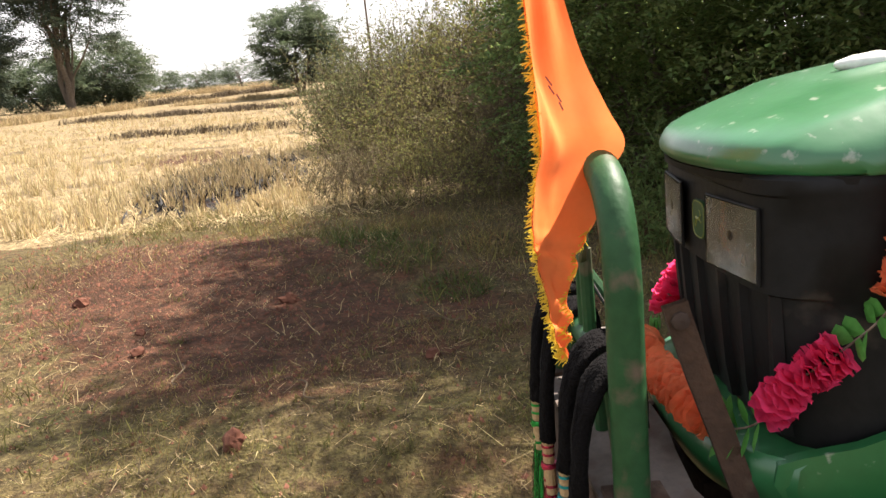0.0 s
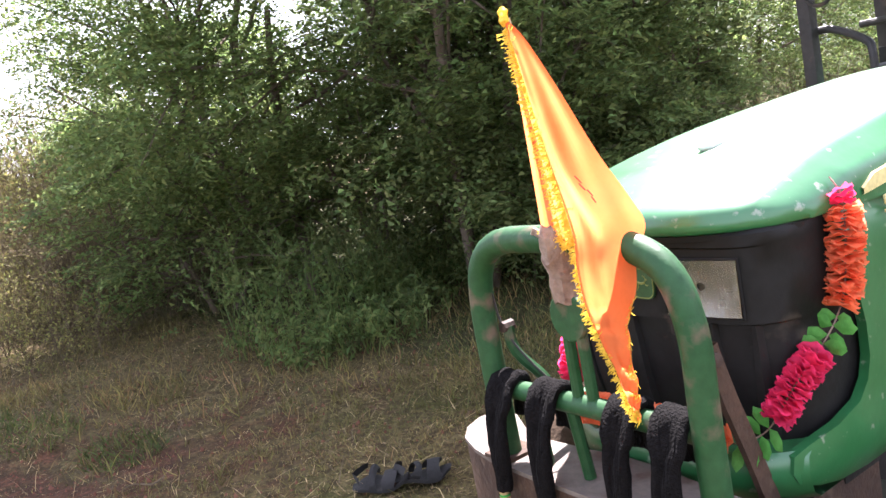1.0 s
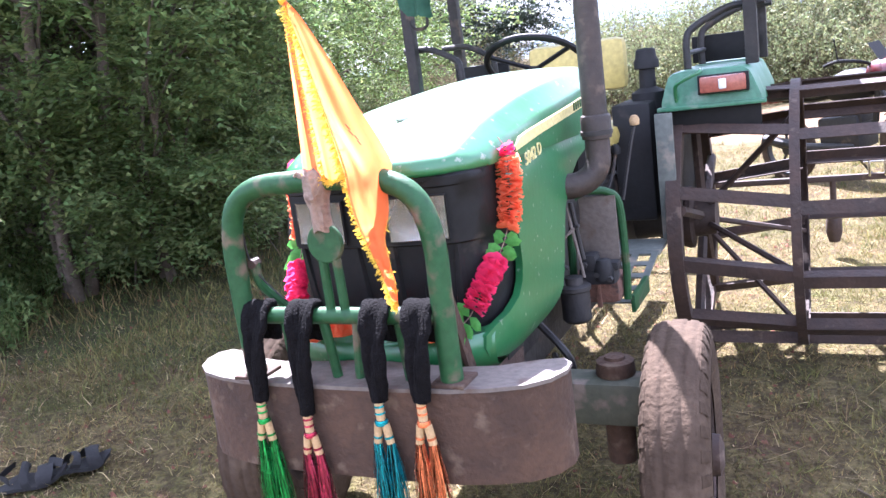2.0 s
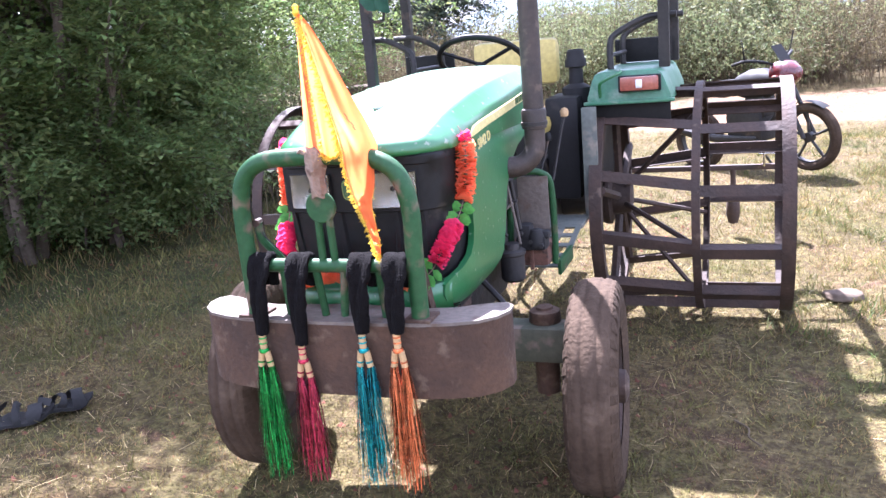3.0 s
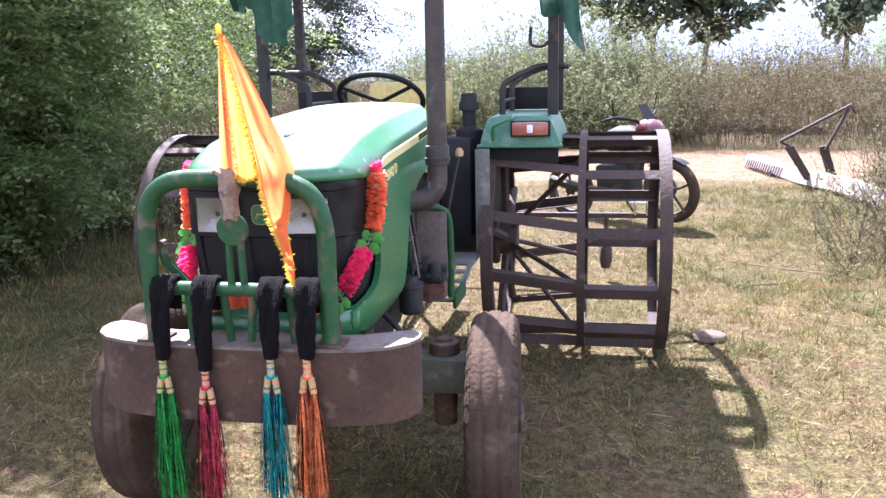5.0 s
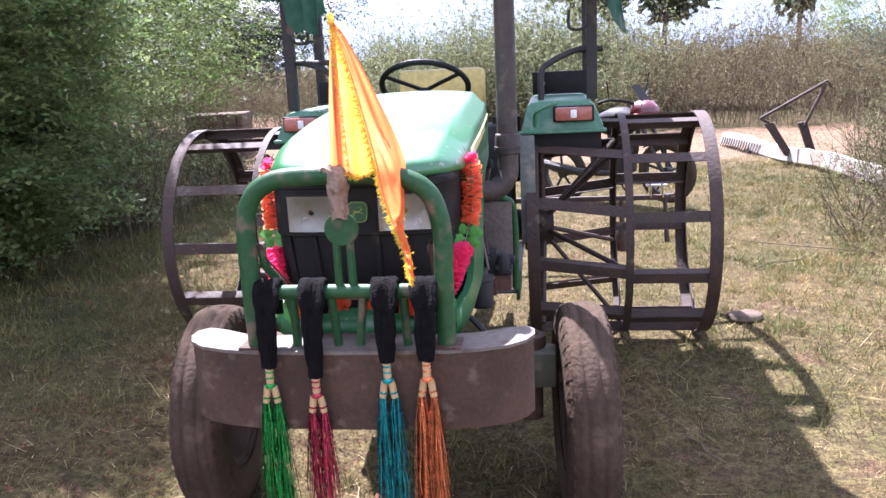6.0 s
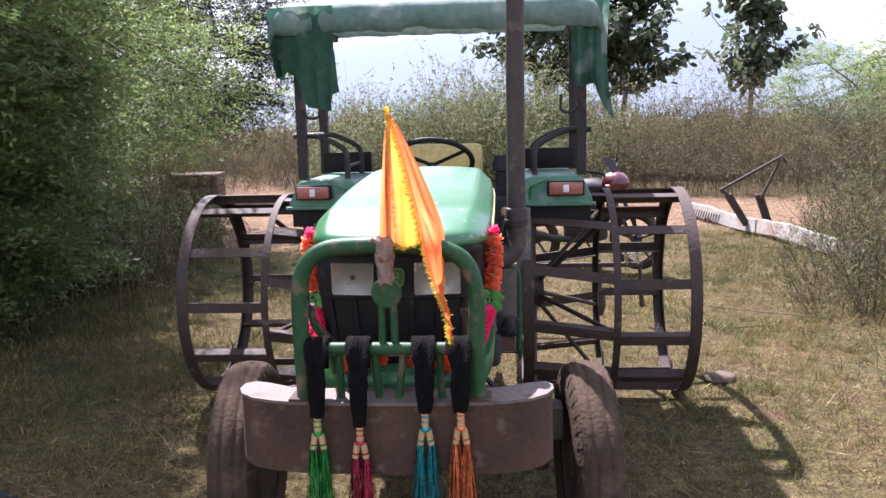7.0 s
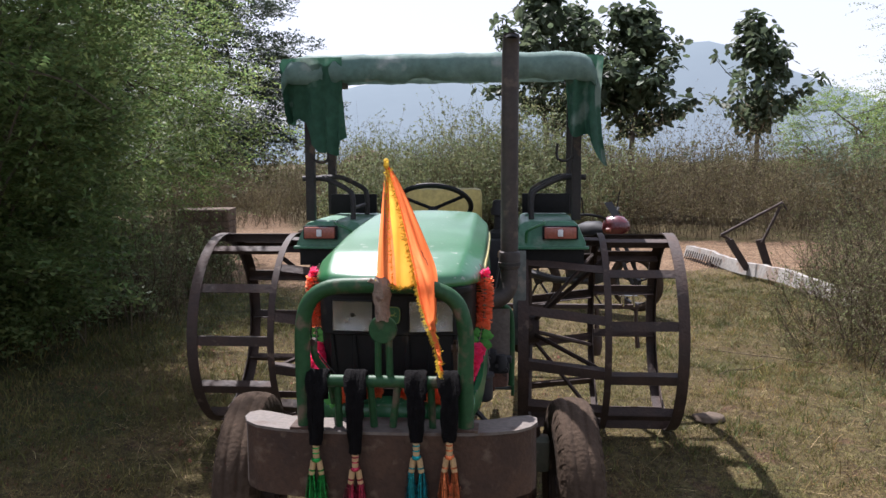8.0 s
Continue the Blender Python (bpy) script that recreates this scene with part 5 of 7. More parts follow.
def garland():
    g = thing("garland", HOLD, "paper flower garland in orange and pink with cloth leaves", "garland")
    half = [(0.0, -0.098, 0.815), (0.09, -0.092, 0.807), (0.16, -0.07, 0.788), (0.195, -0.045, 0.778), (0.235, -0.015, 0.80), (0.266, 0.022, 0.865), (0.286, 0.085, 0.92), (0.297, 0.128, 0.965), (0.304, 0.152, 1.02), (0.308, 0.162, 1.10), (0.306, 0.168, 1.165), (0.29, 0.165, 1.20)]
    line = smooth_line([(-x, y, z) for x, y, z in half[:0:-1]] + half, 10)
    part("string", Build().tube(line, 0.0016, 5), TAPE, g)
    lengths = [0.0]
    for a, b in zip(line, line[1:]):
        lengths.append(lengths[-1] + (b - a).length)
    mid = lengths[len(lengths) // 2]
    total = lengths[-1] - mid

    def along(dist):
        for i in range(len(line) - 1):
            if lengths[i + 1] >= dist:
                t = (dist - lengths[i]) / (lengths[i + 1] - lengths[i])
                return line[i].lerp(line[i + 1], t), (line[i + 1] - line[i]).normalized()
        return line[-1], (line[-1] - line[-2]).normalized()

    rng = random.Random(12)

    def bunch(d0, d1, material, r=0.03):
        k = int(abs(d1 - d0) / 0.0060)
        for i in range(k):
            c, d = along(d0 + (d1 - d0) * (i + 0.5) / k)
            side = d.orthogonal().normalized()
            up = d.cross(side)
            ph, rr, n = rng.uniform(0, 6.28), r * rng.uniform(0.88, 1.12), 24
            rows = []
            for ring in (0.06, 0.55, 1.0):
                rows.append([tuple(c + (side * math.cos(a) + up * math.sin(a)) * rr * ring * (1 + 0.05 * math.sin(8 * a + ph)) + d * (0.0036 * ring * math.sin(7 * a + 2 * ph) + 0.0045 * ring * math.sin(2 * a + ph) + rng.uniform(-0.0022, 0.0022) * ring)) for a in np.linspace(0, 2 * math.pi, n + 1)])
            part("petal", Build().grid(rows), material, g, smooth=80)

    def leaves(d0, d1, count):
        for i in range(count):
            c, d = along(d0 + (d1 - d0) * (i + 0.5) / count)
            for s in (-1, 1):
                side = (d.cross(Vector((0, -1, 0.2)))).normalized() * s
                out = (side + d * rng.uniform(-0.3, 0.5) + Vector((0, -0.35, rng.uniform(-0.2, 0.2)))).normalized()
                w = out.cross(Vector((0, -1, 0))).normalized() * 0.0135
                lift = Vector((0, -0.004, 0))
                L = rng.uniform(0.042, 0.058)
                pts = [c, c + out * L * 0.35 + w, c + out * L * 0.75 + w * 0.9, c + out * L, c + out * L * 0.75 - w * 0.9, c + out * L * 0.35 - w]
                mids = [c + out * L * 0.35 + lift, c + out * L * 0.75 + lift]
                v = [tuple(p) for p in pts + mids]
                part("leaf", Build().add(v, [(0, 1, 6), (1, 2, 7, 6), (2, 3, 7), (3, 4, 7), (4, 5, 6, 7), (5, 0, 6)]), LEAFCLOTH, g, smooth=80)

    for s in (-1, 1):
        def D(f):
            return mid + s * f * total
        bunch(D(0.03), D(0.26), PETAL_O)
        leaves(D(0.275), D(0.375), 4)
        bunch(D(0.385), D(0.575), PETAL_P)
        leaves(D(0.585), D(0.68), 4)
        bunch(D(0.69), D(0.93), PETAL_O, 0.032)
        bunch(D(0.93), D(0.97), PETAL_P, 0.024)


garland()


# ---- loose things on the ground ----
def gz(x, y):
    return float(ground_height(x, y))


def lump(r, flat, seed, rough=0.25, n=3):
    """An uneven stone."""
    bm = bmesh.new()
    bmesh.ops.create_icosphere(bm, subdivisions=n, radius=1)
    for v in bm.verts:
        k = 1 + rough * noise.noise(v.co * 1.5 + Vector((seed, 0, 0))) + rough * 0.4 * noise.noise(v.co * 4 + Vector((0, seed, 0)))
        v.co = Vector((v.co.x * r * k, v.co.y * r * 0.7 * k, max(v.co.z * r * flat * k, -r * flat * 0.5)))
    b = Build()
    bm.verts.index_update()
    b.add([v.co for v in bm.verts], [[v.index for v in f.verts] for f in bm.faces])
    bm.free()
    return b


solid("stone", lump(0.1, 0.3, 3), STONE, "brown field stone lying in the grass", "stone", m=pose(1.66, 2.15, gz(1.66, 2.15) + 0.02, 0, 0, 10), smooth=60)
solid("soil_clod", lump(0.055, 0.8, 9, 0.5), SOIL, "dark lump of red soil on the grass", "clod", m=pose(-1.64, -1.19, gz(-1.64, -1.19) + 0.02), smooth=30)
for k, (x, y, r) in enumerate(((-2.9, -1.9, 0.05), (-3.3, -2.0, 0.04), (-3.6, -1.2, 0.06), (-2.4, -0.4, 0.045), (-4.1, -2.6, 0.07))):
    solid("soil_clod", lump(r, 0.6, 20 + k, 0.5, 2), SOIL, "dark lump of red soil on the grass", "clod", "soil clods", m=pose(x, y, gz(x, y) + r * 0.2, 0, 0, k * 50), smooth=30)


def sandal(m, seed):
    t = thing("sandal", m, "worn crumpled black sandal lying in the grass", "sandal", "pair of sandals")

    def worn(b, much=0.02):
        b.v = [(x + much * noise.noise(Vector((x * 16, y * 16, z * 16 + seed))), y + much * noise.noise(Vector((x * 16 + 7, y * 16, z * 16 + seed))), z + 1.3 * much * (0.45 + noise.noise(Vector((x * 12 + 3, y * 14, seed))))) for x, y, z in b.v]
        return b

    rows = []
    for k in range(23):
        a = math.pi * k / 22
        x, half = 0.13 * math.cos(a), (0.046 + 0.008 * math.cos(a)) * math.sin(a) + 0.002
        curl = 0.03 * max(0, math.cos(a)) ** 3
        rows.append([(x, half * f, curl + h) for f, h in ((-1, 0.008), (-0.97, 0.021), (-0.6, 0.024), (0, 0.022), (0.6, 0.024), (0.97, 0.021), (1, 0.008), (0, 0.0), (-1, 0.008))])
    part("sole", worn(Build().grid(rows), 0.012), DARKCLOTH, t)
    for x0, x1, rise in ((0.02, 0.075, 0.055), (-0.04, -0.012, 0.06)):
        part("strap", worn(Build().grid([[(x + 0.012 * math.sin(a), r * math.cos(a), 0.02 + (rise + d) * math.sin(a)) for a in np.linspace(0, math.pi, 13)] for x, r, d in ((x0, 0.05, 0.0), ((x0 + x1) / 2, 0.052, 0.004), (x1, 0.05, -0.004), (x1, 0.047, -0.008), (x0, 0.047, -0.006))])), DARKCLOTH, t)
    part("heel_strap", worn(Build().grid([[(-0.11 + 0.05 * abs(math.cos(a)), 0.045 * math.cos(a), z + 0.015 * math.sin(a)) for a in np.linspace(0, math.pi, 11)] for z in (0.035, 0.05, 0.065)])), DARKCLOTH, t)


sandal(pose(-1.70, 0.46, gz(-1.70, 0.46) + 0.012, 0, 6, 60), 1.0)
sandal(pose(-1.81, 0.34, gz(-1.81, 0.34) + 0.012, 8, 0, 35), 6.0)


def motorcycle():
    m = thing("motorcycle", pose(1.43, 6.1, gz(1.43, 6.1), 0, -6, 0) @ pose(0, 0, 0, 0, 0, -42), "black and maroon motorcycle parked on its stand", "motorcycle")
    for x in (0.60, -0.66):
        w = part("wheel", Build().lathe([(-0.03, 0.001), (-0.03, 0.045), (0.03, 0.045), (0.03, 0.001)], (x, 0, 0.30), "y", 16), IRON, m)
        part("tyre", Build().lathe([(-0.03, 0.23), (-0.045, 0.25), (-0.045, 0.275), (-0.03, 0.295), (0, 0.302), (0.03, 0.295), (0.045, 0.275), (0.045, 0.25), (0.03, 0.23), (-0.03, 0.23)], (x, 0, 0.30), "y", 36), RUBBER, w)
        part("rim", Build().lathe([(-0.025, 0.215), (-0.028, 0.235), (0.028, 0.235), (0.025, 0.215), (-0.025, 0.215)], (x, 0, 0.30), "y", 36), IRON, w)
        for k in range(5):
            a = 2 * math.pi * k / 5 + 0.3
            part("spoke", Build().tube([(x + 0.04 * math.cos(a), 0, 0.3 + 0.04 * math.sin(a)), (x + 0.22 * math.cos(a), 0, 0.3 + 0.22 * math.sin(a))], 0.013, 6), IRON, w)
    arc = [(0.60 + 0.32 * math.cos(a), 0.3 + 0.32 * math.sin(a)) for a in np.linspace(0.9, 2.3, 12)]
    part("mudguard", Build().grid([[(x, y, z) for y in (-0.05, 0, 0.05)] for x, z in arc]), BLACK, m)
    for s in (-0.075, 0.075):
        part("fork", Build().tube([(0.60, s, 0.30), (0.36, s, 0.92)], 0.02, 8), IRON, m)
        part("handlebar", Build().tube(smooth_line([(0.34, 0, 0.94), (0.33, s * 2, 1.0), (0.26, s * 4.2, 1.04), (0.16, s * 4.8, 1.02)], 4), 0.014, 8), BLACK, m)
        part("mirror_stalk", Build().tube([(0.25, s * 4, 1.04), (0.28, s * 4.6, 1.22)], 0.006, 6), BLACK, m)
        part("indicator", Build().lathe([(-0.03, 0.001), (-0.02, 0.022), (0.02, 0.022), (0.03, 0.001)], (0.44, s * 2.2, 0.86), "x", 10), LENSRED, m)
    part("fairing", Build().lathe([(0.28, 0.05), (0.33, 0.11), (0.41, 0.125), (0.50, 0.105), (0.56, 0.05), (0.57, 0.001)], (0, 0, 0.87), "x", 16), MAROON, m, "maroon headlight cowl")
    part("screen", Build().grid([[(0.44 - 0.03 * k, y, 0.98 + 0.05 * k) for y in (-0.07, 0, 0.07)] for k in range(4)]), BLACK, m)
    part("tank", Build().lathe([(-0.10, 0.001), (-0.08, 0.1), (0.05, 0.14), (0.2, 0.14), (0.3, 0.09), (0.32, 0.001)], (0, 0, 0.80), "x", 16), BLACK, m, "black fuel tank")
    part("saddle", Build().box(-0.72, -0.05, -0.12, 0.12, 0.76, 0.86, 0.04), BLACK, m)
    part("tail", Build().box(-0.86, -0.6, -0.08, 0.08, 0.74, 0.85, 0.03), MAROON, m)
    part("engine_case", Build().box(-0.2, 0.2, -0.13, 0.13, 0.28, 0.58, 0.05).box(0.02, 0.22, -0.09, 0.09, 0.5, 0.72, 0.02), IRON, m)
    part("chassis", Build().tube([(0.36, 0, 0.85), (0.28, 0, 0.5), (0.05, 0, 0.3), (-0.3, 0, 0.32), (-0.66, 0, 0.3)], 0.025, 8).tube([(0.3, 0, 0.78), (-0.3, 0, 0.72), (-0.7, 0, 0.76)], 0.02, 8), IRON, m)
    part("silencer", Build().tube([(0.15, -0.13, 0.32), (-0.3, -0.16, 0.34), (-0.75, -0.17, 0.44)], [0.02, 0.04, 0.045], 10), IRON, m)
    part("stand", Build().tube([(-0.1, 0.1, 0.3), (-0.02, 0.24, 0.0)], 0.012, 6), IRON, m)


motorcycle()


def leveller():
    """White board of a field leveller lying on the ground, with a comb of tines and its rusty hitch bars."""
    t = thing("leveller", pose(3.82, 8.45, 0), "white-painted field leveller board with rusty hitch bars", "implement")
    a, c = Vector((-0.31, 2.25, 0)), Vector((0.36, -2.5, 0))
    d = (c - a).normalized()
    side = d.cross(Vector((0, 0, 1))).normalized()
    rows = []
    for k in range(25):
        p = a.lerp(c, k / 24)
        chip = 0.012 * math.sin(k * 2.3) * math.sin(k * 0.7 + 1)
        sag = 0.02 * math.sin(k * 0.5)
        rows.append([tuple(p + side * w + Vector((0, 0, z + sag))) for w, z in ((-0.02, 0.05), (0.04, 0.05), (0.0, 0.21 + chip), (-0.05, 0.215 + chip), (-0.02, 0.05))])
    b = Build().grid(rows)
    b.f += [(0, 1, 2, 3), tuple(24 * 5 + k for k in (3, 2, 1, 0))]
    part("board", b, BOARD, t, "flaking white board")
    for k in range(16):
        p = a.lerp(c, 0.02 + k * 0.018)
        part("tine", Build().tube([tuple(p + Vector((-0.02, 0, 0.16))), tuple(p - side * 0.02 + Vector((-0.07, 0, 0.06))), tuple(p + Vector((-0.09, 0, -0.01)))], 0.007, 5), RUST, t)
    for k in (0.2, 0.8):
        p = a.lerp(c, k)
        part("skid", Build().box(p.x - 0.03, p.x + 0.03, p.y - 0.12, p.y + 0.12, -0.02, 0.09, 0.01), RUST, t)
    for (p, q), r in ((((-0.36, 0.1, 0.57), (0.43, 0.1, 1.0)), 0.02), (((0.43, 0.1, 1.0), (0.16, 0.05, 0.46)), 0.02), (((0.43, 0.1, 1.0), (0.5, 0.12, 0.9)), 0.014), (((-0.36, 0.1, 0.57), (-0.22, 0.1, 0.5)), 0.018)):
        part("hitch_bar", Build().tube([p, q], r, 8), RUST, t)
    for x0, x1 in ((-0.26, -0.01), (0.14, 0.27)):
        part("hitch_post", Build().add([(x0 - 0.05, 0.06, 0.5), (x0 + 0.05, 0.06, 0.52), (x1 + 0.05, 0.02, 0.1), (x1 - 0.05, 0.02, 0.1), (x0 - 0.05, 0.1, 0.5), (x0 + 0.05, 0.1, 0.52), (x1 + 0.05, 0.06, 0.1), (x1 - 0.05, 0.06, 0.1)],
                                       [(0, 1, 2, 3), (7, 6, 5, 4), (0, 4, 5, 1), (1, 5, 6, 2), (2, 6, 7, 3), (3, 7, 4, 0)]), RUST, t, smooth=0)


leveller()


def stone_block():
    rng = random.Random(2)
    t = thing("masonry_block", pose(-4.88, 12.4, 0, 0, 0, 8) @ Matrix.Diagonal((0.6, 0.8, 0.84, 1)), "weathered masonry block beside the path", "masonry")
    z, k = 0.0, 0
    part("core", Build().box(-0.78, 0.78, -0.53, 0.53, -0.05, 0.76, 0.03), STONE, t)
    while z < 0.72:
        h = rng.uniform(0.14, 0.3)
        x = -0.82
        while x < 0.8:
            w = min(rng.uniform(0.16, 0.6), 0.82 - x)
            if w > 0.06:
                part("stone_piece", Build().box(x, x + w - 0.015, -0.57 - rng.uniform(0, 0.02), -0.5, z, z + h - 0.012, 0.015), STONE, t)
                part("stone_piece", Build().box(0.75, 0.82 + rng.uniform(0, 0.02), -0.56 + (x + 0.82) * 0.66, -0.56 + (x + 0.82 + w) * 0.66 - 0.012, z, z + h - 0.012, 0.015), STONE, t)
            x += w
        z += h
    part("top_slab", Build().box(-0.83, 0.83, -0.58, 0.56, z - 0.02, z + 0.05, 0.02), STONE, t)


stone_block()
for k, (x, y, r) in enumerate(((-3.9, 13.0, 0.14), (-3.5, 14.2, 0.18), (-4.2, 14.8, 0.12), (-3.2, 13.4, 0.1), (-2.9, 15.0, 0.15), (-3.7, 15.6, 0.2))):
    solid("stone", lump(r, 0.6, 40 + k, 0.35, 2), STONE, "rough brown stone on the red path", "stone", "stones on the path", m=pose(x, y, gz(x, y) + r * 0.15, 0, 0, 40 * k), smooth=40)
solid("rock_outcrop", lump(3.0, 0.85, 71, 0.3, 4), mat("red_rock", (0.26, 0.16, 0.12), (0.36, 0.25, 0.2), 0.3, 0.95, 0, 0.6), "rounded brown rock outcrop behind the bushes", "rock", m=pose(-13.2, 92, 0.4), smooth=60)


# ---- plants ----
def unit(v):
    return v / np.maximum(np.linalg.norm(v, axis=-1, keepdims=True), 1e-9)


def sprays(rng, origin, way, length, pairs=7, leaflet=0.035, width=0.34):
    """Feathered leaf sprays: each a stalk with pairs of small leaflets, as quads."""
    n = len(origin)
    way = unit(way)
    side = unit(np.cross(way, rng.normal(0, 0.35, (n, 3)) + (0, 0, 1)))
    up = np.cross(side, way)
    t = (np.arange(pairs) + 0.6) / pairs
    L = length[:, None, None]
    droop = -0.18 * (t ** 2)[None, :, None] * L * np.array([0, 0, 1.0])
    base = origin[:, None, :] + way[:, None, :] * t[None, :, None] * L + droop
    size = (leaflet * (1 - 0.45 * np.abs(t - 0.45)))[None, :, None] * rng.uniform(0.75, 1.3, (n, 1, 1))
    out = []
    for s in (-1, 1):
        d = unit(s * side[:, None, :] + 0.45 * way[:, None, :] + rng.normal(0, 0.25, (n, pairs, 3)))
        w = unit(np.cross(d, up[:, None, :] + rng.normal(0, 0.3, (n, pairs, 3)))) * width * leaflet
        out.append(np.stack([base, base + d * size * 0.5 + w, base + d * size, base + d * size * 0.5 - w], 2))
    return np.concatenate(out, 1).reshape(-1, 3)


def quads_of(verts):
    return np.arange(len(verts)).reshape(-1, 4)


def leaf_tris(verts):
    """One triangle a leaflet, from its base, widened side and tip."""
    v = verts.reshape(-1, 4, 3)
    out = np.stack([v[:, 0], v[:, 1] + (v[:, 1] - v[:, 3]) * 0.22, v[:, 2]], 1).reshape(-1, 3)
    return out, np.arange(len(out)).reshape(-1, 3)


def limb(b, a, c, r0, r1, rng, bend=0.12, n=6, sides=7):
    a, c = Vector(a), Vector(c)
    L = (c - a).length
    pts, rs = [], []
    off = Vector(rng.normal(0, bend * L * 0.5, 3))
    for k in range(n + 1):
        t = k / n
        pts.append(a.lerp(c, t) + off * math.sin(t * math.pi) + Vector(rng.normal(0, 0.012 * L, 3)) * (0 < k < n))
        rs.append(r0 + (r1 - r0) * t)
    b.tube(pts, rs, sides)
    return pts


def acacia(name, x, y, height, radius, count, seed, leaf=LEAF, label="", low=0.25, leaflet=0.063, length=0.25, category="tree", pairs=4, trunk_r=0.055):
    """A thorn tree: forked trunk, spreading limbs and layered crown of feathered leaves."""
    rng = np.random.default_rng(seed)
    t = thing(name, pose(x, y, float(ground_height(x, y)) - 0.03), label or "dense green thorn tree with small feathery leaves", category, "thicket trees" if category == "tree" else "")
    wood = Build()
    tips = []
    stems = 3
    for k in range(stems):
        a = rng.uniform(0, 6.28)
        top = (math.cos(a) * radius * 0.35, math.sin(a) * radius * 0.35, height * rng.uniform(0.45, 0.6))
        pts = limb(wood, (0.1 * math.cos(a), 0.1 * math.sin(a), 0), top, trunk_r, trunk_r * 0.5, rng, 0.1)
        for j in range(7):
            b2 = rng.uniform(0, 6.28)
            rr = radius * rng.uniform(0.6, 0.98)
            z = height * rng.uniform(low, 0.95)
            end = (math.cos(b2) * rr * math.sqrt(max(0.1, 1 - ((z / height - 0.55) / 0.5) ** 2)), math.sin(b2) * rr * math.sqrt(max(0.1, 1 - ((z / height - 0.55) / 0.5) ** 2)), z)
            q = limb(wood, pts[rng.integers(2, len(pts))], end, trunk_r * 0.35, 0.008, rng, 0.15, 5, 5)
            tips += q[2:]
            for i in range(2):
                e = Vector(end) + Vector(rng.normal(0, radius * 0.25, 3))
                q2 = limb(wood, q[3], e, 0.014, 0.004, rng, 0.15, 4, 4)
                tips += q2[2:]
    part("trunk", wood, BARK, t, smooth=60)
    tips = np.array([tuple(p) for p in tips])
    extra = 260
    u = unit(rng.normal(0, 1, (extra, 3))) * rng.uniform(0.55, 1.0, (extra, 1)) ** 0.6
    shell = u * (radius, radius, height * 0.5) + (0, 0, height * 0.52)
    shell = shell[shell[:, 2] > height * low * 0.55]
    lumpy = np.array([noise.noise(Vector(p) * 0.9 + Vector((seed, 0, 0))) for p in shell])
    centres = np.concatenate([tips, shell[lumpy > -0.18]])
    centres = centres[centres[:, 2] > 0.25]
    pick = rng.integers(0, len(centres), count)
    o = centres[pick] + rng.normal(0, 1, (count, 3)) * (0.2, 0.2, 0.09) * radius / 2.2
    o[:, 2] = np.maximum(o[:, 2], 0.08)
    out = unit(o - (0, 0, height * 0.45)) * (1, 1, 0.25) + rng.normal(0, 0.5, (count, 3)) * (1, 1, 0.35)
    verts = sprays(rng, o, out, rng.uniform(0.7, 1.25, count) * length, pairs, leaflet)
    m = count // 6
    q = centres[rng.integers(0, len(centres), m)] * (0.8, 0.8, 0.95) + rng.normal(0, 0.16 * radius, (m, 3))
    q[:, 2] = np.maximum(q[:, 2], 0.15)
    e = unit(rng.normal(0, 1, (m, 3))) * leaflet * 1.15
    w = unit(np.cross(e, rng.normal(0, 1, (m, 3)))) * leaflet * 0.32
    verts = np.concatenate([verts, np.stack([q, q + e * 0.5 + w, q + e, q + e * 0.5 - w], 1).reshape(-1, 3)])
    verts, tris = leaf_tris(verts)
    part("crown", quick_mesh("crown", verts, [], tris, leaf), None, t)
    return t


# the tree at (-4.2, 2.9) is added to cast shade on the ground
for k, (x, y, h, r, n, leaf) in enumerate(((-6.2, 2.4, 5.4, 2.2, 9500, LEAF), (-4.2, 2.9, 6.6, 2.2, 5000, LEAF), (-4.9, 3.6, 6.1, 2.5, 9500, LEAF), (-5.9, 6.2, 6.2, 2.4, 9000, LEAF), (-6.05, 8.6, 6.8, 3.4, 12500, LEAF),
                                           (-8.0, 6.0, 3.8, 2.2, 2600, LEAF), (-7.2, 11.4, 5.6, 2.7, 7000, LEAF_SUNLIT), (-9.5, 17.2, 6.0, 2.6, 5000, LEAF))):
    acacia("thorn_tree", x, y, h, r, n, 10 + k, leaf, "dense green thorn tree with small feathery leaves" if leaf is LEAF else "thorn tree with sunlit-toned leaves and open feathery crown")


acacia("thicket_bush", -9.8, 3.0, 3.3, 1.8, 6000, 59, LEAF, "dense green bush at the end of the thicket", 0.12, category="bush", trunk_r=0.035)
for k, (x, y, h, r) in enumerate(((-6.6, 1.7, 1.8, 1.2), (-5.6, 3.0, 2.2, 1.2), (-5.2, 4.8, 2.1, 1.2), (-6.4, 4.4, 2.3, 1.3), (-5.6, 6.8, 2.2, 1.3), (-7.4, 2.9, 2.2, 1.3), (-3.75, 3.4, 3.0, 1.15), (-4.3, 5.2, 3.0, 1.15))):
    acacia("thicket_bush", x, y, h, r, 1800 if k < 6 else 5000, 60 + k, LEAF if k < 6 else LEAF_SUNLIT, "dense green bush inside the thicket", 0.1, category="bush", trunk_r=0.03)


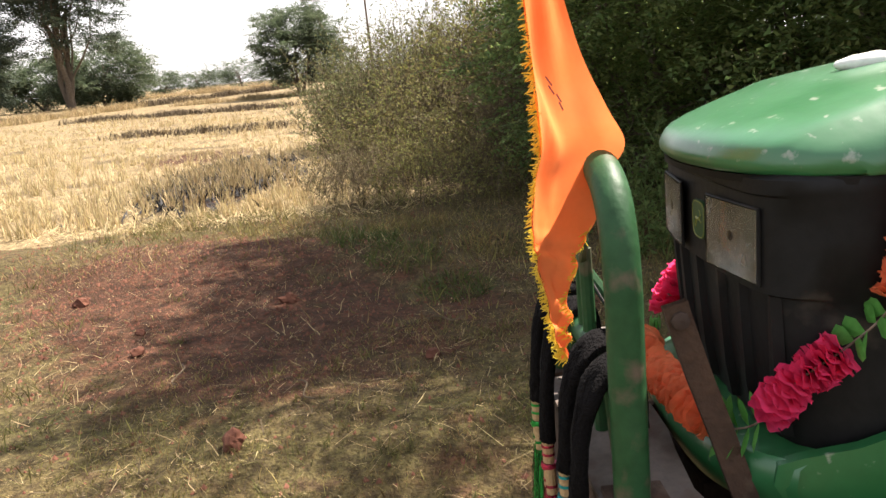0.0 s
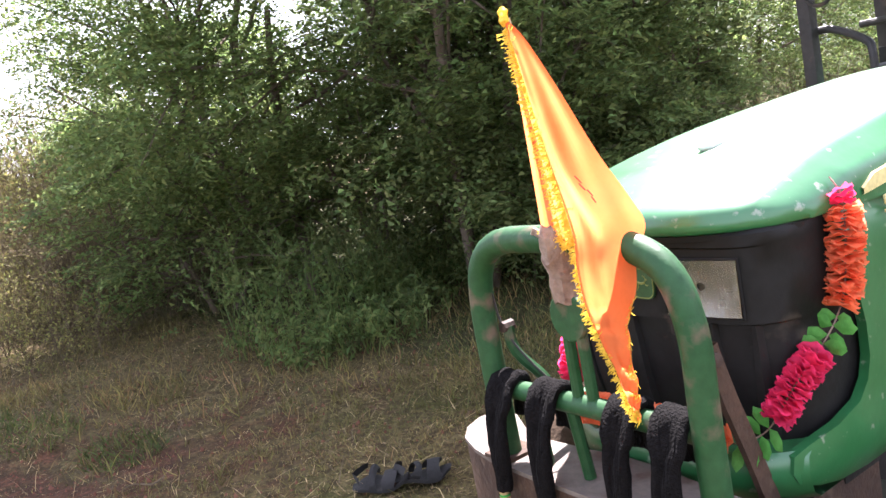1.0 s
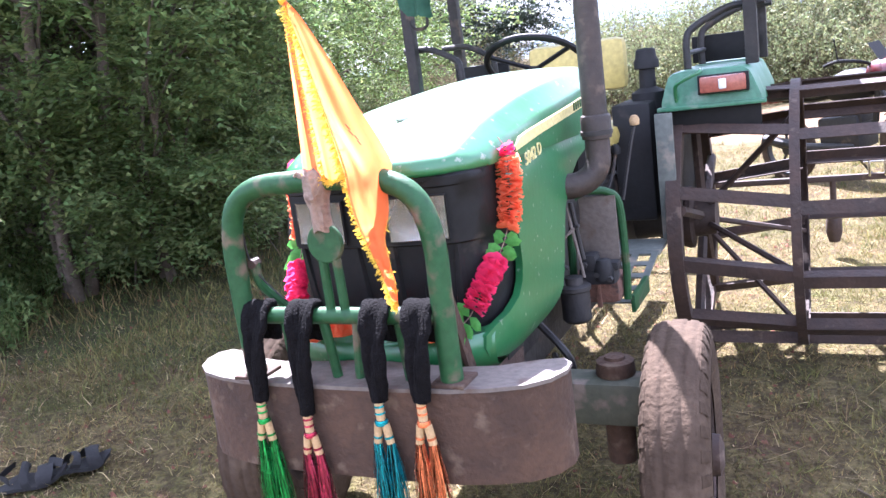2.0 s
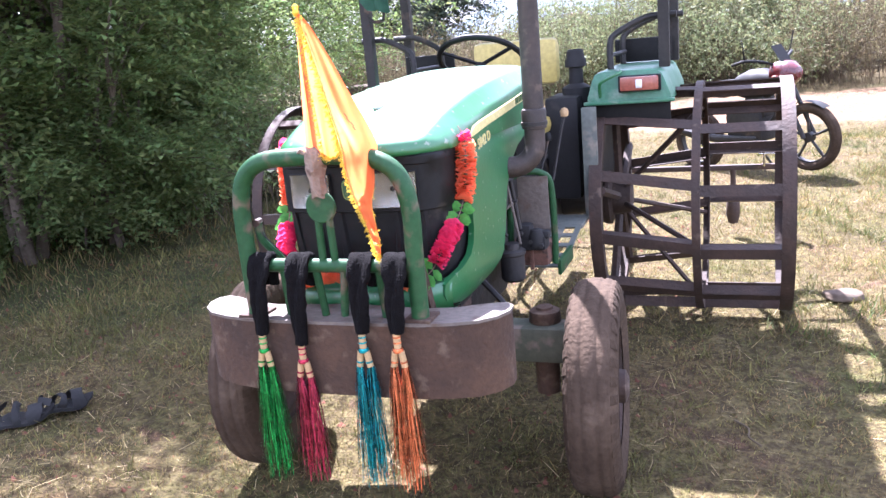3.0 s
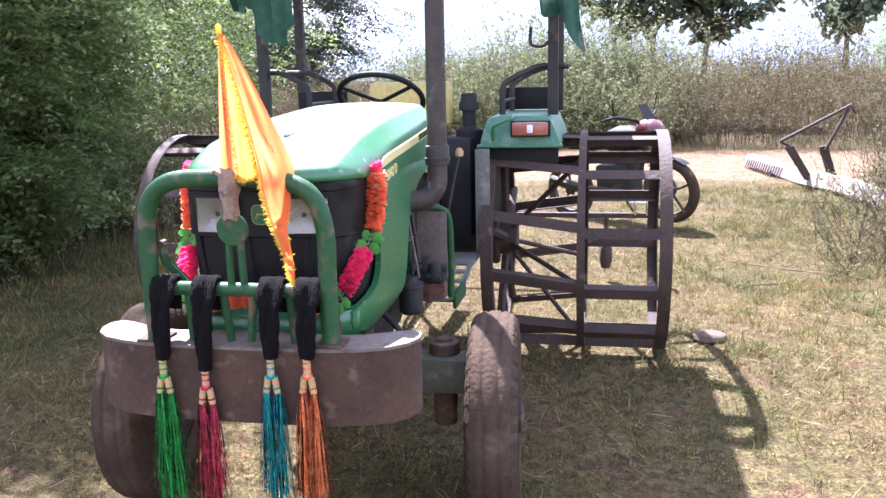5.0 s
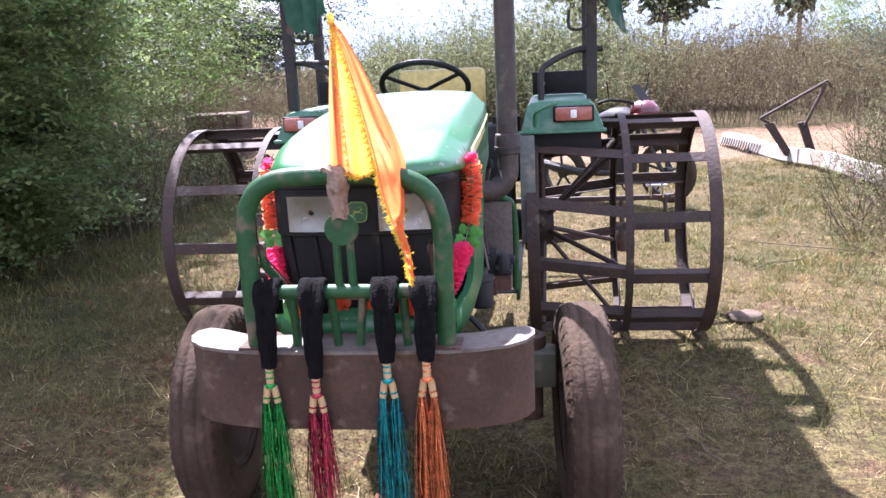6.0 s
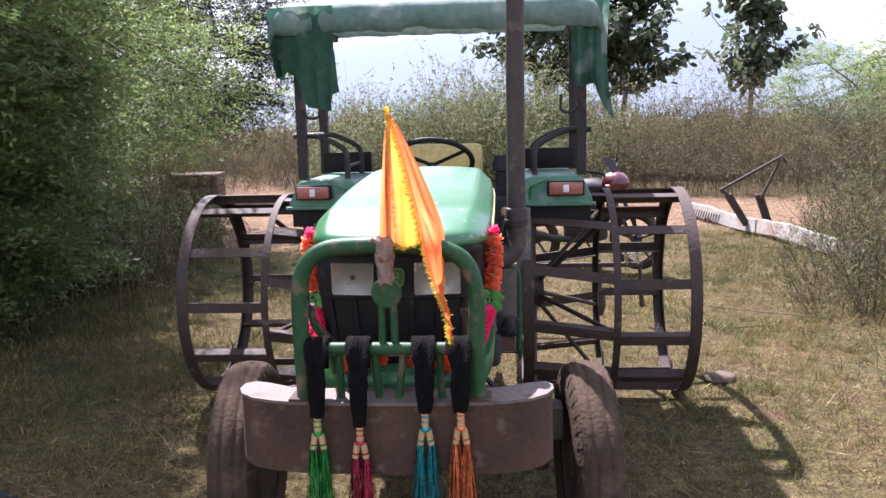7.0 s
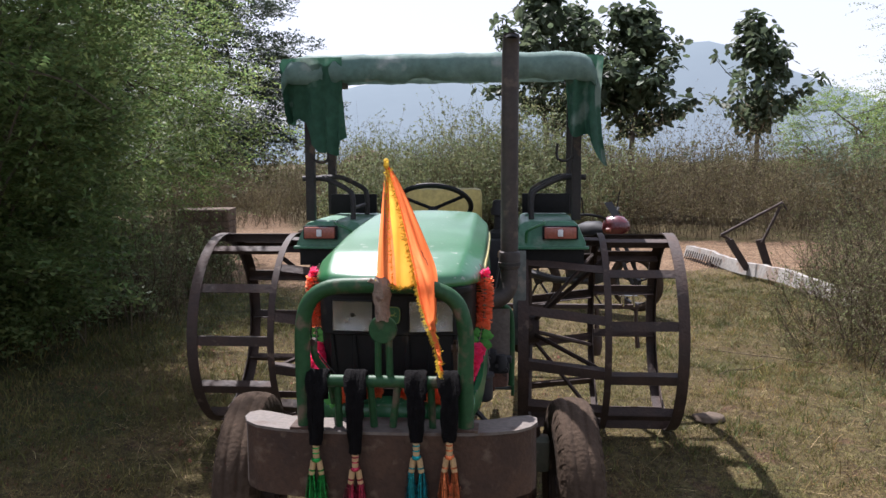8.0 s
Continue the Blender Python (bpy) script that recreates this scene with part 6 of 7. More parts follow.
def undergrowth(name, region, count, height, seed, leaf, label, leafy=14, size=0.03, twiggy=0.8, category="weeds", stem=TWIG, width=0.006, splay=0.16):
    """Upright weeds and twigs with small leaves, over a stretch of ground given by a function of two random numbers."""
    rng = np.random.default_rng(seed)
    u, v = rng.random(count), rng.random(count)
    x, y, hs = region(u, v, rng)
    z = ground_height(x, y) - 0.02
    base = np.stack([x, y, z], -1)
    h = height * hs * rng.uniform(0.55, 1.15, count)
    lean = rng.normal(0, splay, (count, 3)) + (0, 0, 1)
    lean = unit(lean) * h[:, None]
    bend = rng.normal(0, 0.08, (count, 3)) * h[:, None]
    stems, leaves = [], []

    def ribbon(a, c, w, bow, whole=True):
        n = len(a)
        side = unit(np.cross(c - a, rng.normal(0, 1, (n, 3)))) * w
        if not whole:
            stems.append(np.stack([a - side, a + side, c + side * 0.4, c - side * 0.4], 1).reshape(-1, 3))
            return
        m = (a + c) / 2 + bow
        q1 = np.stack([a - side, a + side, m + side * 0.7, m - side * 0.7], 1)
        q2 = np.stack([m - side * 0.7, m + side * 0.7, c + side * 0.3, c - side * 0.3], 1)
        stems.append(np.concatenate([q1, q2], 0).reshape(-1, 3))

    ribbon(base, base + lean, width, bend)
    for k in range(4):
        f = rng.uniform(0.25, 0.9, (count, 1))
        a = base + lean * f + bend * 4 * f * (1 - f)
        d = unit(rng.normal(0, 1, (count, 3)) + (0, 0, 0.9)) * h[:, None] * rng.uniform(0.12, 0.34, (count, 1)) * twiggy
        ribbon(a, a + d, width * 0.55, None, False)
        m = leafy // 4
        for j in range(m):
            g = rng.uniform(0.2, 1.05, (count, 1))
            p = a + d * g
            e = unit(rng.normal(0, 1, (count, 3)) + (0, 0, 0.2)) * size * rng.uniform(0.6, 1.5, (count, 1))
            w = unit(np.cross(e, rng.normal(0, 1, (count, 3)))) * size * 0.3
            leaves.append(np.stack([p, p + e * 0.5 + w, p + e, p + e * 0.5 - w], 1).reshape(-1, 3))
    t = thing(name, pose(0, 0, 0), label, category)
    t["kind"] = "stuff"
    sv = np.concatenate(stems)
    part("stems", quick_mesh("stems", sv, quads_of(sv), [], stem), None, t)
    if leaves:
        lv = np.concatenate(leaves)
        lv, tris = leaf_tris(lv)
        part("leaves", quick_mesh("leaves", lv, [], tris, leaf), None, t)


def band(x0, x1, y0, y1, peak=1.0):
    def f(u, v, rng):
        x, y = x0 + (x1 - x0) * u, y0 + (y1 - y0) * v
        return x, y, peak * (0.82 + 0.26 * np.sin(x * 1.3 + 2) * np.sin(y * 0.9) + 0.16 * np.sin(x * 3.7 + y) + 0.12 * np.sin(x * 7.9 - 2 * y)) * np.where(rng.random(len(x)) < 0.05, 1.18, 1.0)
    return f


def clump(cx, cy, rx, ry, peak=1.0):
    def f(u, v, rng):
        a, r = u * 6.283, np.sqrt(v)
        return cx + np.cos(a) * r * rx, cy + np.sin(a) * r * ry, peak * (1.05 - 0.5 * r ** 2)
    return f


undergrowth("dry_weeds", band(2.2, 18, 13.6, 21), 4300, 2.02, 1, LEAF_DRY, "tall dry brown weeds along the path", 36, 0.05, 1.7, width=0.004)
undergrowth("dry_weeds", band(-9, -2.6, 17.5, 23), 1500, 1.75, 2, LEAF_DRY, "tall dry brown weeds along the path", 28, 0.045, 1.5, width=0.004)
undergrowth("green_weeds", band(-3.2, 3.4, 14.5, 20, 1.0), 2600, 2.08, 3, LEAF_LIGHT, "tall pale green weeds behind the tractor", 40, 0.065, 1.5, width=0.004)
undergrowth("green_weeds", clump(0.9, 17.5, 1.9, 1.6), 520, 3.0, 4, LEAF_LIGHT, "tall pale green weeds behind the tractor", 44, 0.085, 1.2, width=0.004)
undergrowth("green_weeds", band(9, 20, 15, 22), 900, 2.0, 5, LEAF_LIGHT, "pale green bushes beyond the dry weeds", 28, 0.06, 1.4, width=0.004)
undergrowth("dry_shrub", clump(3.65, 4.0, 0.8, 1.2), 420, 1.12, 6, LEAF_OLIVE, "sparse dry twiggy shrub beside the track", 20, 0.026, 1.5, "shrub", width=0.0035, splay=0.34)
undergrowth("dry_shrub", clump(4.75, 4.9, 1.2, 1.5), 560, 1.2, 7, LEAF_OLIVE, "sparse dry twiggy shrub beside the track", 20, 0.028, 1.5, "shrub", width=0.0035, splay=0.3)
undergrowth("dry_shrub", clump(6.2, 7.2, 2.0, 2.2), 900, 1.5, 8, LEAF_OLIVE, "sparse dry twiggy shrub beside the track", 24, 0.03, 1.5, "shrub", width=0.004, splay=0.28)
undergrowth("far_scrub", band(-34, 46, 30, 52), 2400, 2.3, 20, LEAF_OLIVE, "low scrub far behind the weeds", 24, 0.2, 1.6, "scrub", width=0.02, splay=0.35)
undergrowth("low_weeds", lambda u, v, rng: (2.3 + 3.0 * u ** 0.7, 1.2 + 6.0 * v, 0.5 + 0.7 * np.abs(np.sin(9 * u) * np.sin(11 * v))), 900, 0.3, 19, LEAF_OLIVE, "low dry weeds and seedlings in the grass", 16, 0.02, 1.7, width=0.0022, splay=0.5)
undergrowth("dry_bush", clump(-8.7, 1.5, 1.6, 1.2), 480, 1.8, 9, LEAF_DRY, "dense dry brown bush at the field edge", 22, 0.036, 1.9, "bush", width=0.004, splay=0.4)
undergrowth("yellow_bush", clump(-10.9, 1.0, 2.2, 1.7), 620, 1.95, 22, LEAF_YELLOW, "sunlit yellow-green bush at the field edge", 20, 0.05, 1.9, "bush", width=0.004, splay=0.42)
undergrowth("yellow_weeds", clump(-11.2, -0.5, 1.9, 1.1), 260, 1.15, 14, LEAF_YELLOW, "yellow-green weeds at the field edge", 24, 0.035, 1.5, width=0.004, splay=0.3)
undergrowth("yellow_weeds", clump(-9.4, 0.3, 1.5, 1.2), 320, 1.1, 15, LEAF_YELLOW, "yellow-green weeds at the field edge", 24, 0.035, 1.5, width=0.004, splay=0.3)
undergrowth("yellow_weeds", clump(-7.6, 0.1, 1.5, 0.8), 300, 0.75, 17, LEAF_YELLOW, "yellow-green weeds at the field edge", 24, 0.032, 1.6, width=0.0035, splay=0.35)
undergrowth("dry_weeds", clump(-8.4, -0.9, 1.6, 0.6), 300, 0.6, 18, LEAF_DRY, "low dry weeds at the field edge", 18, 0.03, 1.6, width=0.0035, splay=0.4)
undergrowth("green_bush", clump(-14.0, 0.3, 2.3, 2.1), 1250, 2.3, 16, LEAF_OLIVE, "olive green bush at the field edge", 40, 0.055, 1.5, "bush", splay=0.36)
undergrowth("green_bush", clump(-12.6, 2.3, 3.0, 2.2), 1500, 3.05, 10, LEAF_YELLOW, "olive green bush behind the dry one", 36, 0.06, 1.4, "bush", splay=0.3)
undergrowth("thicket_edge", lambda u, v, rng: (-3.9 - 1.2 * v + 0.4 * np.sin(u * 20), 0.9 + u * 9, 0.25 + 0.9 * v ** 1.5), 1000, 0.95, 11, LEAF, "leafy undergrowth at the foot of the thicket", 28, 0.05, 1.6, "undergrowth", stem=LEAF)
undergrowth("thicket_edge", lambda u, v, rng: (-3.0 - 1.4 * v, 5.0 + u * 3.5, 0.5 + 0.8 * v), 480, 1.05, 12, LEAF_LIGHT, "light green leafy undergrowth at the path", 22, 0.055, 1.0, "undergrowth")
undergrowth("dry_shrub", lambda u, v, rng: (-2.7 - 0.9 * v, 4.0 + u * 4.0, 0.6 + 0.5 * v), 130, 0.95, 13, LEAF_DRY, "dry brown weeds at the foot of the thicket", 16, 0.03, 1.0, "shrub", width=0.004)


def teak(x, y, height, radius, count, seed, base=2.75):
    """A slender tree with tiers of big drooping leaves."""
    rng = np.random.default_rng(seed)
    t = thing("teak_tree", pose(x, y, float(ground_height(x, y)) - 0.05), "slender tree with large drooping leaves beyond the weeds", "tree", "trees beyond the weeds")
    wood = Build()
    trunk = limb(wood, (0, 0, 0), (rng.normal(0, 0.15), rng.normal(0, 0.15), height * 0.95), 0.11, 0.02, rng, 0.03, 9, 8)
    o = []
    for k in range(40):
        z = base + (height * 0.97 - base) * rng.random()
        f = (z - base) / (height - base)
        a = rng.uniform(0, 6.28)
        rr = radius * (0.5 + 0.8 * math.sin(min(1, f * 1.1 + 0.16) * math.pi)) * rng.uniform(0.45, 1.0) * (1 - 0.45 * f)
        p = trunk[min(len(trunk) - 1, int(z / (height * 0.95) * 9))]
        q = limb(wood, p, (math.cos(a) * rr, math.sin(a) * rr, z + 0.25 * rr), 0.03, 0.008, rng, 0.1, 4, 5)
        o += [tuple(v) for v in q[1:]]
    part("trunk", wood, BARK, t, smooth=60)
    o = np.array(o)
    p = o[rng.integers(0, len(o), count)] + rng.normal(0, 0.13, (count, 3))
    d = unit(rng.normal(0, 1, (count, 3)) * (1, 1, 0.5) + (0, 0, -0.25)) * rng.uniform(0.16, 0.34, (count, 1))
    w = unit(np.cross(d, rng.normal(0, 0.6, (count, 3)) + (0, 0, 1))) * np.linalg.norm(d, axis=-1, keepdims=True) * 0.3
    sag = np.array([0, 0, -0.06])
    left = np.stack([p, p + d * 0.35 + w, p + d * 0.8 + w * 0.8 + sag * 0.6, p + d + sag], 1)
    right = np.stack([p, p + d + sag, p + d * 0.8 - w * 0.8 + sag * 0.6, p + d * 0.35 - w], 1)
    v = np.stack([left, right], 1).reshape(-1, 3)
    part("crown", quick_mesh("crown", v, quads_of(v), [], LEAF_TEAK), None, t)


for x, y, h, r, n, k in ((2.0, 22.5, 7.4, 2.0, 2900, 1), (4.5, 22, 6.0, 2.05, 3400, 2), (8.65, 24, 6.2, 1.75, 2000, 3), (3.3, 26, 7.0, 2.0, 2400, 4)):
    teak(x, y, h, r, n, 30 + k)

# far trees round the stubble field and beyond the weeds
acacia("field_tree", -74.0, -27.6, 15.5, 5.0, 8000, 51, LEAF_SHADE, "tall open tree with a bare leaning trunk beyond the field", 0.6, 0.26, 0.9, "tree", 4, 0.3)
acacia("field_tree", -76.5, -39.5, 11.0, 6.0, 9000, 52, LEAF_SHADE, "dark green tree at the far side of the field", 0.16, 0.26, 0.8, "tree", 4, 0.25)
acacia("field_tree", -60.5, -6.6, 6.3, 3.0, 6500, 53, LEAF_TEAK, "round green tree beyond the bush", 0.3, 0.17, 0.6, "tree", 4, 0.12)
for k, (x, y, h, r) in enumerate(((-95, -31.5, 7.0, 5.5), (-105, -42, 6, 6), (-216, -56, 5.5, 5), (-222, -47, 4.5, 6), (-226, -38, 7.5, 5.5), (-232, -27, 6.5, 9), (-240, -14, 7.5, 9), (-180, -60, 5, 8))):
    acacia("far_tree", x, y, h, r, 4500 if k < 2 else 1800, 60 + k, LEAF_TEAK, "hazy far tree at the edge of the fields", 0.1, 0.3, 1.2, "tree", 4, 0.2)
for k, (x, y, h, r) in enumerate(((14, 30, 4.2, 2.6), (19, 33, 5.2, 3.0), (12.5, 21, 2.9, 1.6), (-21, 42, 6, 4))):
    acacia("far_tree", x, y, h, r, 2600, 80 + k, LEAF, "green tree standing beyond the weeds", 0.15, 0.1, 0.5, "tree", 5, 0.12)
acacia("shade_tree", -14.0, 37, 11.5, 5.9, 12000, 85, LEAF_SHADE, "big dark green tree behind the path", 0.1, 0.2, 0.6, "tree", 4, 0.2)
acacia("thorn_tree", 10.2, 12.0, 5.6, 3.2, 2600, 88, LEAF_SUNLIT, "open thorn tree with a thin drooping branch", 0.4, 0.05, 0.26)

acacia("dark_bush", 9.4, 17.6, 1.9, 1.5, 1800, 97, LEAF_TEAK, "dark heap of bush beyond the board", 0.05, 0.06, 0.3, "bush", 5, 0.04)


def utility_pole():
    t = thing("utility_pole", pose(-40, -1.0, 0), "thin utility pole with a cross arm", "pole")
    part("mast", Build().tube([(0, 0, 0), (0, -0.12, 6.3)], [0.06, 0.045], 8), STONE, t)
    part("cross_arm", Build().box(-0.04, 0.04, -0.5, 0.5, 5.9, 5.98, 0.01), IRON, t)


utility_pole()


# ---- grass, straw and stubble ----
def blades(name, x, y, h, w, lean, material, label, category, seed, lift=0.0, curl=0.22):
    rng = np.random.default_rng(seed)
    n = len(x)
    a = np.stack([x, y, ground_height(x, y) - 0.004 + lift], -1)
    d = unit(rng.normal(0, lean, (n, 3)) * (1, 1, 0.3) + (0, 0, 1)) * h[:, None]
    turn = rng.uniform(0, 6.283, n)
    side = np.stack([np.cos(turn), np.sin(turn), np.zeros(n)], -1) * w[:, None]
    m = a + d * 0.55
    bow = rng.normal(0, curl, (n, 3)) * (1, 1, 0) * h[:, None]
    c = a + d * (1, 1, 0.92) + bow
    v = np.stack([a - side, a + side, m + side * 0.75 + bow * 0.25, m - side * 0.75 + bow * 0.25, c], 1).reshape(-1, 3)
    k = np.arange(n)[:, None] * 5
    me = quick_mesh(name, v, k + [0, 1, 2, 3], k + [3, 2, 4], material)
    return solid(name, me, None, label, category, kind="stuff")


def bare(x, y):
    """How bare the ground is: paths and the soil bank carry little grass."""
    soil = 1.0 * np.exp(-((x + 4.6) / 1.6) ** 2 - ((y + 2.1) / 1.25) ** 2) + 0.5 * np.exp(-((x + 3.2) / 1.5) ** 2 - ((y - 0.3) / 1.2) ** 2) + 0.62 * np.exp(-((x + 2.7) / 1.1) ** 2 - ((y + 1.3) / 0.95) ** 2)
    way = step(8.5, 10, y) * step(14.5, 13, y) * 0.9 + 0.85 * np.exp(-((x + 3.2 + 0.3 * (y - 11)) / 1.1) ** 2) * step(6.5, 8.5, y)
    return np.clip(soil + way, 0, 1)


rng = np.random.default_rng(77)
n = 75000
gx, gy = rng.uniform(-7.5, 5.5, n), -3.2 + 13 * rng.random(n) ** 1.25
tuft = np.sin(gx * 3.1 + 1) * np.sin(gy * 2.7) + np.sin(gx * 7.3 - gy * 5.1) * 0.6 + rng.normal(0, 0.5, n)
keep = (rng.random(n) > bare(gx, gy)) & (tuft > -0.7)
gx, gy, tuft = gx[keep], gy[keep], tuft[keep]
shade = step(-2.0, -4.2, gx)
gh = rng.uniform(0.02, 0.055, len(gx)) * (1 + 0.7 * np.clip(tuft, 0, 1.5)) * (1 + 0.7 * shade * rng.random(len(gx)))
# dark green blades go where tree shade is painted into the turf
shaded = rng.random(len(gx)) < lush_shade(gx, gy)
blades("grass", gx[~shaded], gy[~shaded], gh[~shaded], rng.uniform(0.0014, 0.003, (~shaded).sum()), 1.0, GRASS, "short dry grass turning green in patches", "grass", 1)
blades("grass", gx[shaded], gy[shaded], 1.3 * gh[shaded], rng.uniform(0.0014, 0.003, shaded.sum()), 0.6, GRASS_DEEP, "short green grass along the foot of the thicket", "grass", 21)
n = 42000
lx, ly = rng.uniform(-7.5, 5.5, n), -3.0 + 12 * rng.random(n) ** 1.2
keep = (rng.random(n) > np.maximum(0.75 * bare(lx, ly), 0.7 * lush_shade(lx, ly))) & (np.sin(lx * 2.3 + 1) * np.sin(ly * 2.9) + rng.normal(0, 0.5, n) > -0.4)
lx, ly, n = lx[keep], ly[keep], int(keep.sum())
blades("straw_litter", lx, ly, 0.015 + 0.15 * rng.random(n) ** 5, rng.uniform(0.0008, 0.0022, n), 3.0, STRAW_OLD, "loose straw lying on the grass", "straw", 2, 0.012)
n = 6600
hx, hy = -7.2 - 36 * rng.random(n) ** 1.6, rng.uniform(-1, 1, n)
hy = -8.0 + hy * (7.5 + 0.3 * (-hx - 7))
hx = np.round(hx / 0.24) * 0.24 + rng.normal(0, 0.035, n)
keep = (hy < 0.2 - 0.06 * (hx + 8)) & (np.sin(hx * 1.1) * np.sin(hy * 0.9) + rng.normal(0, 0.5, n) > -0.7)
keep &= np.exp(-((hx + 8.9) / 2.6) ** 2 - ((hy + 2.75) / 0.8) ** 2) + rng.normal(0, 0.12, n) < 0.5
hx, hy = hx[keep], hy[keep]
fx, fy = (np.repeat(v, 12) + rng.normal(0, 0.028, 12 * len(hx)) for v in (hx, hy))
tall = 0.65 + 0.55 * np.sin(fx * 0.7 + 1) * np.sin(fy * 0.8 + fx * 0.25)
blades("stubble", fx, fy, rng.uniform(0.11, 0.29, len(fx)) * np.clip(tall, 0.3, 1.3), rng.uniform(0.0035, 0.007, len(fx)), 0.22, STRAW, "cut rice stubble standing in the field", "stubble", 3, 0, 0.05)
n = 130
cx, cy = -10.2 + 2.0 * rng.normal(0, 0.55, n), -2.75 + 0.75 * rng.normal(0, 0.6, n)
fx, fy = (np.repeat(v, 22) + rng.normal(0, 0.05, 22 * n) for v in (cx, cy))
blades("stubble", fx, fy, rng.uniform(0.12, 0.33, len(fx)), rng.uniform(0.004, 0.008, len(fx)), 0.25, STRAW_OLD, "brown stubble left standing on the scorched patch", "stubble", 33, 0, 0.05)
n = 9000
cx, cy = -10.4 + 2.2 * rng.normal(0, 0.5, n), -2.85 + 0.8 * rng.normal(0, 0.5, n)
blades("ash_litter", cx, cy, rng.uniform(0.08, 0.24, n), rng.uniform(0.008, 0.018, n), 4.0, MATT_BLACK, "scorched black straw on the field", "straw", 34, 0.012)
n = 26000
sx, sy = -6.6 - 22 * rng.random(n) ** 1.5, rng.uniform(-1, 1, n)
sy = -6.0 + sy * (6.0 + 0.3 * (-sx - 7))
keep = (sy < 0.1 - 0.06 * (sx + 8)) & (np.exp(-((sx + 9.9) / 1.9) ** 2 - ((sy + 2.75) / 0.75) ** 2) < 0.5) & (np.sin(sx * 1.3) * np.sin(sy * 1.1 + 0.5) + rng.normal(0, 0.4, n) > -0.35)
blades("straw_litter", sx[keep], sy[keep], rng.uniform(0.08, 0.3, keep.sum()), rng.uniform(0.003, 0.006, keep.sum()), 4.0, STRAW, "loose straw lying between the stubble", "straw", 8, 0.02)
n = 3600
hx, hy = rng.uniform(-7.2, 5.2, n), -3.2 + 12.5 * rng.random(n) ** 1.2
keep = (rng.random(n) > bare(hx, hy)) & (np.sin(hx * 1.7 + 0.6) * np.sin(hy * 1.9 - 0.4) + rng.normal(0, 0.5, n) > np.where(hx > 0.2, -0.5, -0.1))
hx, hy = hx[keep], hy[keep]
size = rng.uniform(0.5, 1.4, len(hx)) * (1 + 0.9 * step(-1.8, -4.0, hx))
fx, fy = (np.repeat(v, 16) + rng.normal(0, 0.022, 16 * len(hx)) * np.repeat(size, 16) for v in (hx, hy))
blades("grass_tuft", fx, fy, rng.uniform(0.03, 0.09, len(fx)) * np.repeat(size, 16), rng.uniform(0.0014, 0.003, len(fx)), 0.75, GRASS_GREEN, "green grass tufts among the dry grass", "grass", 9)


n = 4200
hx, hy = 1.3 + 4.2 * rng.random(n) ** 0.8, 1.0 + 7.6 * rng.random(n)
keep = (rng.random(n) > bare(hx, hy)) & (np.sin(hx * 3.1 + 0.6 * np.sin(hy * 2.2)) * np.sin(hy * 2.7 - 0.4) + rng.normal(0, 0.45, n) > 0.0)
hx, hy = hx[keep], hy[keep]
size = rng.uniform(0.5, 1.5, len(hx))
for pick, colour, text in ((rng.random(len(hx)) < 0.6, GRASS, "clumps of dry grass beside the track"), (rng.random(len(hx)) < 0.45, GRASS_DEEP, "clumps of dull green grass beside the track")):
    fx, fy = (np.repeat(v[pick], 18) + rng.normal(0, 0.028, 18 * int(pick.sum())) * np.repeat(size[pick], 18) for v in (hx, hy))
    blades("grass_tuft", fx, fy, rng.uniform(0.03, 0.085, len(fx)) * np.repeat(size[pick], 18), rng.uniform(0.0014, 0.003, len(fx)), 0.8, colour, text, "grass", 61)


def turf(name, n, x0, x1, y0, y1, size, seed):
    """A dense mat of short curled blades, green and straw-coloured in patches."""
    rng = np.random.default_rng(seed)
    x, y = rng.uniform(x0, x1, n), rng.uniform(y0, y1, n)
    patch = np.sin(x * 2.3 + 1.1 * np.sin(y * 1.7)) * np.sin(y * 2.9 + 0.8 * np.sin(x * 3.1)) + 0.5 * np.sin(x * 7.1 + y * 4.3) * np.sin(y * 8.3 - x * 2.7)
    keep = rng.random(n) > 0.8 * bare(x, y)
    x, y, patch = x[keep], y[keep], patch[keep]
    green = patch + rng.normal(0, 0.6, len(x)) > 0.3
    for pick, colour, text in ((green, GRASS_GREEN, "dense mat of short green grass"), (~green, GRASS, "dense mat of short dry grass")):
        m = int(pick.sum())
        a = np.stack([x[pick], y[pick], ground_height(x[pick], y[pick]) - 0.002], -1)
        h = rng.uniform(0.4, 1.0, m) * size * (1 + 0.35 * np.clip(patch[pick], -1, 1.5))
        d = unit(rng.normal(0, 0.9, (m, 3)) * (1, 1, 0.3) + (0, 0, 0.8)) * h[:, None]
        turn = rng.uniform(0, 6.283, m)
        side = np.stack([np.cos(turn), np.sin(turn), np.zeros(m)], -1) * rng.uniform(0.0012, 0.0026, (m, 1))
        v = np.stack([a - side, a + side, a + d], 1).reshape(-1, 3)
        solid(name, quick_mesh(name, v, [], np.arange(3 * m).reshape(-1, 3), colour), None, text, "grass", kind="stuff")


turf("turf", 270000, -3.0, 4.0, -1.8, 4.6, 0.034, 91)
turf("turf", 90000, -3.2, 5.5, 4.6, 8.8, 0.045, 92)


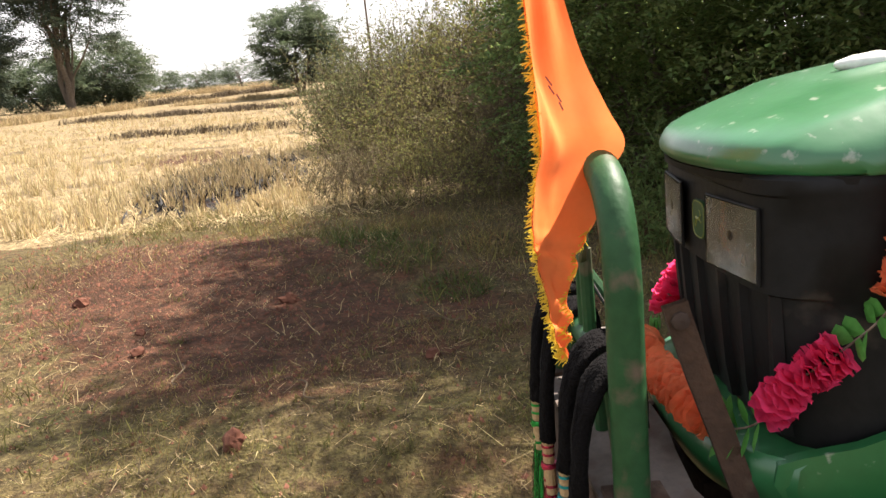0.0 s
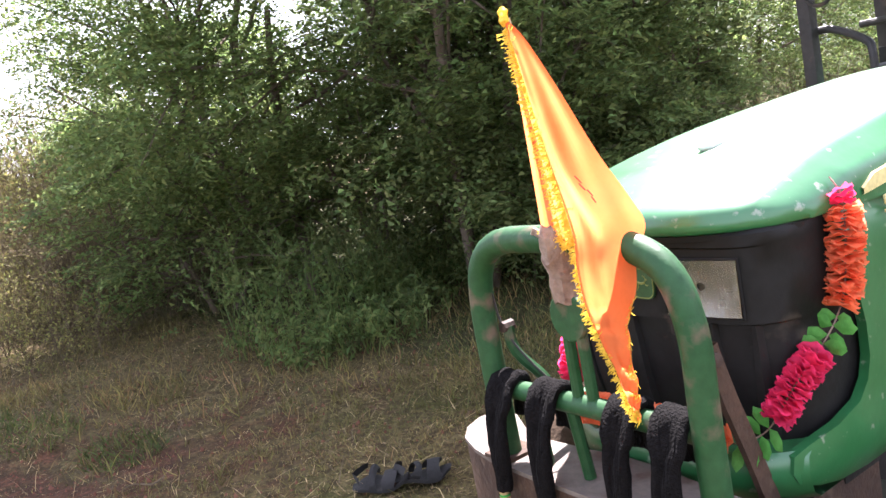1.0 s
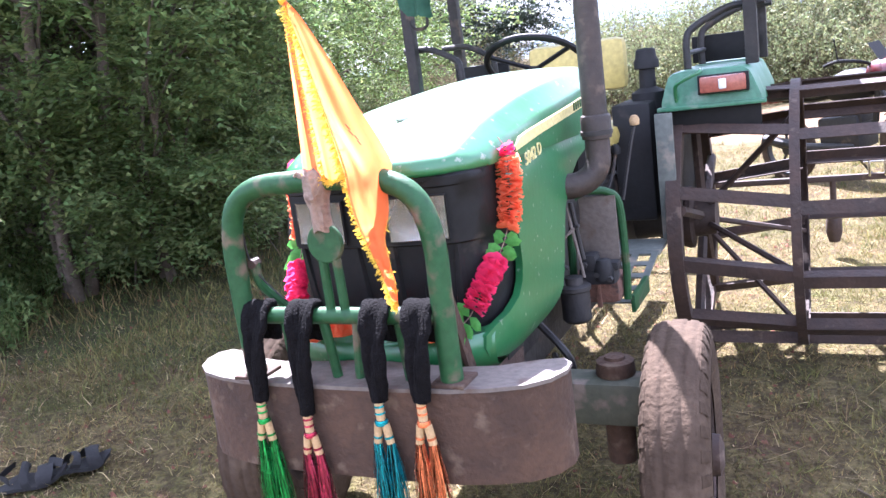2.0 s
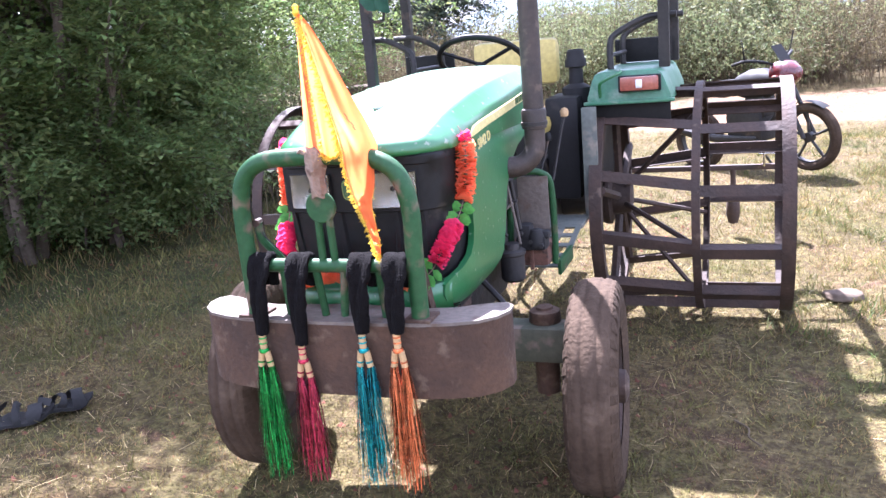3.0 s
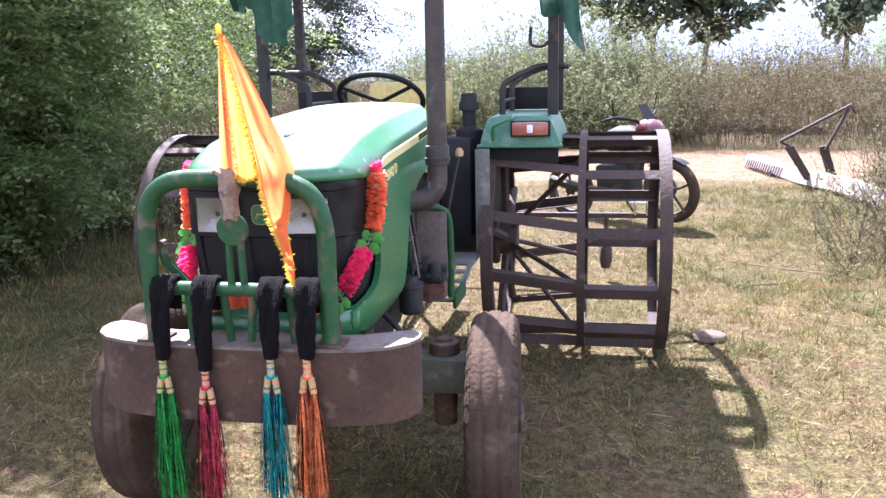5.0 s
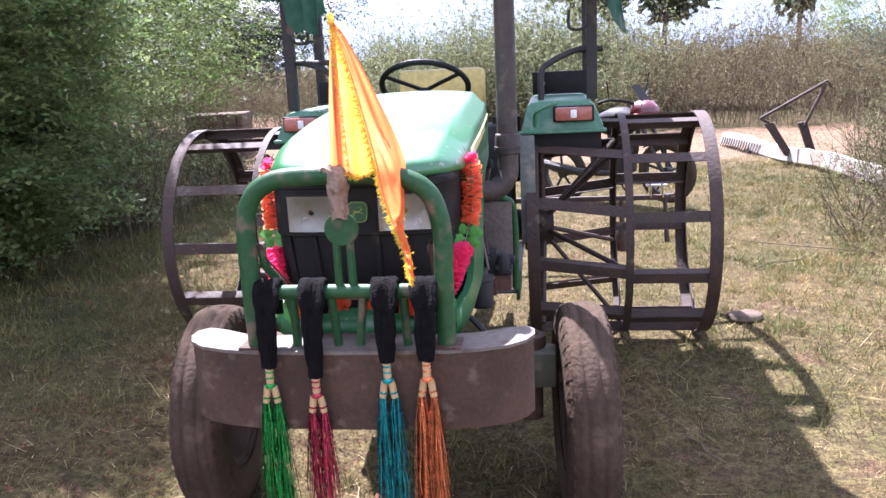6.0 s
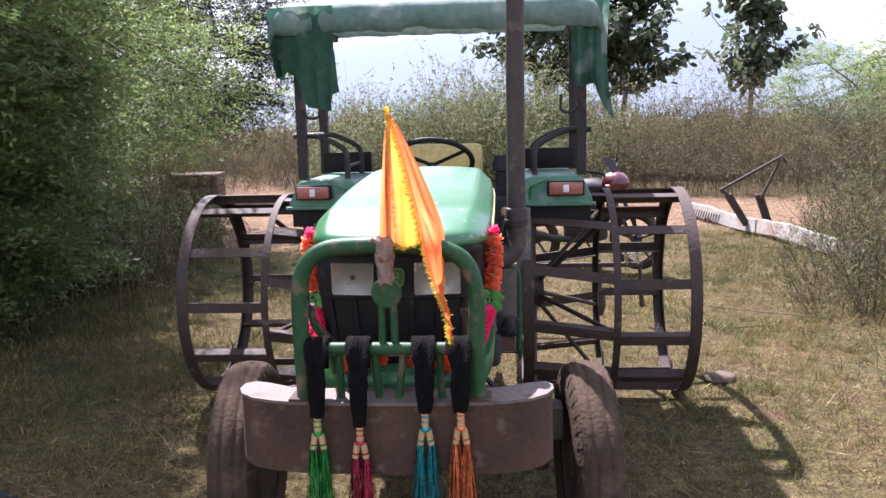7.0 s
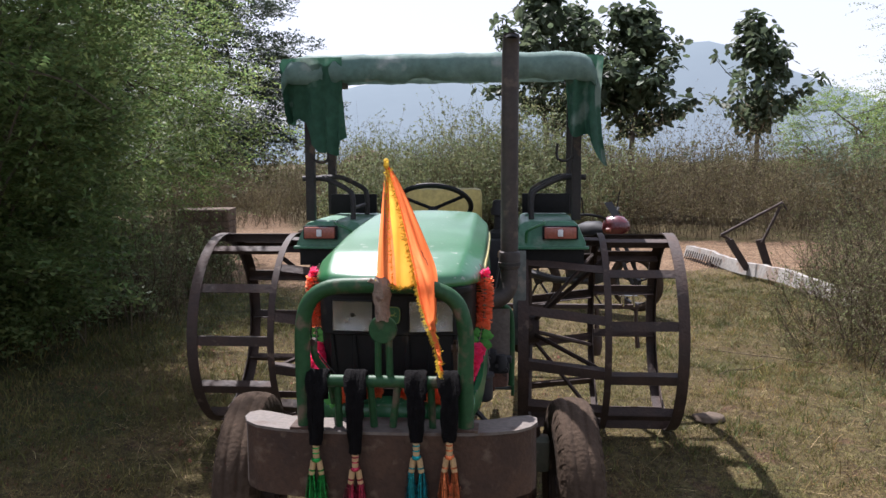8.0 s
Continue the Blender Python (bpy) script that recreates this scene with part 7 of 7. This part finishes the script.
def crumbs():
    """Small crumbs of soil strewn over the bare patches."""
    rng = np.random.default_rng(19)
    n = 9000
    x = np.concatenate([rng.normal(-4.4, 1.3, n // 2), rng.uniform(-6.5, 1.0, n // 2)])
    y = np.concatenate([rng.normal(-2.0, 1.1, n // 2), rng.uniform(-3, 5, n // 2)])
    c = np.stack([x, y, ground_height(x, y)], -1)
    r = rng.uniform(0.004, 0.016, (n, 1)) * rng.uniform(0.6, 1.5, (n, 1))
    spin = rng.uniform(0, 6.283, n)
    pts = [c + np.stack([np.cos(spin + k * 1.571), np.sin(spin + k * 1.571) * 0.8, -0.2 + 0 * spin], -1) * r * rng.uniform(0.7, 1.2, (n, 1)) for k in range(4)]
    pts.append(c + rng.normal(0, 0.25, (n, 3)) * r + np.array([0, 0, 0.8]) * r)
    v = np.stack(pts, 1).reshape(-1, 3)
    k = np.arange(n)[:, None] * 5
    tris = np.concatenate([k + [0, 1, 4], k + [1, 2, 4], k + [2, 3, 4], k + [3, 0, 4]])
    solid("soil_crumbs", quick_mesh("soil_crumbs", v, [], tris, SOIL), None, "small crumbs of red soil on the ground", "soil", kind="stuff")


crumbs()
n = 3200
tx, ty = rng.uniform(-7.6, -4.6, n), rng.uniform(-3.5, 1.2, n)
blades("grass", tx, ty, rng.uniform(0.05, 0.16, n) * (0.5 + 0.5 * np.abs(np.sin(tx * 2.3) * np.sin(ty * 3.1))), rng.uniform(0.0015, 0.003, n), 0.7, GRASS, "taller grass along the field edge", "grass", 4)
for k, (x, y, a, L) in enumerate(((-2.2, -1.0, 0.3, 0.28), (-2.9, -0.4, 1.2, 0.2), (2.0, 3.2, 0.6, 0.5), (2.9, 3.6, 2.6, 0.9), (1.2, 0.7, 2.0, 0.2), (-2.6, -1.6, 0.1, 0.3))):
    z = gz(x, y) + 0.02
    solid("dry_stick", Build().tube(smooth_line([(0, 0, 0), (L * 0.3, 0.02, 0.01), (L * 0.7, -0.02, 0.0), (L, 0.01, 0.012)], 3), 0.004, 5), TWIG, "thin dry stick lying on the grass", "stick", "fallen sticks", m=pose(x, y, z, 0, 0, math.degrees(a)))
for k, (x0, y0, x1, y1, n, h, dry) in enumerate(((-50, -23.5, -72, -21.5, 5200, 0.8, STRAW_OLD), (-72, -21.5, -106, -13, 5200, 0.9, TWIG), (-44, -17, -38.5, -5, 4200, 0.42, TWIG), (-130, -48, -150, -10, 5200, 1.5, STRAW_OLD), (-62, -16, -60, -4, 3600, 0.6, STRAW_OLD), (-25, -9.0, -22, -3.0, 1500, 0.3, TWIG))):
    u = rng.random(n)
    wide = 0.3 + 0.004 * abs(x0)
    bx, by = x0 + (x1 - x0) * u + rng.normal(0, wide, n), y0 + (y1 - y0) * u + rng.normal(0, wide, n) + 0.5 * np.sin(u * 19)
    blades("bund_grass", bx, by, h * rng.uniform(0.4, 1.1, n) * (0.5 + 0.5 * np.abs(np.sin(u * 23 + 2 * np.sin(u * 7)))), rng.uniform(0.006, 0.016, n) * (1 - 0.008 * x0), 0.4, dry, "rank dry grass along a low field bund", "grass", 30 + k)
n = 42000
ex, ey = rng.uniform(-5.5, 2.6, n), rng.uniform(-2.4, 3.6, n)
keep = (rng.random(n) > 0.9 * bare(ex, ey)) & (np.sin(ex * 4.3 + 0.7 * np.sin(ey * 3)) * np.sin(ey * 4.9 + 1) + rng.normal(0, 0.5, n) > -0.25)
ex, ey = ex[keep], ey[keep]
shaded = rng.random(len(ex)) < lush_shade(ex, ey)
for pick, colour, text in ((~shaded, GRASS, "fine short dry grass between the tufts"), (shaded, GRASS_DEEP, "fine short green grass near the thicket")):
    m = int(pick.sum())
    blades("grass", ex[pick], ey[pick], rng.uniform(0.008, 0.035, m), rng.uniform(0.001, 0.0022, m), 0.9, colour, text, "grass", 41)
n = 5000
wx = -4.7 + 2.6 * rng.random(n) ** 0.8
wy = rng.uniform(-0.6, 7.5, n)
keep = (wx < -2.3 - 0.45 * np.sin(wy * 1.7) * np.sin(wy * 0.6 + 1)) & (rng.random(n) > bare(wx, wy))
wx, wy = wx[keep], wy[keep]
blades("grass", wx, wy, rng.uniform(0.04, 0.19, len(wx)) * np.clip((-2.0 - wx) / 1.5, 0.3, 1), rng.uniform(0.002, 0.0045, len(wx)), 0.5, GRASS, "tall drying grass at the foot of the thicket", "grass", 40)
for k, (x, y, h) in enumerate(((-5.5, -0.4, 0.2), (-4.9, -0.8, 0.16), (-6.4, -1.7, 0.2), (-4.3, -0.5, 0.14), (-6.9, -2.6, 0.2), (-3.6, -0.2, 0.12), (-4.6, 0.2, 0.16))):
    n = 420
    a, r = rng.uniform(0, 6.283, n), np.sqrt(rng.random(n)) * 2.4 * h
    blades("grass_tussock", x + np.cos(a) * r, y + np.sin(a) * r * 0.8, h * rng.uniform(0.3, 1.0, n), rng.uniform(0.002, 0.0045, n), 0.95, GRASS_DEEP if k % 2 else GRASS, "low leafy grass tussock on the soil bank", "grass", 50 + k)
n = 16000
qx, qy = rng.uniform(-7.0, -1.0, n), rng.uniform(-3.2, 2.2, n)
keep = np.sin(qx * 2.9 + 0.8 * np.sin(qy * 2)) * np.sin(qy * 3.3 + 0.4) + rng.normal(0, 0.55, n) > -0.1
qx, qy = qx[keep], qy[keep]
for pick, colour, tint in ((qx > -99, STRAW_OLD, "pale"), (np.sin(qx * 5 + qy * 3) > 0.0, TWIG, "brown")):
    m = int(pick.sum())
    blades("dry_litter", qx[pick] + rng.normal(0, 0.03, m), qy[pick], 0.015 + 0.1 * rng.random(m) ** 2.5, rng.uniform(0.0009, 0.0026, m), 3.0, colour, f"{tint} dry litter strewn over the soil bank", "litter", 71 if tint == "pale" else 72, 0.008, 0.35)
n = 7000
vx, vy = rng.uniform(-3.1, -1.2, n), rng.uniform(1.0, 5.2, n)
keep = np.sin(vx * 3.7 + 1) * np.sin(vy * 2.9) + rng.normal(0, 0.5, n) > -0.1
vx, vy = vx[keep], vy[keep]
blades("grass", vx, vy, rng.uniform(0.04, 0.13, len(vx)), rng.uniform(0.002, 0.004, len(vx)), 0.6, GRASS_GREEN, "rank green grass beside the wheel", "grass", 81)
